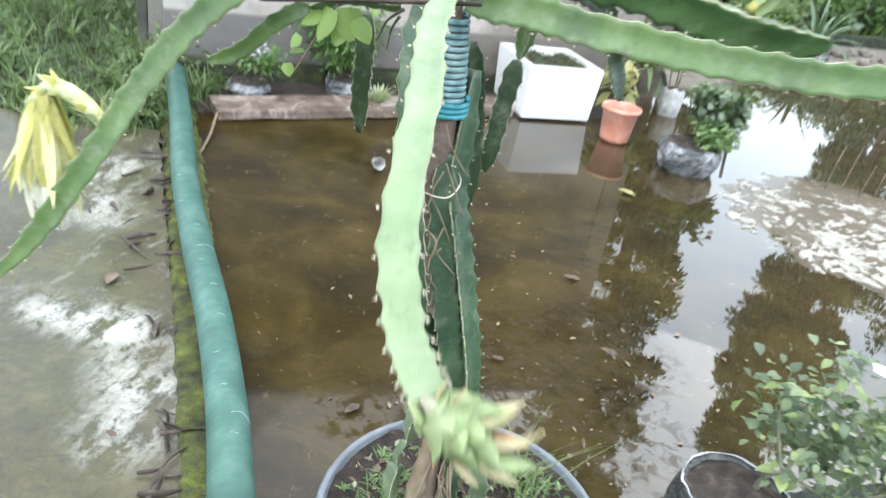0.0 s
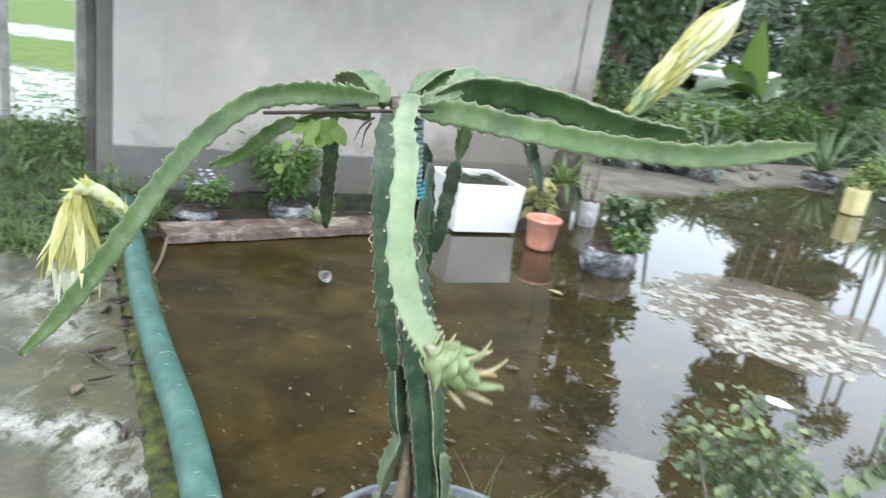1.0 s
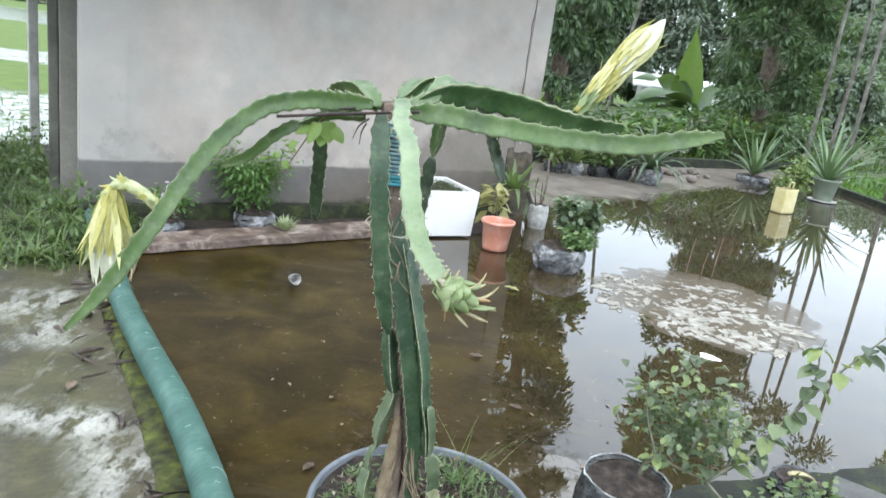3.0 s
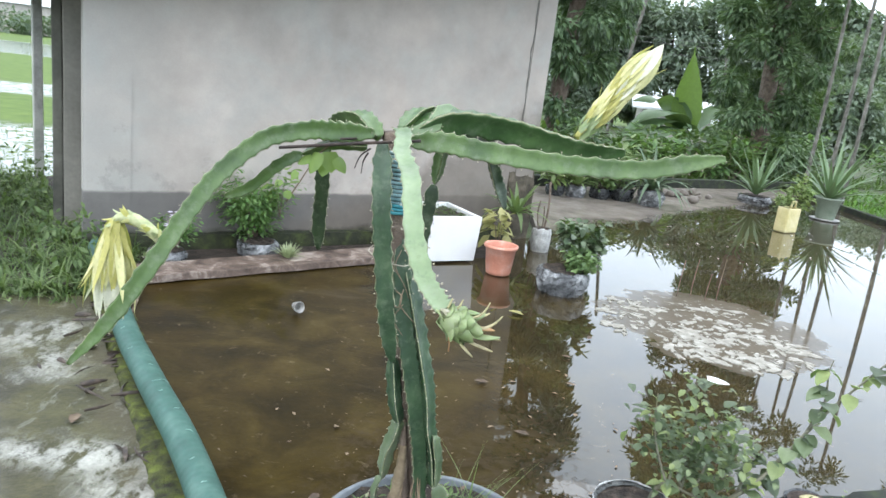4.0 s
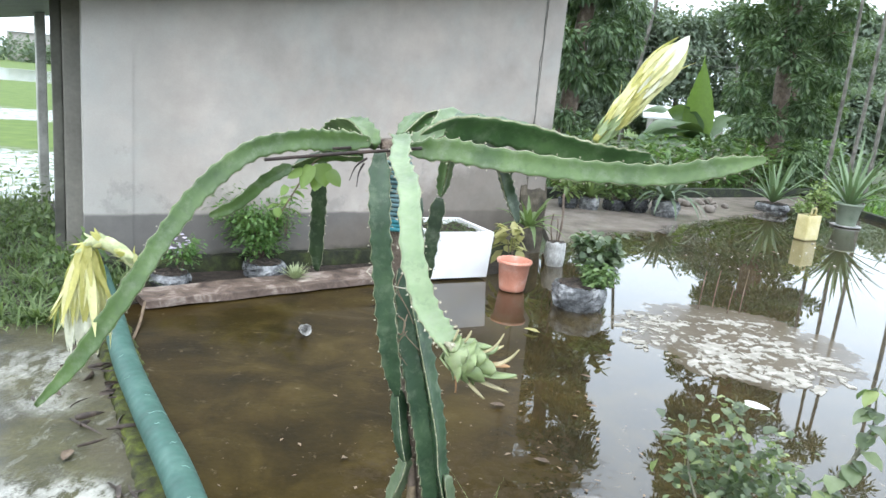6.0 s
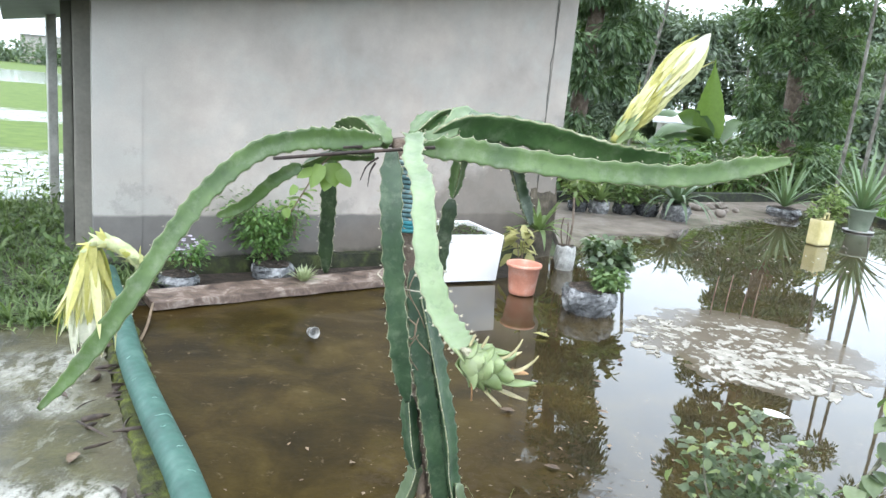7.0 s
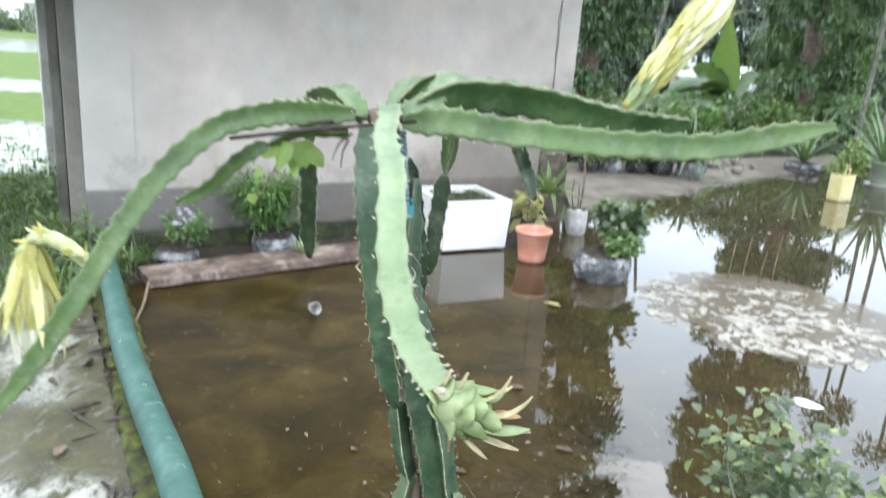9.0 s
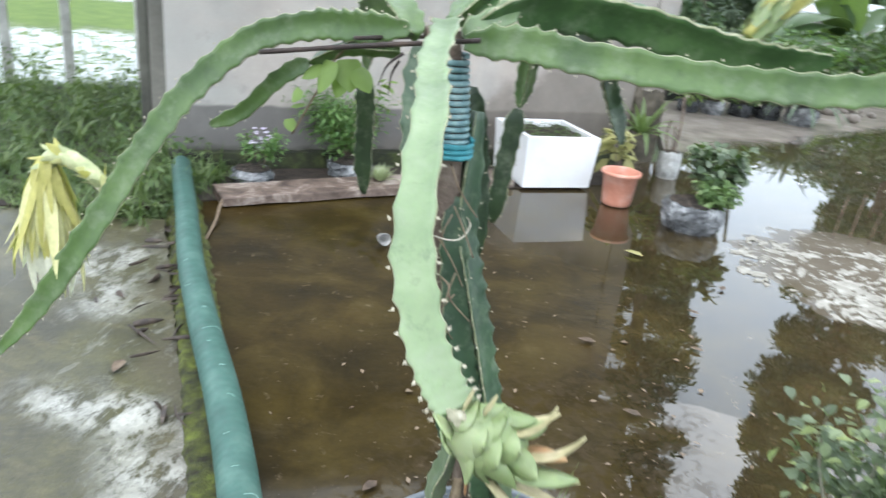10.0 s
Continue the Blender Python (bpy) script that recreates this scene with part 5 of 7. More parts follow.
    # aerial roots
    for k in range(7):
        x0 = rnd.uniform(-0.03, 0.05)
        p = Vector((x0, 1.515 + rnd.uniform(-.01, .02), rnd.uniform(0.40, 0.52)))
        e = Vector((x0 + rnd.uniform(-0.12, 0.12), 1.49 + rnd.uniform(-0.10, 0.05), 0.282))
        part("aerial_root", tube("aerial_root", [p, p.lerp(e, 0.35) + Vector((rnd.uniform(-.03, .03), -0.025, 0.0)), p.lerp(e, 0.7) + Vector((rnd.uniform(-.04, .04), -0.01, -0.02)), e], 0.0016, M_ROOT, 18, 5, 0.3, k), plant)
    for k in range(6):
        p = Vector((-0.09 + rnd.uniform(-.01, .03), 1.43, rnd.uniform(0.9, 1.2)))
        part("aerial_root", tube("aerial_root", [p, p + Vector((rnd.uniform(-.02, .04), -0.02, -0.03)), p + Vector((rnd.uniform(0.0, .05), -0.01, -0.07))], 0.0014, M_ROOT, 8, 4, 0.3, k), plant)


def supports():
    post = thing("support_post", "brown wooden post standing in the tub", "post", me=tube("support_post", [(0.016, 1.585, 0.20), (0.006, 1.56, 0.45), (-0.033, 1.52, 0.68), (-0.075, 1.485, 0.90), (-0.100, 1.47, 1.12), (-0.122, 1.455, 1.335)], lambda u: 0.034 - 0.008 * u, M_BARK, 40, 12, 0.18, 2))
    # split bark at the foot
    v, f = join([tube_data([(x, 1.545 + dy, 0.26), (x + 0.005, 1.527 + dy, 0.42), (x - 0.012, 1.495 + dy, 0.64)], lambda u, r=r: r * (1 - 0.7 * u), 12, 7, 0.2, k) for k, (x, dy, r) in enumerate(((-0.020, 0, 0.026), (0.012, -0.005, 0.014)))])
    part("bark", mesh_from("bark", v, f, [M_BARK]), post)
    v, f = tube_data([(-0.036, 1.535, 0.262), (-0.034, 1.525, 0.36), (-0.028, 1.512, 0.46), (-0.024, 1.50, 0.57)], lambda u: 0.024 * (1 - 0.75 * u) + 0.003, 22, 7, 0.25, 8)
    part("split_wood", mesh_from("split_wood", v, f, [M_SPLIT]), post, "pale split wood at the post's foot")
    thing("cross_rod", "thin rusty iron rod tied across the post", "rod", me=tube("cross_rod", [(-0.352, 1.385, 1.281), (-0.20, 1.385, 1.307), (-0.06, 1.385, 1.329)], 0.0034, M_ROD, 24, 7, 0.2))
    thing("cross_rod", "thin rusty iron rod tied across the post", "rod", me=tube("cross_rod", [(-0.228, 1.40, 1.312), (-0.14, 1.50, 1.316), (-0.08, 1.62, 1.31)], 0.0030, M_ROD, 16, 7, 0.2))
    # cord wound round the post
    pts = []
    for k in range(150):
        w = k * 0.62
        z = 1.30 - 0.0009 * k * (1.0 if k < 100 else 1.0)
        u = (1.335 - z) / 0.22
        cx, cy = -0.122 + 0.022 * u, 1.455 + 0.015 * u
        pts.append((cx + 0.034 * math.cos(w), cy + 0.034 * math.sin(w), z))
    thing("teal_cord", "teal nylon cord wound round the post", "cord", me=tube("teal_cord", pts, 0.0042, M_CORDPALE, 460, 6))
    pts = [(-0.105 + 0.04 * math.cos(k * 0.5), 1.458 + 0.036 * math.sin(k * 0.5), 1.185 - 0.0006 * k) for k in range(40)]
    thing("teal_cord", "teal cloth strip knotted below the cord", "cord", me=tube("teal_cord", pts, 0.0042, M_CORD, 120, 6, 0.3))
    thing("tie_string", "pale string tied round the stems", "string", me=tube("tie_string", [(-0.150, 1.415, 1.076), (-0.13, 1.396, 1.068), (-0.10, 1.39, 1.060), (-0.068, 1.392, 1.056), (-0.055, 1.415, 1.058), (-0.055, 1.46, 1.064), (-0.09, 1.495, 1.072), (-0.14, 1.46, 1.078), (-0.150, 1.415, 1.076)], 0.0012, M_WIRE, 50, 5))
    thing("tie_string", "loose pale string end on the stem", "string", me=tube("tie_string", [(-0.08, 1.39, 1.0), (-0.065, 1.38, 0.99), (-0.07, 1.38, 0.965), (-0.088, 1.39, 0.97)], 0.0015, M_ROOT, 20, 5))
    # vine with heart-shaped leaves
    vine = thing("vine", "light green vine with heart-shaped leaves on the rod", "vine")
    part("tendril", tube("tendril", [(-0.36, 1.53, 1.14), (-0.32, 1.52, 1.21), (-0.29, 1.50, 1.26), (-0.26, 1.47, 1.29)], 0.0016, M_ROOT, 16, 5), vine)
    rnd = random.Random(9)
    for x, z, s, d in ((-0.262, 1.272, 0.060, (0.25, -0.3, -1)), (-0.288, 1.268, 0.064, (-0.35, -0.35, -1)), (-0.244, 1.262, 0.050, (0.6, -0.2, -0.7)), (-0.305, 1.258, 0.046, (-0.8, -0.3, -0.5)), (-0.272, 1.245, 0.040, (-0.1, -0.5, -1)), (-0.332, 1.222, 0.030, (-0.5, -0.3, -1)), (-0.352, 1.172, 0.026, (0.4, -0.3, -1)), (-0.345, 1.195, 0.030, (0.7, -0.3, 0.2))):
        v, f = petal((x, 1.49 + rnd.uniform(-0.01, 0.01), z), d, (rnd.uniform(-.3, .3), 0.3, -1), s * 0.8, s * 0.74, 0.5, 8, 0.25)
        part("leaf", mesh_from("leaf", v, f, [M_VINE]), vine)
    # dry twiggy ends under the crown
    for k, (x, z) in enumerate(((-0.165, 1.298), (-0.17, 1.288))):
        part("tendril", tube("tendril", [(x, 1.42, z), (x - 0.02 + 0.012 * k, 1.415, z - 0.018), (x - 0.03 + 0.02 * k, 1.41, z - 0.045)], lambda u: 0.0022 * (1.1 - 0.8 * u), M_ROD, 10, 5, 0.4, k), vine)


cactus()
supports()


def tub():
    """Wide rubber tub of soil in which the cactus stands."""
    at = (0.07, 1.52, 0)
    t = thing("planter_tub", "wide grey rubber tub filled with weedy soil", "planter", at=at)
    part("shell", lathe("shell", [(0.235, 0.0), (0.245, 0.012), (0.287, 0.26), (0.292, 0.286), (0.300, 0.290), (0.303, 0.299), (0.299, 0.306), (0.292, 0.306), (0.288, 0.300), (0.283, 0.255), (0.0, 0.25)], M_TUB, 64, 0.006), t)
    def hump(x, y):
        r = math.hypot(x, y)
        return 0.287 + 0.010 * (1 - (r / 0.28) ** 2) + 0.014 * noise.noise(Vector((x * 22, y * 22, 0))) + 0.005 * noise.noise(Vector((x * 70, y * 70, 3)))
    v, f = [], []
    for i in range(17):
        for j in range(56):
            r, w = 0.286 * i / 16, 2 * math.pi * j / 56
            x, y = r * math.cos(w), r * math.sin(w)
            v.append((x, y, hump(x, y)))
    for i in range(16):
        for j in range(56):
            k = (j + 1) % 56
            f.append((i * 56 + j, (i + 1) * 56 + j, (i + 1) * 56 + k, i * 56 + k))
    part("soil", mesh_from("soil", v, f, [M_TUBSOIL]), t)
    rnd = random.Random(21)
    def spot(r):
        while True:
            x, y = r.uniform(-0.27, 0.27), r.uniform(-0.27, 0.27)
            if math.hypot(x, y) < 0.262 and noise.noise(Vector((x * 9, y * 9, 5))) > -0.12 and math.hypot(x + 0.06, y) > 0.05:
                return x + at[0], y + at[1]
    g = lambda x, y: hump(x - at[0], y - at[1])
    grass_patch("tub_weeds", spot, 90, 0.05, 0.004, M_TUBWEED, "green weeds in the tub's soil", 22, 1.2, g)

    def tuft(r):
        while True:
            k = r.choice(((0.15, 0.10, 0.05), (0.17, 0.0, 0.04), (0.12, 0.16, 0.035), (-0.16, 0.0, 0.03), (0.16, -0.14, 0.04), (-0.05, -0.16, 0.035)))
            x, y = r.gauss(k[0], k[2]), r.gauss(k[1], k[2])
            if math.hypot(x, y) < 0.268:
                return x + at[0], y + at[1]
    grass_patch("tub_grass", tuft, 330, 0.075, 0.0032, M_TUBWEED, "fine pale grass tufts in the tub's soil", 23, 1.6, g)
    chunks = []
    for k in range(95):
        x, y = spot(rnd)
        d = Vector((rnd.gauss(0, 1), rnd.gauss(0, 1), rnd.uniform(0.1, 0.9)))
        s = rnd.uniform(0.008, 0.028)
        chunks.append(leaf((x, y, g(x, y) + rnd.uniform(0.0, 0.02)), d, (0, 0, 1), s, s * 0.42))
    v, f = join(chunks)
    tagged(part("tub_seedlings", mesh_from("tub_seedlings", v, f, [M_TUBWEED])), "small leafy seedlings in the tub's soil", "weeds", kind="stuff")
    # feathery weeds: small whorls of pointed leaves
    chunks = []
    for x, y, r in ((0.16, 1.58, 0.05), (0.19, 1.50, 0.055), (0.13, 1.45, 0.05), (0.20, 1.42, 0.05), (0.15, 1.66, 0.045), (0.22, 1.60, 0.04), (-0.10, 1.50, 0.045), (-0.14, 1.44, 0.05), (-0.05, 1.42, 0.04), (-0.11, 1.60, 0.04), (0.00, 1.36, 0.045), (0.10, 1.35, 0.05), (0.09, 1.70, 0.045), (-0.17, 1.55, 0.035), (0.26, 1.50, 0.035), (0.03, 1.73, 0.04)):
        for j in range(2):
            px, py = x + rnd.gauss(0, 0.022), y + rnd.gauss(0, 0.022)
            if math.hypot(px - at[0], py - at[1]) > 0.265:
                continue
            h = rnd.uniform(0.008, 0.045)
            for k in range(9):
                w = k * 2.4 + rnd.random()
                chunks.append(leaf((px, py, g(px, py) + h * (0.3 + 0.08 * k)), (math.cos(w), math.sin(w), 0.5), (0, 0, 1), r * rnd.uniform(0.4, 0.75), r * 0.13))
    v, f = join(chunks)
    tagged(part("tub_whorls", mesh_from("tub_whorls", v, f, [M_TUBWEED])), "bright green feathery weeds in the tub", "weeds", kind="stuff")
    # a few long dry grass stalks
    chunks = []
    for k in range(22):
        x, y = 0.16 + rnd.gauss(0, 0.03), 1.68 + rnd.gauss(0, 0.03)
        chunks.append(blade((x, y, 0.28), (rnd.gauss(0.35, 0.35), rnd.gauss(0, 0.2), 1), rnd.uniform(0.08, 0.26), 0.0024, 0.6, 6))
    v, f = join(chunks)
    tagged(part("grass_stalks", mesh_from("grass_stalks", v, f, [M_EDGEWEED])), "thin dry grass stalks at the tub's rim", "grass", kind="stuff")
    chunks = []
    for k in range(420):
        w, r = rnd.uniform(0, 6.28), rnd.uniform(0, 0.26)
        x, y = at[0] + r * math.cos(w), at[1] + r * math.sin(w)
        s = rnd.uniform(0.01, 0.03)
        chunks.append(small_leaf((x, y, g(x, y) + 0.004), (rnd.gauss(0, 1), rnd.gauss(0, 1), 0.15), (0, 0, 1), s, s * rnd.uniform(0.15, 0.6)))
    v, f = join(chunks)
    chips = []
    for k in range(90):
        w, r = rnd.uniform(0, 6.28), 0.26 * rnd.random() ** 0.5
        x, y = at[0] + r * math.cos(w), at[1] + r * math.sin(w)
        s = rnd.uniform(0.008, 0.026)
        chips.append(small_leaf((x, y, g(x, y) + 0.008), (rnd.gauss(0, 1), rnd.gauss(0, 1), 0.2), (0, 0, 1), s, s * rnd.uniform(0.12, 0.5)))
    a, b = join(chips)
    tagged(part("tub_chips", mesh_from("tub_chips", a, b, [M_MARGIN])), "pale bits of stem and straw on the tub's soil", "litter", kind="stuff")
    tagged(part("tub_litter", mesh_from("tub_litter", v, f, [M_LITTER])), "dry twigs and leaf scraps on the tub's soil", "litter", kind="stuff")


tub()


def hose():
    """Ribbed suction hose lying in the channel."""
    pts = [(-2.20, 4.45), (-1.96, 4.04), (-1.745, 3.68), (-1.42, 3.12), (-1.10, 2.62), (-0.835, 2.225), (-0.635, 1.90), (-0.505, 1.66), (-0.37, 1.39), (-0.16, 1.01), (0.09, 0.61)]
    path = [(x, y, 0.100 + 0.006 * math.sin(k * 1.7)) for k, (x, y) in enumerate(pts)]
    n = 760
    v, f = tube_data(path, lambda u: 0.056 * (1 + 0.004 * math.sin(u * 4.6 * 2 * math.pi / 0.042)), n, 20)
    h = thing("suction_hose", "thick green ribbed suction hose lying along the terrace edge", "hose", me=mesh_from("suction_hose", v, f, [M_HOSE]))
    fr = spline(path, 200)
    rnd = random.Random(3)
    for k in (62, 70, 78, 84, 88, 95, 103, 112, 120, 128, 134):
        d = (fr[k + 1] - fr[k]).normalized()
        s = d.cross(Vector((0, 0, 1))).normalized()
        up = s.cross(d)
        w0 = rnd.uniform(0.7, 1.7)
        span = 1.3 if k in (84, 128) else rnd.uniform(0.15, 0.45)
        arc = [fr[k] + d * rnd.uniform(-0.006, 0.006) + (s * math.cos(w) + up * math.sin(w)) * 0.0565 for w in (w0, w0 + span * 0.35, w0 + span * 0.7, w0 + span)]
        part("scuff", tube("scuff", arc, 0.0011, M_HOSEDIRT, 14, 4), h)


hose()


# ---------- things along the wall ----------
def plank():
    a, b = Vector((-1.735, 4.07, 0)), Vector((-0.18, 5.34, 0))
    d = b - a
    me = box_mesh("plank", d.length, 0.29, 0.050, M_WETWOOD, 0.008, 14, 0.006, 4)
    mid = (a + b) / 2 + Vector((-d.y, d.x, 0)).normalized() * 0.145
    thing("plank", "weathered wet wooden plank lying on the terrace", "plank", me=me, at=(mid.x, mid.y, 0.008), turn=unit_box(d.x, d.y))


def foam_box():
    """Open foam box of soil, its rim with a shallow ledge."""
    w, dep, h, t = 0.56, 0.60, 0.365, 0.035
    fx = Vector((0.368, 5.545, 0))
    u = Vector((0.885, 0.465, 0)).normalized()
    turn = unit_box(u.x, u.y)
    n = Vector((-u.y, u.x, 0))
    c = fx - u * w / 2 + n * dep / 2
    b = thing("foam_box", "white foam box planted with small weeds", "planter box", at=(c.x, c.y, 0.02), turn=turn)
    def shell(bt):
        k = 0.93
        o = lambda s, z: [(-w / 2 * s, -dep / 2 * s, z), (w / 2 * s, -dep / 2 * s, z), (w / 2 * s, dep / 2 * s, z), (-w / 2 * s, dep / 2 * s, z)]
        i = lambda z, g: [(-w / 2 + g, -dep / 2 + g, z), (w / 2 - g, -dep / 2 + g, z), (w / 2 - g, dep / 2 - g, z), (-w / 2 + g, dep / 2 - g, z)]
        v = o(k, 0) + o(1.0, h) + i(h, t) + i(h - 0.10, t + 0.006)
        f = [(3, 2, 1, 0)]
        for r in range(3):
            for j in range(4):
                q = (j + 1) % 4
                f.append((r * 4 + j, r * 4 + q, r * 4 + 4 + q, r * 4 + 4 + j))
        f.append((12, 13, 14, 15))
        bm = bmesh.new()
        vs = [bm.verts.new(p) for p in v]
        for q in f:
            bm.faces.new([vs[k2] for k2 in q])
        bmesh.ops.bevel(bm, geom=[e for e in bm.edges if e.calc_face_angle(0) > 0.6], offset=0.009, segments=3, affect='EDGES')
        bmesh.ops.recalc_face_normals(bm, faces=bm.faces[:])
        me = bpy.data.meshes.new("shell")
        bm.to_mesh(me)
        bm.free()
        me.materials.append(M_FOAM)
        return me
    part("shell", shell(0), b)
    part("soil", sheet_mesh("soil", -w / 2 + t, w / 2 - t, -dep / 2 + t, dep / 2 - t, 24, 24, lambda x, y: h - 0.035 + 0.02 * noise.noise(Vector((x * 15, y * 15, 0))), M_SOIL), b)
    rnd = random.Random(31)
    chunks = []
    for k in range(420):
        x, y = rnd.uniform(-w / 2 + .05, w / 2 - .05), rnd.uniform(-dep / 2 + .05, dep / 2 - .05)
        chunks.append(leaf((x, y, h - 0.03 + rnd.uniform(0, 0.02)), (rnd.gauss(0, 1), rnd.gauss(0, 1), 0.5), (0, 0, 1), 0.022, 0.012))
    v, f = join(chunks)
    tagged(part("weeds", mesh_from("weeds", v, f, [M_GRASS]), b), kind="stuff")
    part("scrap", box_mesh("scrap", 0.12, 0.07, 0.02, M_FOAM, 0.004), b, "white scrap on the soil", pose(0.06, 0.2, h - 0.03, 8, 4, 20))


def bucket():
    b = thing("bucket", "faded orange plastic bucket on the wet terrace", "bucket", at=(0.525, 5.30, 0.004))
    part("shell", lathe("shell", [(0.088, 0.0), (0.098, 0.006), (0.104, 0.03), (0.124, 0.208), (0.137, 0.212), (0.141, 0.224), (0.137, 0.236), (0.126, 0.236), (0.120, 0.226), (0.112, 0.14), (0.092, 0.03), (0.0, 0.025)], M_ORANGE, 48, 0.004), b)
    b.scale = (0.96, 0.96, 1.0)


def sack(name, label, at, r, h, mat, seed, sag=0.0, soil=True, category="grow bag", group="grow bags", fine=False):
    """A crumpled plastic grow bag with a folded rim."""
    b = thing(name, label, category, group, at=at)
    rnd = random.Random(seed + 70)
    sides, levels = (96, 26) if fine else (34, 9)
    v, f = [], []
    for i in range(levels):
        u = i / (levels - 1)
        for j in range(sides):
            w = 2 * math.pi * j / sides
            q = Vector((math.cos(w), math.sin(w), 0))
            crease = 0.10 * noise.noise(Vector((q.x * 2.2, q.y * 2.2, u * 3 + seed))) + 0.09 * (0.5 - abs(noise.noise(Vector((q.x * 4, q.y * 4, u * 5 + seed))))) + 0.05 * noise.noise(Vector((q.x * 9, q.y * 9, u * 11 + seed)))
            rr = r * (0.86 + 0.2 * math.sin(math.pi * min(1, u * 0.8 + 0.1)) * (1 + sag) + crease * (0.3 if fine else 1.3) + (0.035 * noise.noise(Vector((q.x * 5 + seed, q.y * 5, u * 16))) + 0.02 * noise.noise(Vector((q.x * 13, q.y * 13, u * 30))) if fine else 0.06 * (rnd.random() - 0.5)))
            if i == levels - 1:
                rr *= 0.9
            z = h * u * (1 + (0.03 if fine else 0.10) * noise.noise(Vector((q.x * 1.5, q.y * 1.5, seed + 9))) * u)
            v.append((rr * q.x, rr * q.y, z - (0.02 if i == levels - 1 else 0)))
    for i in range(levels - 1):
        for j in range(sides):
            k = (j + 1) % sides
            f.append((i * sides + j, i * sides + k, (i + 1) * sides + k, (i + 1) * sides + j))
    f.append(tuple(range(sides))[::-1])
    part("sack", mesh_from("sack", v, f, [mat], smooth=fine), b)
    if fine:
        ring = [Vector(q) for q in v[(levels - 2) * sides:(levels - 1) * sides]]
        part("rim", tube("rim", [q * 1.0 for q in ring[::2]] + [ring[0]], lambda u: 0.0022 + 0.0012 * math.sin(u * 40), M_RIM, 150, 7, 0.6), b, "rolled pale rim")
    if soil:
        v, f = [(0, 0, h * 0.95)], []
        for i in range(1, 8):
            for j in range(28):
                w, rr = 2 * math.pi * j / 28, r * 0.97 * i / 7
                x, y = rr * math.cos(w), rr * math.sin(w)
                v.append((x, y, h * 0.95 - 0.008 * i / 7 + 0.012 * noise.noise(Vector((x * 26, y * 26, seed)))))
        for j in range(28):
            f.append((0, 1 + j, 1 + (j + 1) % 28))
        for i in range(6):
            for j in range(28):
                k = (j + 1) % 28
                f.append((1 + i * 28 + j, 1 + (i + 1) * 28 + j, 1 + (i + 1) * 28 + k, 1 + i * 28 + k))
        part("soil", mesh_from("soil", v, f, [M_BAGSOIL]), b)
    return b


def bushy(name, label, at, r, h, count, size, ratio, mat, seed, category="plant", group="potted plants", stalks=6, make=leaf, bloom=0, flat=0.8, low=0.2):
    """A small bush: stalks and loose leaves in clumps."""
    rnd = random.Random(seed)
    b = thing(name, label, category, group, at=at)
    st, chunks, ends = [], [], []
    for k in range(stalks):
        w = k / stalks * 6.28 + rnd.random()
        e = Vector((math.cos(w) * r * rnd.uniform(0.2, 0.8), math.sin(w) * r * rnd.uniform(0.2, 0.8), h * rnd.uniform(0.5, 1.0)))
        st.append(tube_data([(0, 0, 0), e * 0.5 + Vector((0, 0, 0.05 * h)), e], lambda u: 0.006 * (1.1 - u) * (h / 0.4), 8, 5))
        ends += [e, e * 0.6, e.lerp(Vector((0, 0, h * 0.5)), 0.3)]
    v, f = join(st)
    part("stalk", mesh_from("stalk", v, f, [M_BARK]), b)
    for k in range(count):
        c = rnd.choice(ends) + anyway(rnd) * r * rnd.uniform(0.05, 0.45)
        if c.z < h * low * 0.5:
            c.z = h * low * rnd.uniform(0.5, 1.2)
        d = (Vector((c.x, c.y, 0)).normalized() if c.xy.length > 0.01 else Vector((1, 0, 0))) + anyway(rnd) * 0.8 + Vector((0, 0, -0.1))
        s = size * rnd.uniform(0.6, 1.25)
        chunks.append(make(c, d, anyway(rnd) * 0.5 + Vector((0, 0, 1)), s, s * ratio))
    if count <= 60:
        for v, f in chunks:
            part("leaf", mesh_from("leaf", v, f, [mat]), b)
    else:
        v, f = join(chunks)
        part("leaves", mesh_from("leaves", v, f, [mat]), b)
    if bloom:
        chunks = []
        for k in range(bloom):
            c = Vector((rnd.gauss(0.02, r * 0.3), rnd.gauss(0, r * 0.3), h * rnd.uniform(0.6, 1.2)))
            for j in range(5):
                w = j / 5 * 6.28
                chunks.append(leaf(c, (math.cos(w), math.sin(w) - 0.2, 0.4), (0, -0.3, 1), 0.018, 0.014))
        v, f = join(chunks)
        part("blossom", mesh_from("blossom", v, f, [M_BLOOM]), b)
    return b


def rosette(name, label, at, count, length, width, mat, seed, spread=0.9, droop=0.5, category="pineapple plant", group="pineapple plants", z0=0.0):
    rnd = random.Random(seed)
    b = thing(name, label, category, group, at=at)
    for k in range(count):
        w = k * 2.4
        t = k / count
        d = Vector((math.cos(w) * spread * (1.05 - 0.75 * t), math.sin(w) * spread * (1.05 - 0.75 * t), 0.55 + 0.8 * t))
        v, f = blade((0.02 * math.cos(w), 0.02 * math.sin(w), z0), d, length * rnd.uniform(0.75, 1.1) * (1 - 0.15 * abs(t - 0.5)), width, droop * (1.2 - 0.7 * t) * rnd.uniform(0.7, 1.3), 7, 0.35)
        part("leaf", mesh_from("leaf", v, f, [mat]), b)
    return b


plank()
foam_box()
bucket()
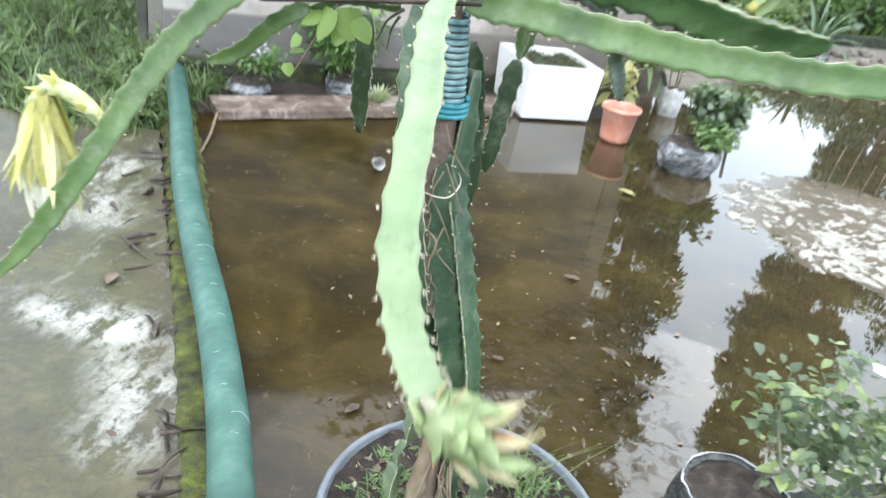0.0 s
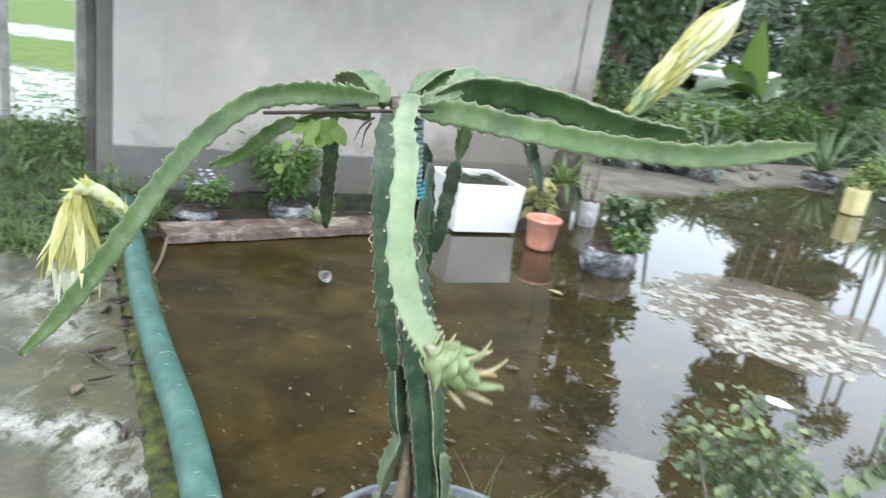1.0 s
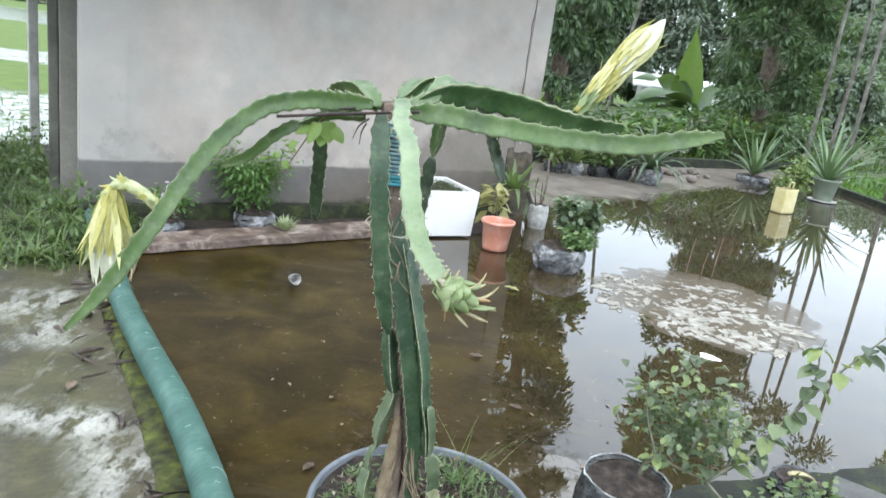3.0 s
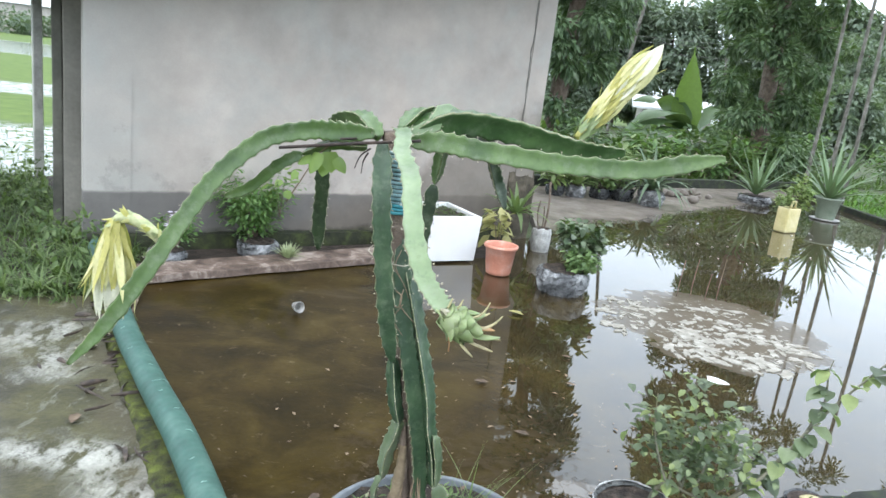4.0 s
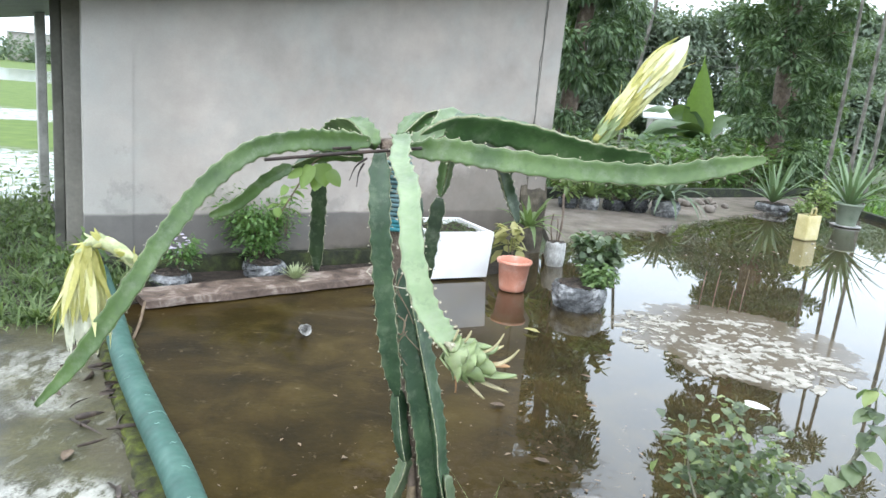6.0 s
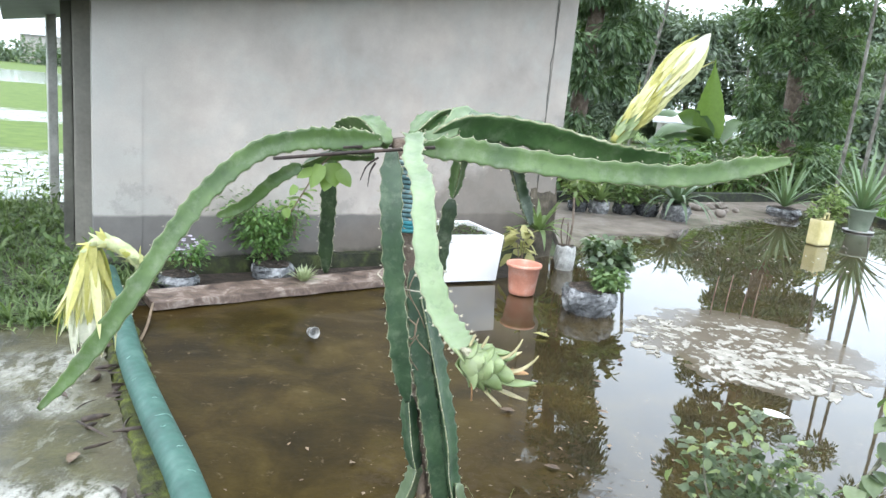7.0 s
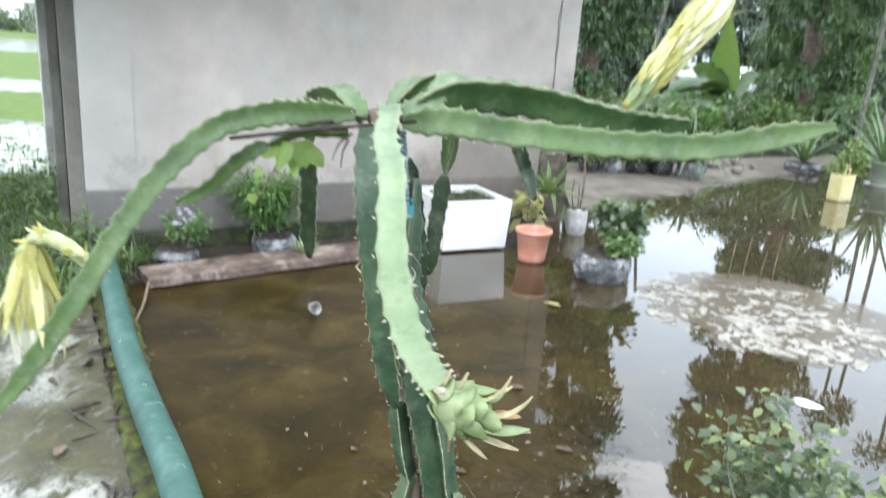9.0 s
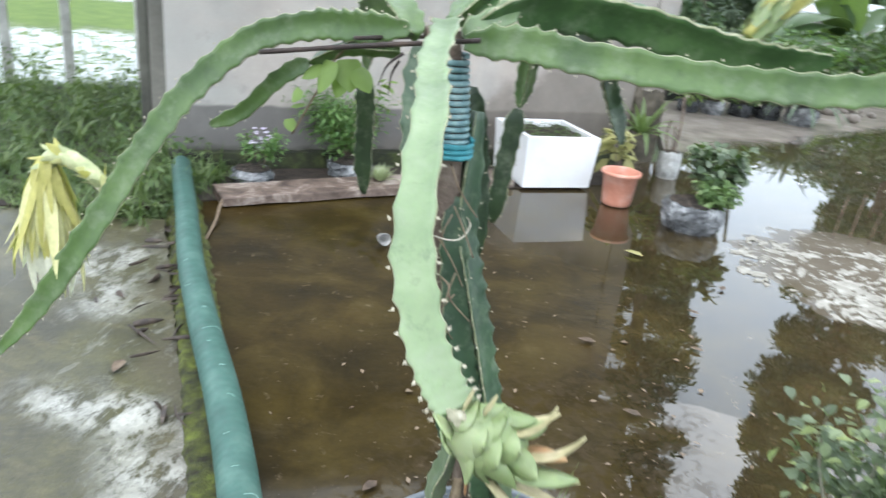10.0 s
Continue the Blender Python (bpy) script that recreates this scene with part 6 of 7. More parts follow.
# planted bags between plank and wall
sack("grow_bag", "small grey plastic grow bag by the wall", (-1.80, 4.60, 0.0), 0.11, 0.11, M_GREYBAG, 1, 0.4)
bushy("flowering_herb", "herb with pale lilac blossoms in a bag by the wall", (-1.75, 4.64, 0.09), 0.17, 0.23, 420, 0.036, 0.5, M_SHRUB, 51, bloom=22)
sack("grow_bag", "dark crumpled grow bag behind the plank", (-1.30, 5.07, 0.0), 0.13, 0.12, M_GREYBAG, 2, 0.5)
bushy("leafy_bush", "fresh green leafy bush in a dark bag", (-1.36, 5.16, 0.06), 0.37, 0.48, 3200, 0.045, 0.36, M_SHRUB, 52, stalks=14, low=0.05)
bushy("climbing_shoot", "pale broad-leaved shoot rising above the bush", (-1.16, 5.10, 0.30), 0.09, 0.34, 16, 0.085, 0.8, M_VINE, 58, stalks=2, low=0.5)
rosette("rosette_plant", "small pale rosette plant on the plank", (-1.03, 4.86, 0.06), 46, 0.13, 0.015, M_PALE, 53, 1.0, 0.5, "rosette plant", "potted plants")
# between box and column
bushy("mottled_plant", "pale mottled plant with broad leaves behind the bucket", (0.55, 5.85, 0.0), 0.15, 0.46, 46, 0.13, 0.55, M_CROTON, 54, stalks=3, low=0.55)
rosette("spiky_plant", "green strap-leaved plant against the wall's end", (0.72, 6.35, 0.30), 22, 0.40, 0.045, M_SHRUBHERB, 55, 1.3, 1.5, "strap plant", "potted plants")
sack("grow_bag", "white plastic bag holding a leafless cutting", (0.97, 6.28, 0.0), 0.08, 0.23, M_WHITEBAG, 3, 0.3)
cut = thing("cutting", "bare brown cutting standing in the white bag", "cutting", group="potted plants", at=(0.97, 6.28, 0.22))
for k, (dx, h) in enumerate(((-0.06, 0.24), (0.03, 0.42), (0.0, 0.2))):
    part("stick", tube("stick", [(dx * 0.5, 0, -0.05), (dx, 0.01, h * 0.5), (dx * 0.7 - 0.01, 0, h)], 0.010 if k == 1 else 0.006, M_BARK, 10, 7, 0.2, k), cut)
sack("grow_bag", "crumpled grey sack on the wet terrace", (0.985, 5.03, 0.0), 0.165, 0.19, M_GREYBAG, 4, 0.5)
bushy("leafy_bush", "low bushy herb spilling from a grey sack", (1.10, 5.02, 0.13), 0.15, 0.17, 620, 0.046, 0.62, M_HERB2, 56, stalks=12, flat=0.7, low=0.0)
bushy("leafy_bush", "dark leafy seedling cluster behind the sack", (1.12, 5.24, 0.14), 0.20, 0.34, 520, 0.070, 0.72, M_SEEDLING, 57, stalks=11, low=0.1)
# row of pots at the far side
for k, (x, y, r, h, mat) in enumerate(((1.62, 9.9, 0.12, 0.16, M_BLACKBAG), (1.92, 9.95, 0.13, 0.19, M_GREYBAG), (2.28, 10.05, 0.13, 0.17, M_BLACKBAG), (2.62, 10.1, 0.14, 0.20, M_BLACKBAG), (2.98, 9.95, 0.17, 0.24, M_GREYBAG), (2.45, 10.45, 0.12, 0.16, M_BLACKBAG))):
    sack("grow_bag", "dark grow bag in the row at the far kerb" if mat is M_BLACKBAG else "grey grow bag in the row at the far kerb", (x, y, 0.0), r, h, mat, 10 + k, 0.2)
rosette("strap_plant", "pale yellow-green strap plant in a far grow bag", (1.92, 9.95, 0.15), 26, 0.50, 0.045, M_EDGEWEED, 60, 1.0, 1.2, "strap plant", "potted plants")
bushy("leafy_bush", "green leafy plant in a far grow bag", (1.60, 9.95, 0.08), 0.32, 0.55, 320, 0.11, 0.45, M_LIME, 59, stalks=7, low=0.2)
bushy("leafy_bush", "soft green leafy plant in a far grow bag", (2.28, 10.05, 0.06), 0.36, 0.52, 420, 0.10, 0.5, M_HERB2, 61, stalks=9, low=0.2)
bushy("leafy_bush", "dark leafy plant in a far grow bag", (2.62, 10.15, 0.08), 0.34, 0.46, 360, 0.11, 0.4, M_SHRUBHERB, 62, stalks=8, low=0.2)
bushy("leafy_bush", "light green leafy plant by the far kerb", (2.45, 10.55, 0.10), 0.45, 0.62, 380, 0.13, 0.45, M_EDGEWEED, 68, stalks=8, low=0.3)
rosette("pineapple", "grey-green strap-leaved plant drooping over its grey bag", (2.98, 9.95, 0.22), 34, 0.78, 0.055, M_STRAP2, 63, 1.3, 2.0)
rosette("pineapple", "grey-green pineapple plant in a crumpled bag", (5.15, 11.55, 0.15), 26, 1.0, 0.060, M_STRAP, 64, 1.15, 0.6)
sack("grow_bag", "crumpled grey and black sack under a pineapple", (5.15, 11.55, 0.0), 0.22, 0.15, M_GREYBAG, 20, 0.4)
rosette("pineapple", "tall grey-green pineapple plant in a pale pot", (5.82, 10.55, 0.3), 30, 1.15, 0.058, M_STRAP, 65, 1.2, 0.55)


def pale_pot():
    p = thing("plant_pot", "pale green-grey plastic pot on a saucer", "pot", at=(5.82, 10.55, 0.0))
    p.scale = (0.78, 0.78, 0.85)
    part("saucer", lathe("saucer", [(0.2, 0.004), (0.26, 0.012), (0.27, 0.03), (0.25, 0.03), (0.0, 0.022)], M_WHITEBAG, 36), p)
    part("shell", lathe("shell", [(0.16, 0.03), (0.165, 0.035), (0.225, 0.37), (0.245, 0.375), (0.25, 0.41), (0.23, 0.41), (0.222, 0.36), (0.0, 0.35)], surface("pale_pot_plastic", (0.2, 0.25, 0.18), (0.28, 0.33, 0.25), None, 6, 70, (0.45, 0.6), 0.15), 36), p)


def jerrycan():
    """Yellow can with its top cut open, planted."""
    c = thing("jerrycan", "yellow plastic jerrycan cut open as a planter", "jerrycan", at=(4.50, 9.0, 0.003), turn=30)
    c.scale = (0.70, 0.70, 0.84)
    bm = bmesh.new()
    bmesh.ops.create_cube(bm, size=1.0)
    for v in bm.verts:
        v.co = Vector((v.co.x * 0.36, v.co.y * 0.25, (v.co.z + 0.5) * 0.40))
    bmesh.ops.bevel(bm, geom=bm.edges[:], offset=0.035, segments=4, affect='EDGES', profile=0.6)
    bmesh.ops.delete(bm, geom=[f for f in bm.faces if f.calc_center_median().z > 0.385], context='FACES')
    me = bpy.data.meshes.new("shell")
    bm.to_mesh(me)
    bm.free()
    me.materials.append(M_YELLOW)
    me.polygons.foreach_set("use_smooth", [True] * len(me.polygons))
    ob = part("shell", me, c)
    ob.modifiers.new("thick", 'SOLIDIFY').thickness = 0.006
    part("handle", tube("handle", [(0.04, 0, 0.38), (0.045, 0, 0.455), (0.075, 0, 0.47), (0.135, 0, 0.468), (0.155, 0, 0.45), (0.155, 0, 0.37)], 0.018, M_YELLOW, 26, 10), c)
    part("soil", sheet_mesh("soil", -0.165, 0.165, -0.11, 0.11, 10, 8, lambda x, y: 0.345 + 0.02 * noise.noise(Vector((x * 20, y * 20, 0))), M_SOIL), c)


pale_pot()
jerrycan()
bushy("leafy_bush", "light green bush behind the yellow can", (5.02, 9.95, 0.0), 0.28, 0.66, 420, 0.07, 0.6, M_LIME, 66, stalks=8, low=0.3)
bushy("leafy_bush", "small light green plant in the yellow can", (4.42, 9.05, 0.28), 0.15, 0.2, 110, 0.06, 0.6, M_LIME, 67, stalks=5)


def stones():
    rnd = random.Random(77)
    def pebble(r, at, label="round grey stone near the far kerb", rough=0.15):
        bm = bmesh.new()
        bmesh.ops.create_icosphere(bm, subdivisions=2, radius=r)
        for v in bm.verts:
            v.co *= 1 + rough * noise.noise(v.co * (2.2 / r) * 0.6 + Vector((*at, 0)))
            v.co.z *= 0.75
        me = bpy.data.meshes.new("stone")
        bm.to_mesh(me)
        bm.free()
        me.materials.append(M_STONE)
        me.polygons.foreach_set("use_smooth", [True] * len(me.polygons))
        thing("stone", label, "stone", "stones by the kerb", me=me, at=(at[0], at[1], r * 0.66), turn=rnd.uniform(0, 360))
    pebble(0.085, (3.86, 10.7))
    for k in range(16):
        pebble(rnd.uniform(0.035, 0.085), (3.45 + k * 0.06 + rnd.uniform(-.06, .06), 11.1 + k * 0.035 + rnd.uniform(-.2, .2)), "rubble stone lying by the far kerb", 0.55)


stones()


def banana():
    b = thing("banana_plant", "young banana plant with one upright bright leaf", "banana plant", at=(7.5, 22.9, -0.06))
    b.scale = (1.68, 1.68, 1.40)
    part("stalk", tube("stalk", [(0, 0, 0), (0.03, 0, 0.5), (0.02, 0, 0.6)], lambda u: 0.07 * (1.1 - 0.5 * u), M_HERB, 12, 10), b)
    def paddle(p, d, length, width, bend, fold, segs=14, point=0.8, mat=M_BANANADARK):
        v, f = [], []
        q, cur = Vector(p), Vector(d).normalized()
        bend = Vector(bend)
        for i in range(segs + 1):
            u = i / segs
            w = width * 0.5 * max(0.04, math.sin(math.pi * min(1, 0.10 + 0.90 * u) ** 0.75) ** point) if u < 1 else 0.01
            s = Vector((0.9, -0.42, 0)) - cur * cur.dot(Vector((0.9, -0.42, 0)))
            s.normalize()
            up = s.cross(cur)
            tear = 1 + 0.12 * noise.noise(Vector((i * 1.7, width * 9, 0))) - (0.45 if i % 5 == 3 else 0.0) * (noise.noise(Vector((i * 2.3, width * 7, 4))) > 0)
            v += [q - s * w * tear + up * (w * fold), q - s * w * 0.5 + up * (w * fold * 0.35), q.copy(), q + s * w * 0.5 + up * (w * fold * 0.35), q + s * w * tear + up * (w * fold)]
            q = q + cur * (length / segs)
            cur = (cur + bend / segs).normalized()
        for i in range(segs):
            for k in range(4):
                a = i * 5 + k
                f.append((a, a + 1, a + 6, a + 5))
        return mesh_from("leaf", v, f, [mat])
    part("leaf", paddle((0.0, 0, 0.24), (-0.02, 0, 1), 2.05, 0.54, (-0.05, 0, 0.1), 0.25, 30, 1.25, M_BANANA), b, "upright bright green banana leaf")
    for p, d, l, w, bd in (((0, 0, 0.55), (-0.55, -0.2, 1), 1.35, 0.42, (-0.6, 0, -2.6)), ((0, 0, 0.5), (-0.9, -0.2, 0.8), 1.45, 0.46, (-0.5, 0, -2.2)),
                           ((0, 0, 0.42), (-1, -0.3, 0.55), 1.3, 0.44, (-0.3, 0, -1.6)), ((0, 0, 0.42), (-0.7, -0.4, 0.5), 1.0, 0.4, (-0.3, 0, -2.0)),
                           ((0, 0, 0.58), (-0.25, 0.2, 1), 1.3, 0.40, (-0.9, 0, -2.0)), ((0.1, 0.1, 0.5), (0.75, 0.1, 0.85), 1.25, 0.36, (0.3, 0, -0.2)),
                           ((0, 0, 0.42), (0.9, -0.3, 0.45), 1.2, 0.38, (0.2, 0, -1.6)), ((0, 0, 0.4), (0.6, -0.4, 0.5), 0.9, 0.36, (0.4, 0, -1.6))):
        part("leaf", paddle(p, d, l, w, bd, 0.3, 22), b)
    return b


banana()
# undergrowth behind the kerbs
def under(rnd):
    while True:
        x, y = rnd.uniform(1.2, 15), rnd.uniform(7, 18)
        if y > 10.75 + 0.678 * (x - 1.15):
            return x, y
grass_patch("undergrowth", under, 3600, 0.42, 0.035, M_GRASS, "rank undergrowth behind the kerb", 81, 1.2, lambda x, y: -0.06)
grass_patch("side_grass", lambda rnd: (rnd.uniform(7.0, 13), rnd.uniform(6.5, 16)), 9000, 0.16, 0.025, M_HERB, "low bright grass beside the terrace kerb", 82, 1.2, lambda x, y: -0.06)
for k in range(26):
    rnd = random.Random(300 + k)
    x = 1.5 + k * 0.27
    y = 10.75 + 0.678 * (x - 1.15) + rnd.uniform(0.4, 1.5)
    bushy("shrub", "wild green shrub behind the far kerb", (x, y, -0.06), 0.55, rnd.uniform(0.5, 1.05), 230, 0.2, 0.4, (M_TREE, M_GRASS, M_SHRUB)[k % 3], 300 + k, "shrub", "wild shrubs", 7, small_leaf)
for k in range(16):
    rnd = random.Random(400 + k)
    bushy("shrub", "wild green shrub beside the terrace kerb", (7.5 + rnd.uniform(0, 1.6), 13.8 - k * 0.75, -0.06), 0.4, rnd.uniform(0.18, 0.34), 160, 0.10, 0.4, (M_SHRUB, M_GRASS, M_HERB)[k % 3], 400 + k, "shrub", "wild shrubs", 7, small_leaf)


for k in range(12):
    rnd = random.Random(500 + k)
    bushy("shrub", "wild green shrub far beside the garden", (9.5 + k * 0.75, 19.0 + rnd.uniform(-1.5, 3.5), -0.06), 0.9, rnd.uniform(0.8, 1.2), 260, 0.24, 0.4, (M_TREE, M_SHRUB, M_HAZETREE)[k % 3], 500 + k, "shrub", "wild shrubs", 7, small_leaf)


# ---------- near the tub ----------
def potted_shrub():
    at = Vector((0.712, 1.865, 0.0))
    sack("grow_bag", "round black grow bag with a rolled white rim and dark soil", at, 0.14, 0.26, M_NEARBAG, 30, 0.0, fine=True)
    rnd = random.Random(88)
    s = thing("potted_shrub", "leafy green shrub with long grey branches leaning from a grow bag", "shrub", at=(0, 0, 0))
    limbs = [
        [(0.765, 1.91, 0.235), (0.772, 1.905, 0.285), (0.806, 1.905, 0.312), (0.892, 1.92, 0.273), (0.987, 1.93, 0.235)],
        [(0.81, 1.905, 0.318), (0.826, 1.93, 0.36), (0.87, 1.95, 0.402), (0.884, 1.97, 0.495), (0.865, 1.98, 0.60), (0.868, 1.97, 0.66)],
        [(0.80, 1.905, 0.32), (0.768, 1.95, 0.408), (0.754, 1.97, 0.495), (0.742, 1.96, 0.585)],
        [(0.987, 1.93, 0.235), (1.117, 1.97, 0.313), (1.205, 2.00, 0.411), (1.341, 2.05, 0.558), (1.459, 2.08, 0.673), (1.60, 2.12, 0.80)],
        [(1.27, 2.03, 0.48), (1.285, 2.0, 0.60), (1.275, 2.0, 0.70), (1.28, 2.0, 0.745)],
        [(0.90, 1.925, 0.272), (0.95, 1.97, 0.38), (0.98, 1.98, 0.46), (1.0, 1.98, 0.52)],
        [(0.86, 1.92, 0.295), (0.82, 1.97, 0.40), (0.79, 2.0, 0.46)],
        [(0.987, 1.93, 0.235), (1.067, 1.88, 0.182), (1.20, 1.84, 0.149), (1.30, 1.82, 0.10)],
        [(0.98, 1.94, 0.25), (1.03, 2.00, 0.34), (1.05, 2.04, 0.43)],
        [(1.067, 1.88, 0.182), (1.15, 1.92, 0.17), (1.26, 1.92, 0.14), (1.36, 1.90, 0.11)],
        [(0.86, 1.92, 0.295), (0.90, 1.99, 0.34), (0.94, 2.03, 0.42)],
        [(1.05, 1.95, 0.27), (1.10, 2.01, 0.33), (1.14, 2.04, 0.38)],
    ]
    kinds = []
    for length, ratio in ((0.031, 0.72), (0.068, 0.78), (0.024, 0.70), (0.040, 0.74)):
        v, f = [], []
        for i, (u, w) in enumerate(((0.0, 0.04), (0.12, 0.55), (0.3, 0.95), (0.5, 1.0), (0.7, 0.82), (0.87, 0.45), (1.0, 0.03))):
            for c in (-1, -0.5, 0, 0.5, 1):
                v.append((c * w * length * ratio * 0.5, u * length, length * (0.10 * abs(c) * w - 0.30 * u * u + 0.035 * math.sin(u * 13 + c * 3))))
        for i in range(6):
            for k in range(4):
                f.append((i * 5 + k, i * 5 + k + 1, i * 5 + k + 6, i * 5 + k + 5))
        kinds.append(mesh_from("leaf", v, f, [M_SHRUBLEAF]))
    for k, pts in enumerate(limbs):
        b = part("branch", tube("branch", pts, lambda u, r=(0.0075 if k in (0, 3) else 0.0042): r * (1.1 - 0.75 * u), M_TWIG, 26, 6, 0.2, k), s)
        path = spline(pts, 60)
        cnt = {0: 16, 1: 120, 2: 75, 3: 34, 4: 9, 5: 120, 6: 100, 7: 26, 8: 100, 9: 46}.get(k, 90)
        for j in range(cnt):
            u = rnd.uniform(0.25, 1.0) if k not in (3,) else rnd.uniform(0.12, 1.0)
            q = path[min(59, int(u * 59))]
            d = anyway(rnd, 0.2)
            if k not in (3, 4):
                q = q + anyway(rnd) * rnd.uniform(0.0, 0.11)
            d = Vector((d.x, d.y - 0.25, d.z * 0.6 - (0.3 if k in (3, 4) else 0.05)))
            m = d.to_track_quat('Y', 'Z').to_matrix().to_4x4()
            me = kinds[1] if k in (3, 4) else kinds[rnd.choice((0, 0, 2, 2, 3))]
            o = part("leaf", me, b)
            o.matrix_basis = Matrix.Translation(q) @ m @ Matrix.Diagonal((*[rnd.uniform(0.75, 1.2)] * 3, 1))
    v, f = petal((0.812, 1.80, 0.722), (0.9, -0.2, 0.05), (0, 0, -1), 0.066, 0.046, 0.5, 6, 0.25)
    part("bract", mesh_from("bract", v, f, [M_PAPERLEAF]), s, "single white leaf")


def shrub_leaf_material():
    m = Nodes("potted_shrub_leaf")
    tone = m.ramp(m.random(), [(0.0, (0.065, 0.092, 0.052)), (0.5, (0.130, 0.170, 0.098)), (0.82, (0.22, 0.275, 0.14)), (1.0, (0.37, 0.44, 0.17))])
    col = m.mix(0.5, tone, m.ramp(m.noise(90, 4), [(0.3, 0.7), (0.7, 1.05)]), 'MULTIPLY')
    m.bump(m.noise(160, 3), 0.25, 0.001)
    m.set(Base_Color=col, Roughness=0.42)
    t = m.add("ShaderNodeBsdfTranslucent", Color=m.mix(0.5, col, (0.25, 0.42, 0.06)))
    mixer = m.add("ShaderNodeMixShader", Fac=0.3)
    m.tree.links.new(m.bsdf.outputs[0], mixer.inputs[1])
    m.tree.links.new(t.outputs[0], mixer.inputs[2])
    m.tree.links.new(mixer.outputs[0], m.tree.nodes["Material Output"].inputs[0])
    return m.mat


M_SHRUBLEAF = shrub_leaf_material()
potted_shrub()
def stone_kerb():
    """Low kerb that holds the pool, worn grey on top, mossy on its dry face."""
    k = thing("stone_kerb", "low concrete kerb with a worn grey top and mossy face", "kerb", at=(2.10, 1.88, 0.0), turn=-36)
    part("face", box_mesh("face", 1.24, 0.15, 0.10, M_KERBMOSS, 0.012, 8, 0.010, 5), k)
    part("cap", box_mesh("cap", 1.22, 0.158, 0.022, M_KERBTOP, 0.009, 8, 0.006, 6), k, "worn grey concrete top", pose(0, 0, 0.086))


stone_kerb()
thing("stone_slab", "flat grey wet concrete slab lying on the mossy apron", "slab", me=box_mesh("stone_slab", 0.55, 0.24, 0.035, M_KERBTOP, 0.012, 6, 0.006, 3), at=(1.16, 1.60, 0.008), turn=4)
sack("grow_bag", "crumpled black plastic bag at the kerb's end", (1.50, 2.27, 0.0), 0.085, 0.10, M_BLACKBAG, 31, 0.3)
v, f = petal((1.44, 2.24, 0.112), (0.95, 0.1, 0.10), (0.3, 0, -1), 0.13, 0.03, 0.8, 10, -0.9)
pod = thing("dry_pod", "pale dry curled pod lying on a black bag", "pod", me=mesh_from("dry_pod", v, f, [M_DRYTIP]))
pod.modifiers.new("thick", 'SOLIDIFY').thickness = 0.004
bushy("trailing_herb", "pale green trailing herb on the mossy apron", (1.42, 2.02, 0.01), 0.19, 0.15, 420, 0.030, 0.6, M_SHRUBHERB, 69, stalks=12, low=0.05)
bushy("trailing_herb", "small green herb beside the grow bag", (0.90, 1.80, 0.01), 0.06, 0.22, 40, 0.03, 0.7, M_HERB2, 70, stalks=3, low=0.5)


# ---------- small things on the floor ----------
def cup():
    c = thing("plastic_cup", "crushed clear plastic cup lying in the water", "cup", at=(-0.775, 3.92, 0.045), turn=30)
    part("shell", lathe("shell", [(0.028, 0.0), (0.03, 0.004), (0.041, 0.085), (0.044, 0.087), (0.044, 0.091), (0.039, 0.089), (0.029, 0.008), (0.0, 0.006)], M_CUP, 28, 0.08, 2), c, m=pose(0, 0, -0.008, 78, 20, 0) @ Matrix.Diagonal((0.75, 0.75, 0.75, 1)))


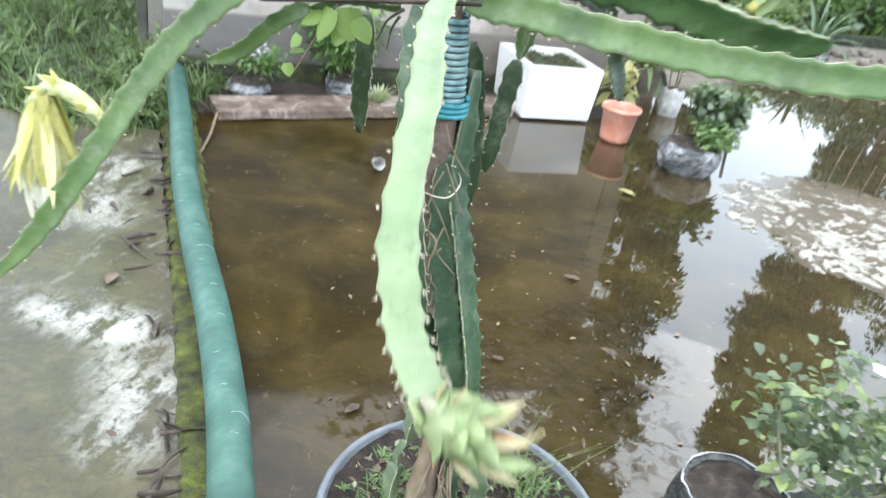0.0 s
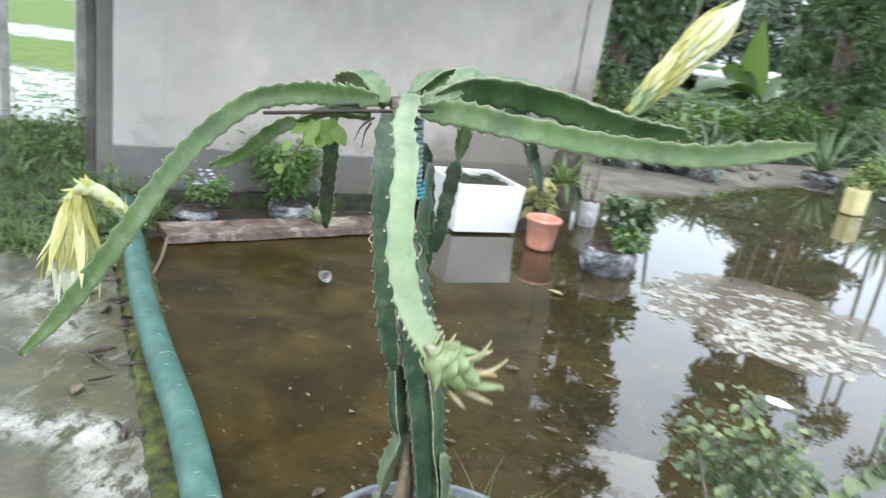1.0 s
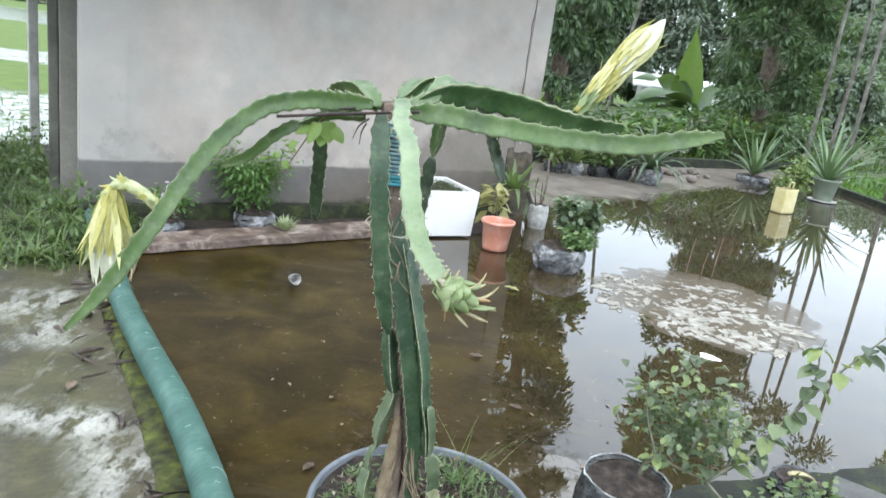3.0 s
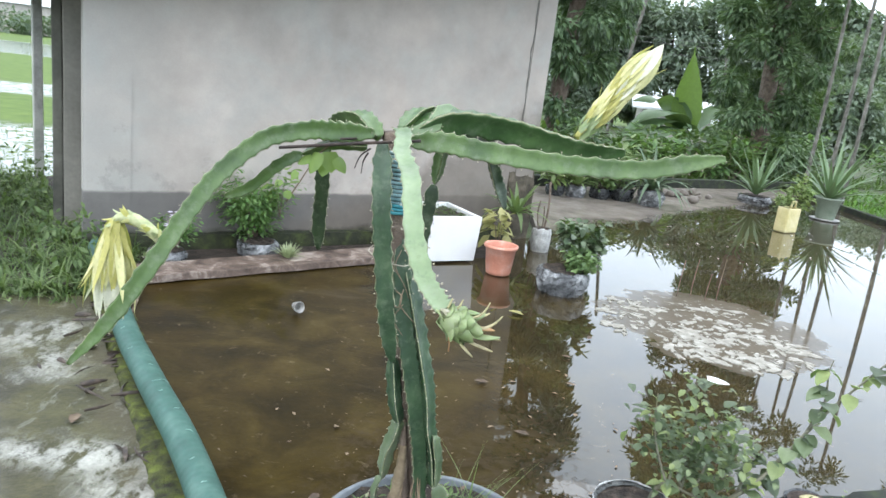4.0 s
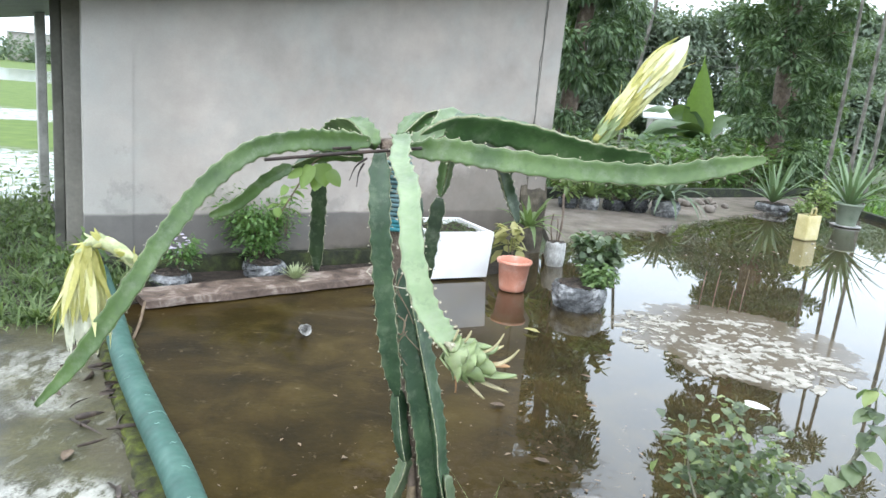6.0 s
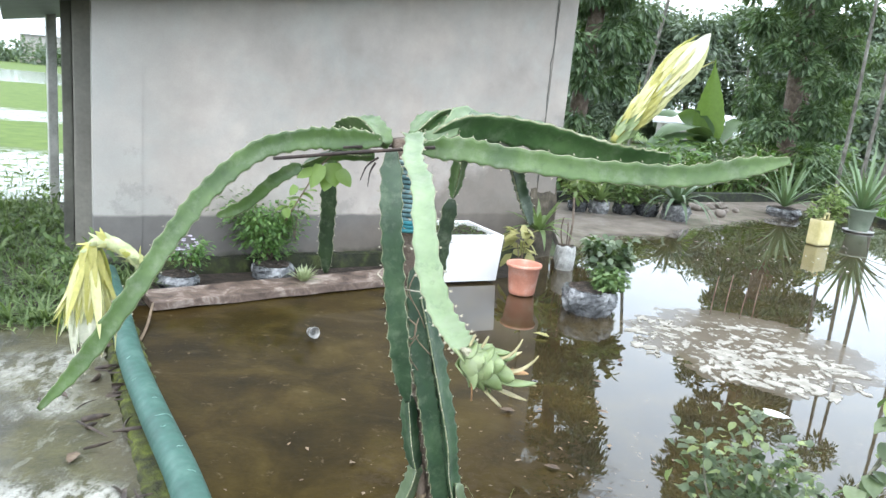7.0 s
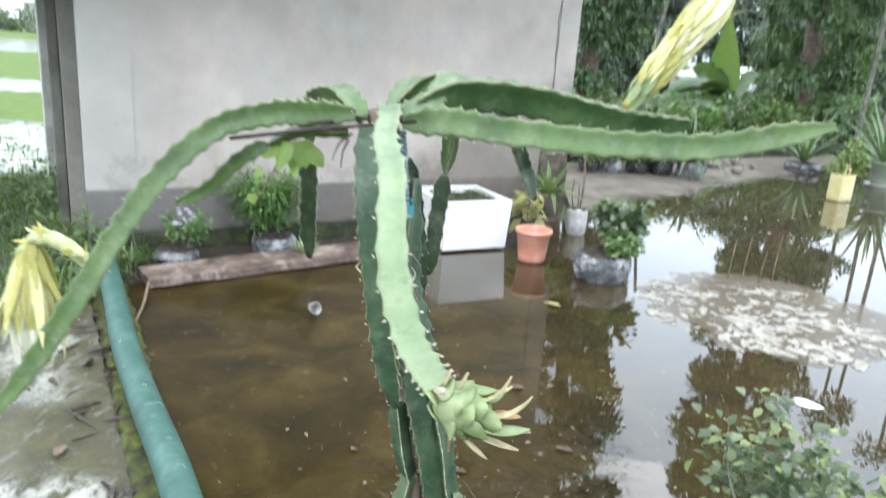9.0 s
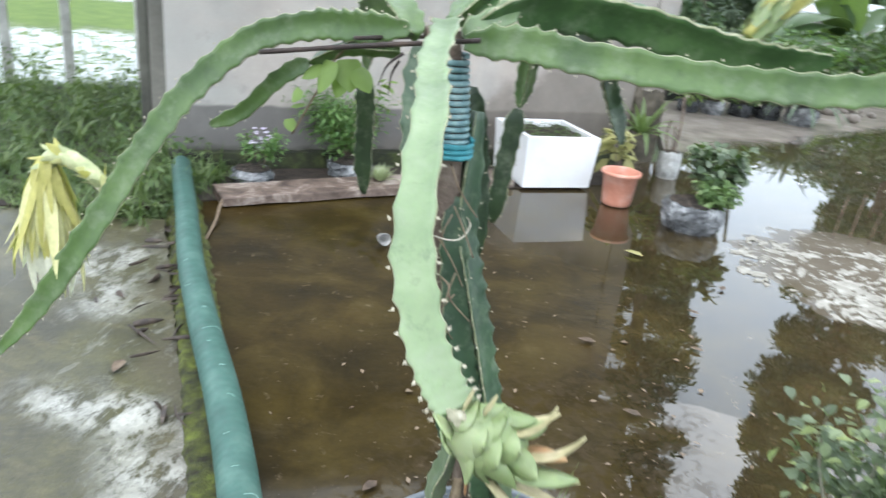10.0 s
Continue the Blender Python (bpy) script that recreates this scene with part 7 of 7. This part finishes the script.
def litter():
    rnd = random.Random(99)
    v, f = leaf((0, 0, 0), (0, 1, 0.12), (0, 0, 1), 0.11, 0.055)
    pale = mesh_from("floor_leaf", v, f, [M_CROTON])
    brown = mesh_from("floor_leaf", v, f, [M_LITTER])
    thing("fallen_leaf", "pale yellow fallen leaf on the wet floor", "leaf", "fallen leaves", me=pale, at=(0.635, 4.32, 0.012), turn=70)
    spots = [(0.84, 3.66), (0.1, 2.5), (0.35, 3.2), (0.75, 3.3), (1.0, 4.0), (-0.3, 2.1), (0.5, 2.7), (1.2, 5.9), (2.4, 7.2), (3.1, 7.6), (2.8, 8.3), (3.6, 7.9), (4.1, 7.0), (3.3, 6.6), (-0.85, 1.72), (-1.3, 2.42)]
    for x, y in spots:
        s = rnd.uniform(0.35, 0.8)
        o = thing("fallen_leaf", "brown curled dead leaf on the concrete", "leaf", "fallen leaves", me=brown, at=(x, y, 0.012 if x > -0.5 - (y - 1.7) * 0.59 else 0.034), turn=rnd.uniform(0, 360))
        o.matrix_basis = o.matrix_basis @ Matrix.Diagonal((s, s, s * 0.6, 1))
    chunks = []
    for k in range(170):
        x, y = -0.45 + rnd.gauss(0.55, 0.6), 1.9 + abs(rnd.gauss(0, 0.7))
        if k % 3 == 0:
            x, y = rnd.uniform(0.3, 6), rnd.uniform(3, 9)
        if x < -0.45 - (y - 1.7) * 0.58:
            continue
        s = rnd.uniform(0.006, 0.024) * (1.8 if k % 9 == 0 else 1)
        chunks.append(small_leaf((x, y, 0.003), (rnd.gauss(0, 1), rnd.gauss(0, 1), 0.04), (0, 0, 1), s, s * rnd.uniform(0.12, 0.5)))
    v, f = join(chunks)
    tagged(part("floor_litter", mesh_from("floor_litter", v, f, [M_LITTER])), "scraps of leaf and bark on the wet floor", "litter", kind="stuff")
    flecks = []
    for k in range(150):
        x, y = rnd.gauss(0.30, 0.42), 2.05 + abs(rnd.gauss(0, 0.75))
        if x < -0.40 - (y - 1.7) * 0.58 or math.hypot(x - 0.07, y - 1.52) < 0.33:
            continue
        s = 0.008 + 0.03 * rnd.random() ** 3
        flecks.append(small_leaf((x, y, 0.004), (rnd.gauss(0, 1), rnd.gauss(0, 1), 0.05), (0, 0, 1), s, s * rnd.uniform(0.2, 0.8)))
    v, f = join(flecks)
    tagged(part("floor_flecks", mesh_from("floor_flecks", v, f, [M_ROOT])), "tan flecks of dead leaf drifted beside the tub", "litter", kind="stuff")
    chunks = []
    for x, y, cnt, spread in ((-1.44, 2.92, 9, 0.09), (-1.53, 3.12, 7, 0.07), (-1.27, 2.58, 8, 0.07), (-0.99, 2.22, 4, 0.05), (-0.80, 1.90, 3, 0.05), (-0.72, 1.74, 4, 0.04), (-0.67, 1.60, 5, 0.04), (-1.72, 3.48, 6, 0.1)):
        for k in range(cnt):
            p = Vector((x + rnd.gauss(0, spread), y + rnd.gauss(0, spread), 0.026 + 0.012 * rnd.random()))
            over = p.x * 0.86 + p.y * 0.51 - 0.285
            if over > 0.0:
                p -= Vector((0.86, 0.51, 0)) * (over + 0.01)
            w = rnd.gauss(0.5, 0.9)
            if k % 3:
                chunks.append(petal(p, (math.cos(w), math.sin(w), 0.12), (rnd.gauss(0, 1), rnd.gauss(0, 1), -0.2), rnd.uniform(0.05, 0.13), rnd.uniform(0.012, 0.030), 1.2, 8, 0.9))
            else:
                chunks.append(petal(p, (math.cos(w), math.sin(w), 0.08), (rnd.gauss(0, 1), rnd.gauss(0, 1), -0.3), rnd.uniform(0.10, 0.22), rnd.uniform(0.005, 0.012), 1.3, 9, 0.9))
    v, f = join(chunks)
    tagged(part("sheaths", mesh_from("sheaths", v, f, [M_SHEATH])), "dead brown sheaths and leaves along the slab edge", "litter", kind="stuff")
    chunks = []
    for k in range(90):
        x, y = rnd.uniform(2.0, 5.2), rnd.uniform(6.6, 9.4)
        if y < 5.2 + 0.9 * x:
            s = rnd.uniform(0.015, 0.05)
            chunks.append(small_leaf((x, y, 0.004), (rnd.gauss(0, 1), rnd.gauss(0, 1), 0.03), (0, 0, 1), s, s * rnd.uniform(0.4, 0.9)))
    v, f = join(chunks)
    tagged(part("floating_petals", mesh_from("floating_petals", v, f, [M_PAPERLEAF])), "pale petals floating on the pool", "petals", kind="stuff")
    # flakes of old lime wash lifting off the damp concrete
    chunks = []
    for cx, cy, sx, sy, cnt in ((1.36, 4.62, 0.12, 0.20, 52), (1.60, 4.92, 0.08, 0.08, 12), (2.12, 4.95, 0.10, 0.05, 14), (1.78, 4.30, 0.11, 0.18, 62), (2.10, 4.42, 0.14, 0.18, 62), (2.02, 3.95, 0.17, 0.12, 46), (2.36, 4.28, 0.07, 0.10, 22), (1.62, 4.10, 0.08, 0.10, 26), (1.95, 4.2, 0.35, 0.4, 30)):
        for k in range(cnt):
            c = Vector((rnd.gauss(cx, sx), rnd.gauss(cy, sy), 0))
            if math.hypot(c.x - 1.88, (c.y - 4.45) * 0.9) > 0.72:
                continue
            r, turn, z = 0.010 + 0.034 * rnd.random() ** 2.2, rnd.uniform(0, 3.14), 0.0035 + 0.0025 * rnd.random()
            ring = []
            for j in range(18):
                w = 2 * math.pi * j / 18
                q = r * (1 + 0.75 * noise.noise(Vector((math.cos(w) * 1.3, math.sin(w) * 1.3, k * 3.7 + cx * 50))) + 0.7 * noise.noise(Vector((math.cos(w) * 5, math.sin(w) * 5, k * 1.7 + cy))))
                u, o = 1.7 * q * math.cos(w), 0.75 * q * math.sin(w)
                ring.append(c + Vector((u * math.cos(turn) - o * math.sin(turn), u * math.sin(turn) + o * math.cos(turn), z)))
            low = [p - Vector((0, 0, z + 0.001)) for p in ring]
            chunks.append((ring + low, [tuple(range(18))] + [(j, 18 + j, 18 + (j + 1) % 18, (j + 1) % 18) for j in range(18)]))
    v, f = join(chunks)
    tagged(part("lime_flakes", mesh_from("lime_flakes", v, f, [M_LIMEWASH], smooth=False)), "flaking white lime on the damp concrete", "lime flakes", kind="stuff")
    # dead stalks standing in the lime patch
    for k, (x, y, h) in enumerate(((1.93, 5.25, 0.30), (2.06, 5.32, 0.30), (2.14, 5.22, 0.22), (2.24, 5.25, 0.34))):
        thing("stalk", "thin dead stalk standing on the terrace", "stalk", "dead stalks", me=tube("stalk", [(0, 0, 0), (0.006, 0, h * 0.5), (0.018, 0.0, h)], 0.0045, M_BARK, 8, 5, 0.2, k), at=(x, y, 0.0))
    thing("stick", "thin dry stem lying against the terrace edge", "stick", me=tube("stick", [(-1.72, 4.02, 0.07), (-1.66, 3.82, 0.02), (-1.60, 3.60, 0.008)], 0.008, M_ROOT, 12, 6, 0.2), at=(0, 0, 0))


cup()
litter()
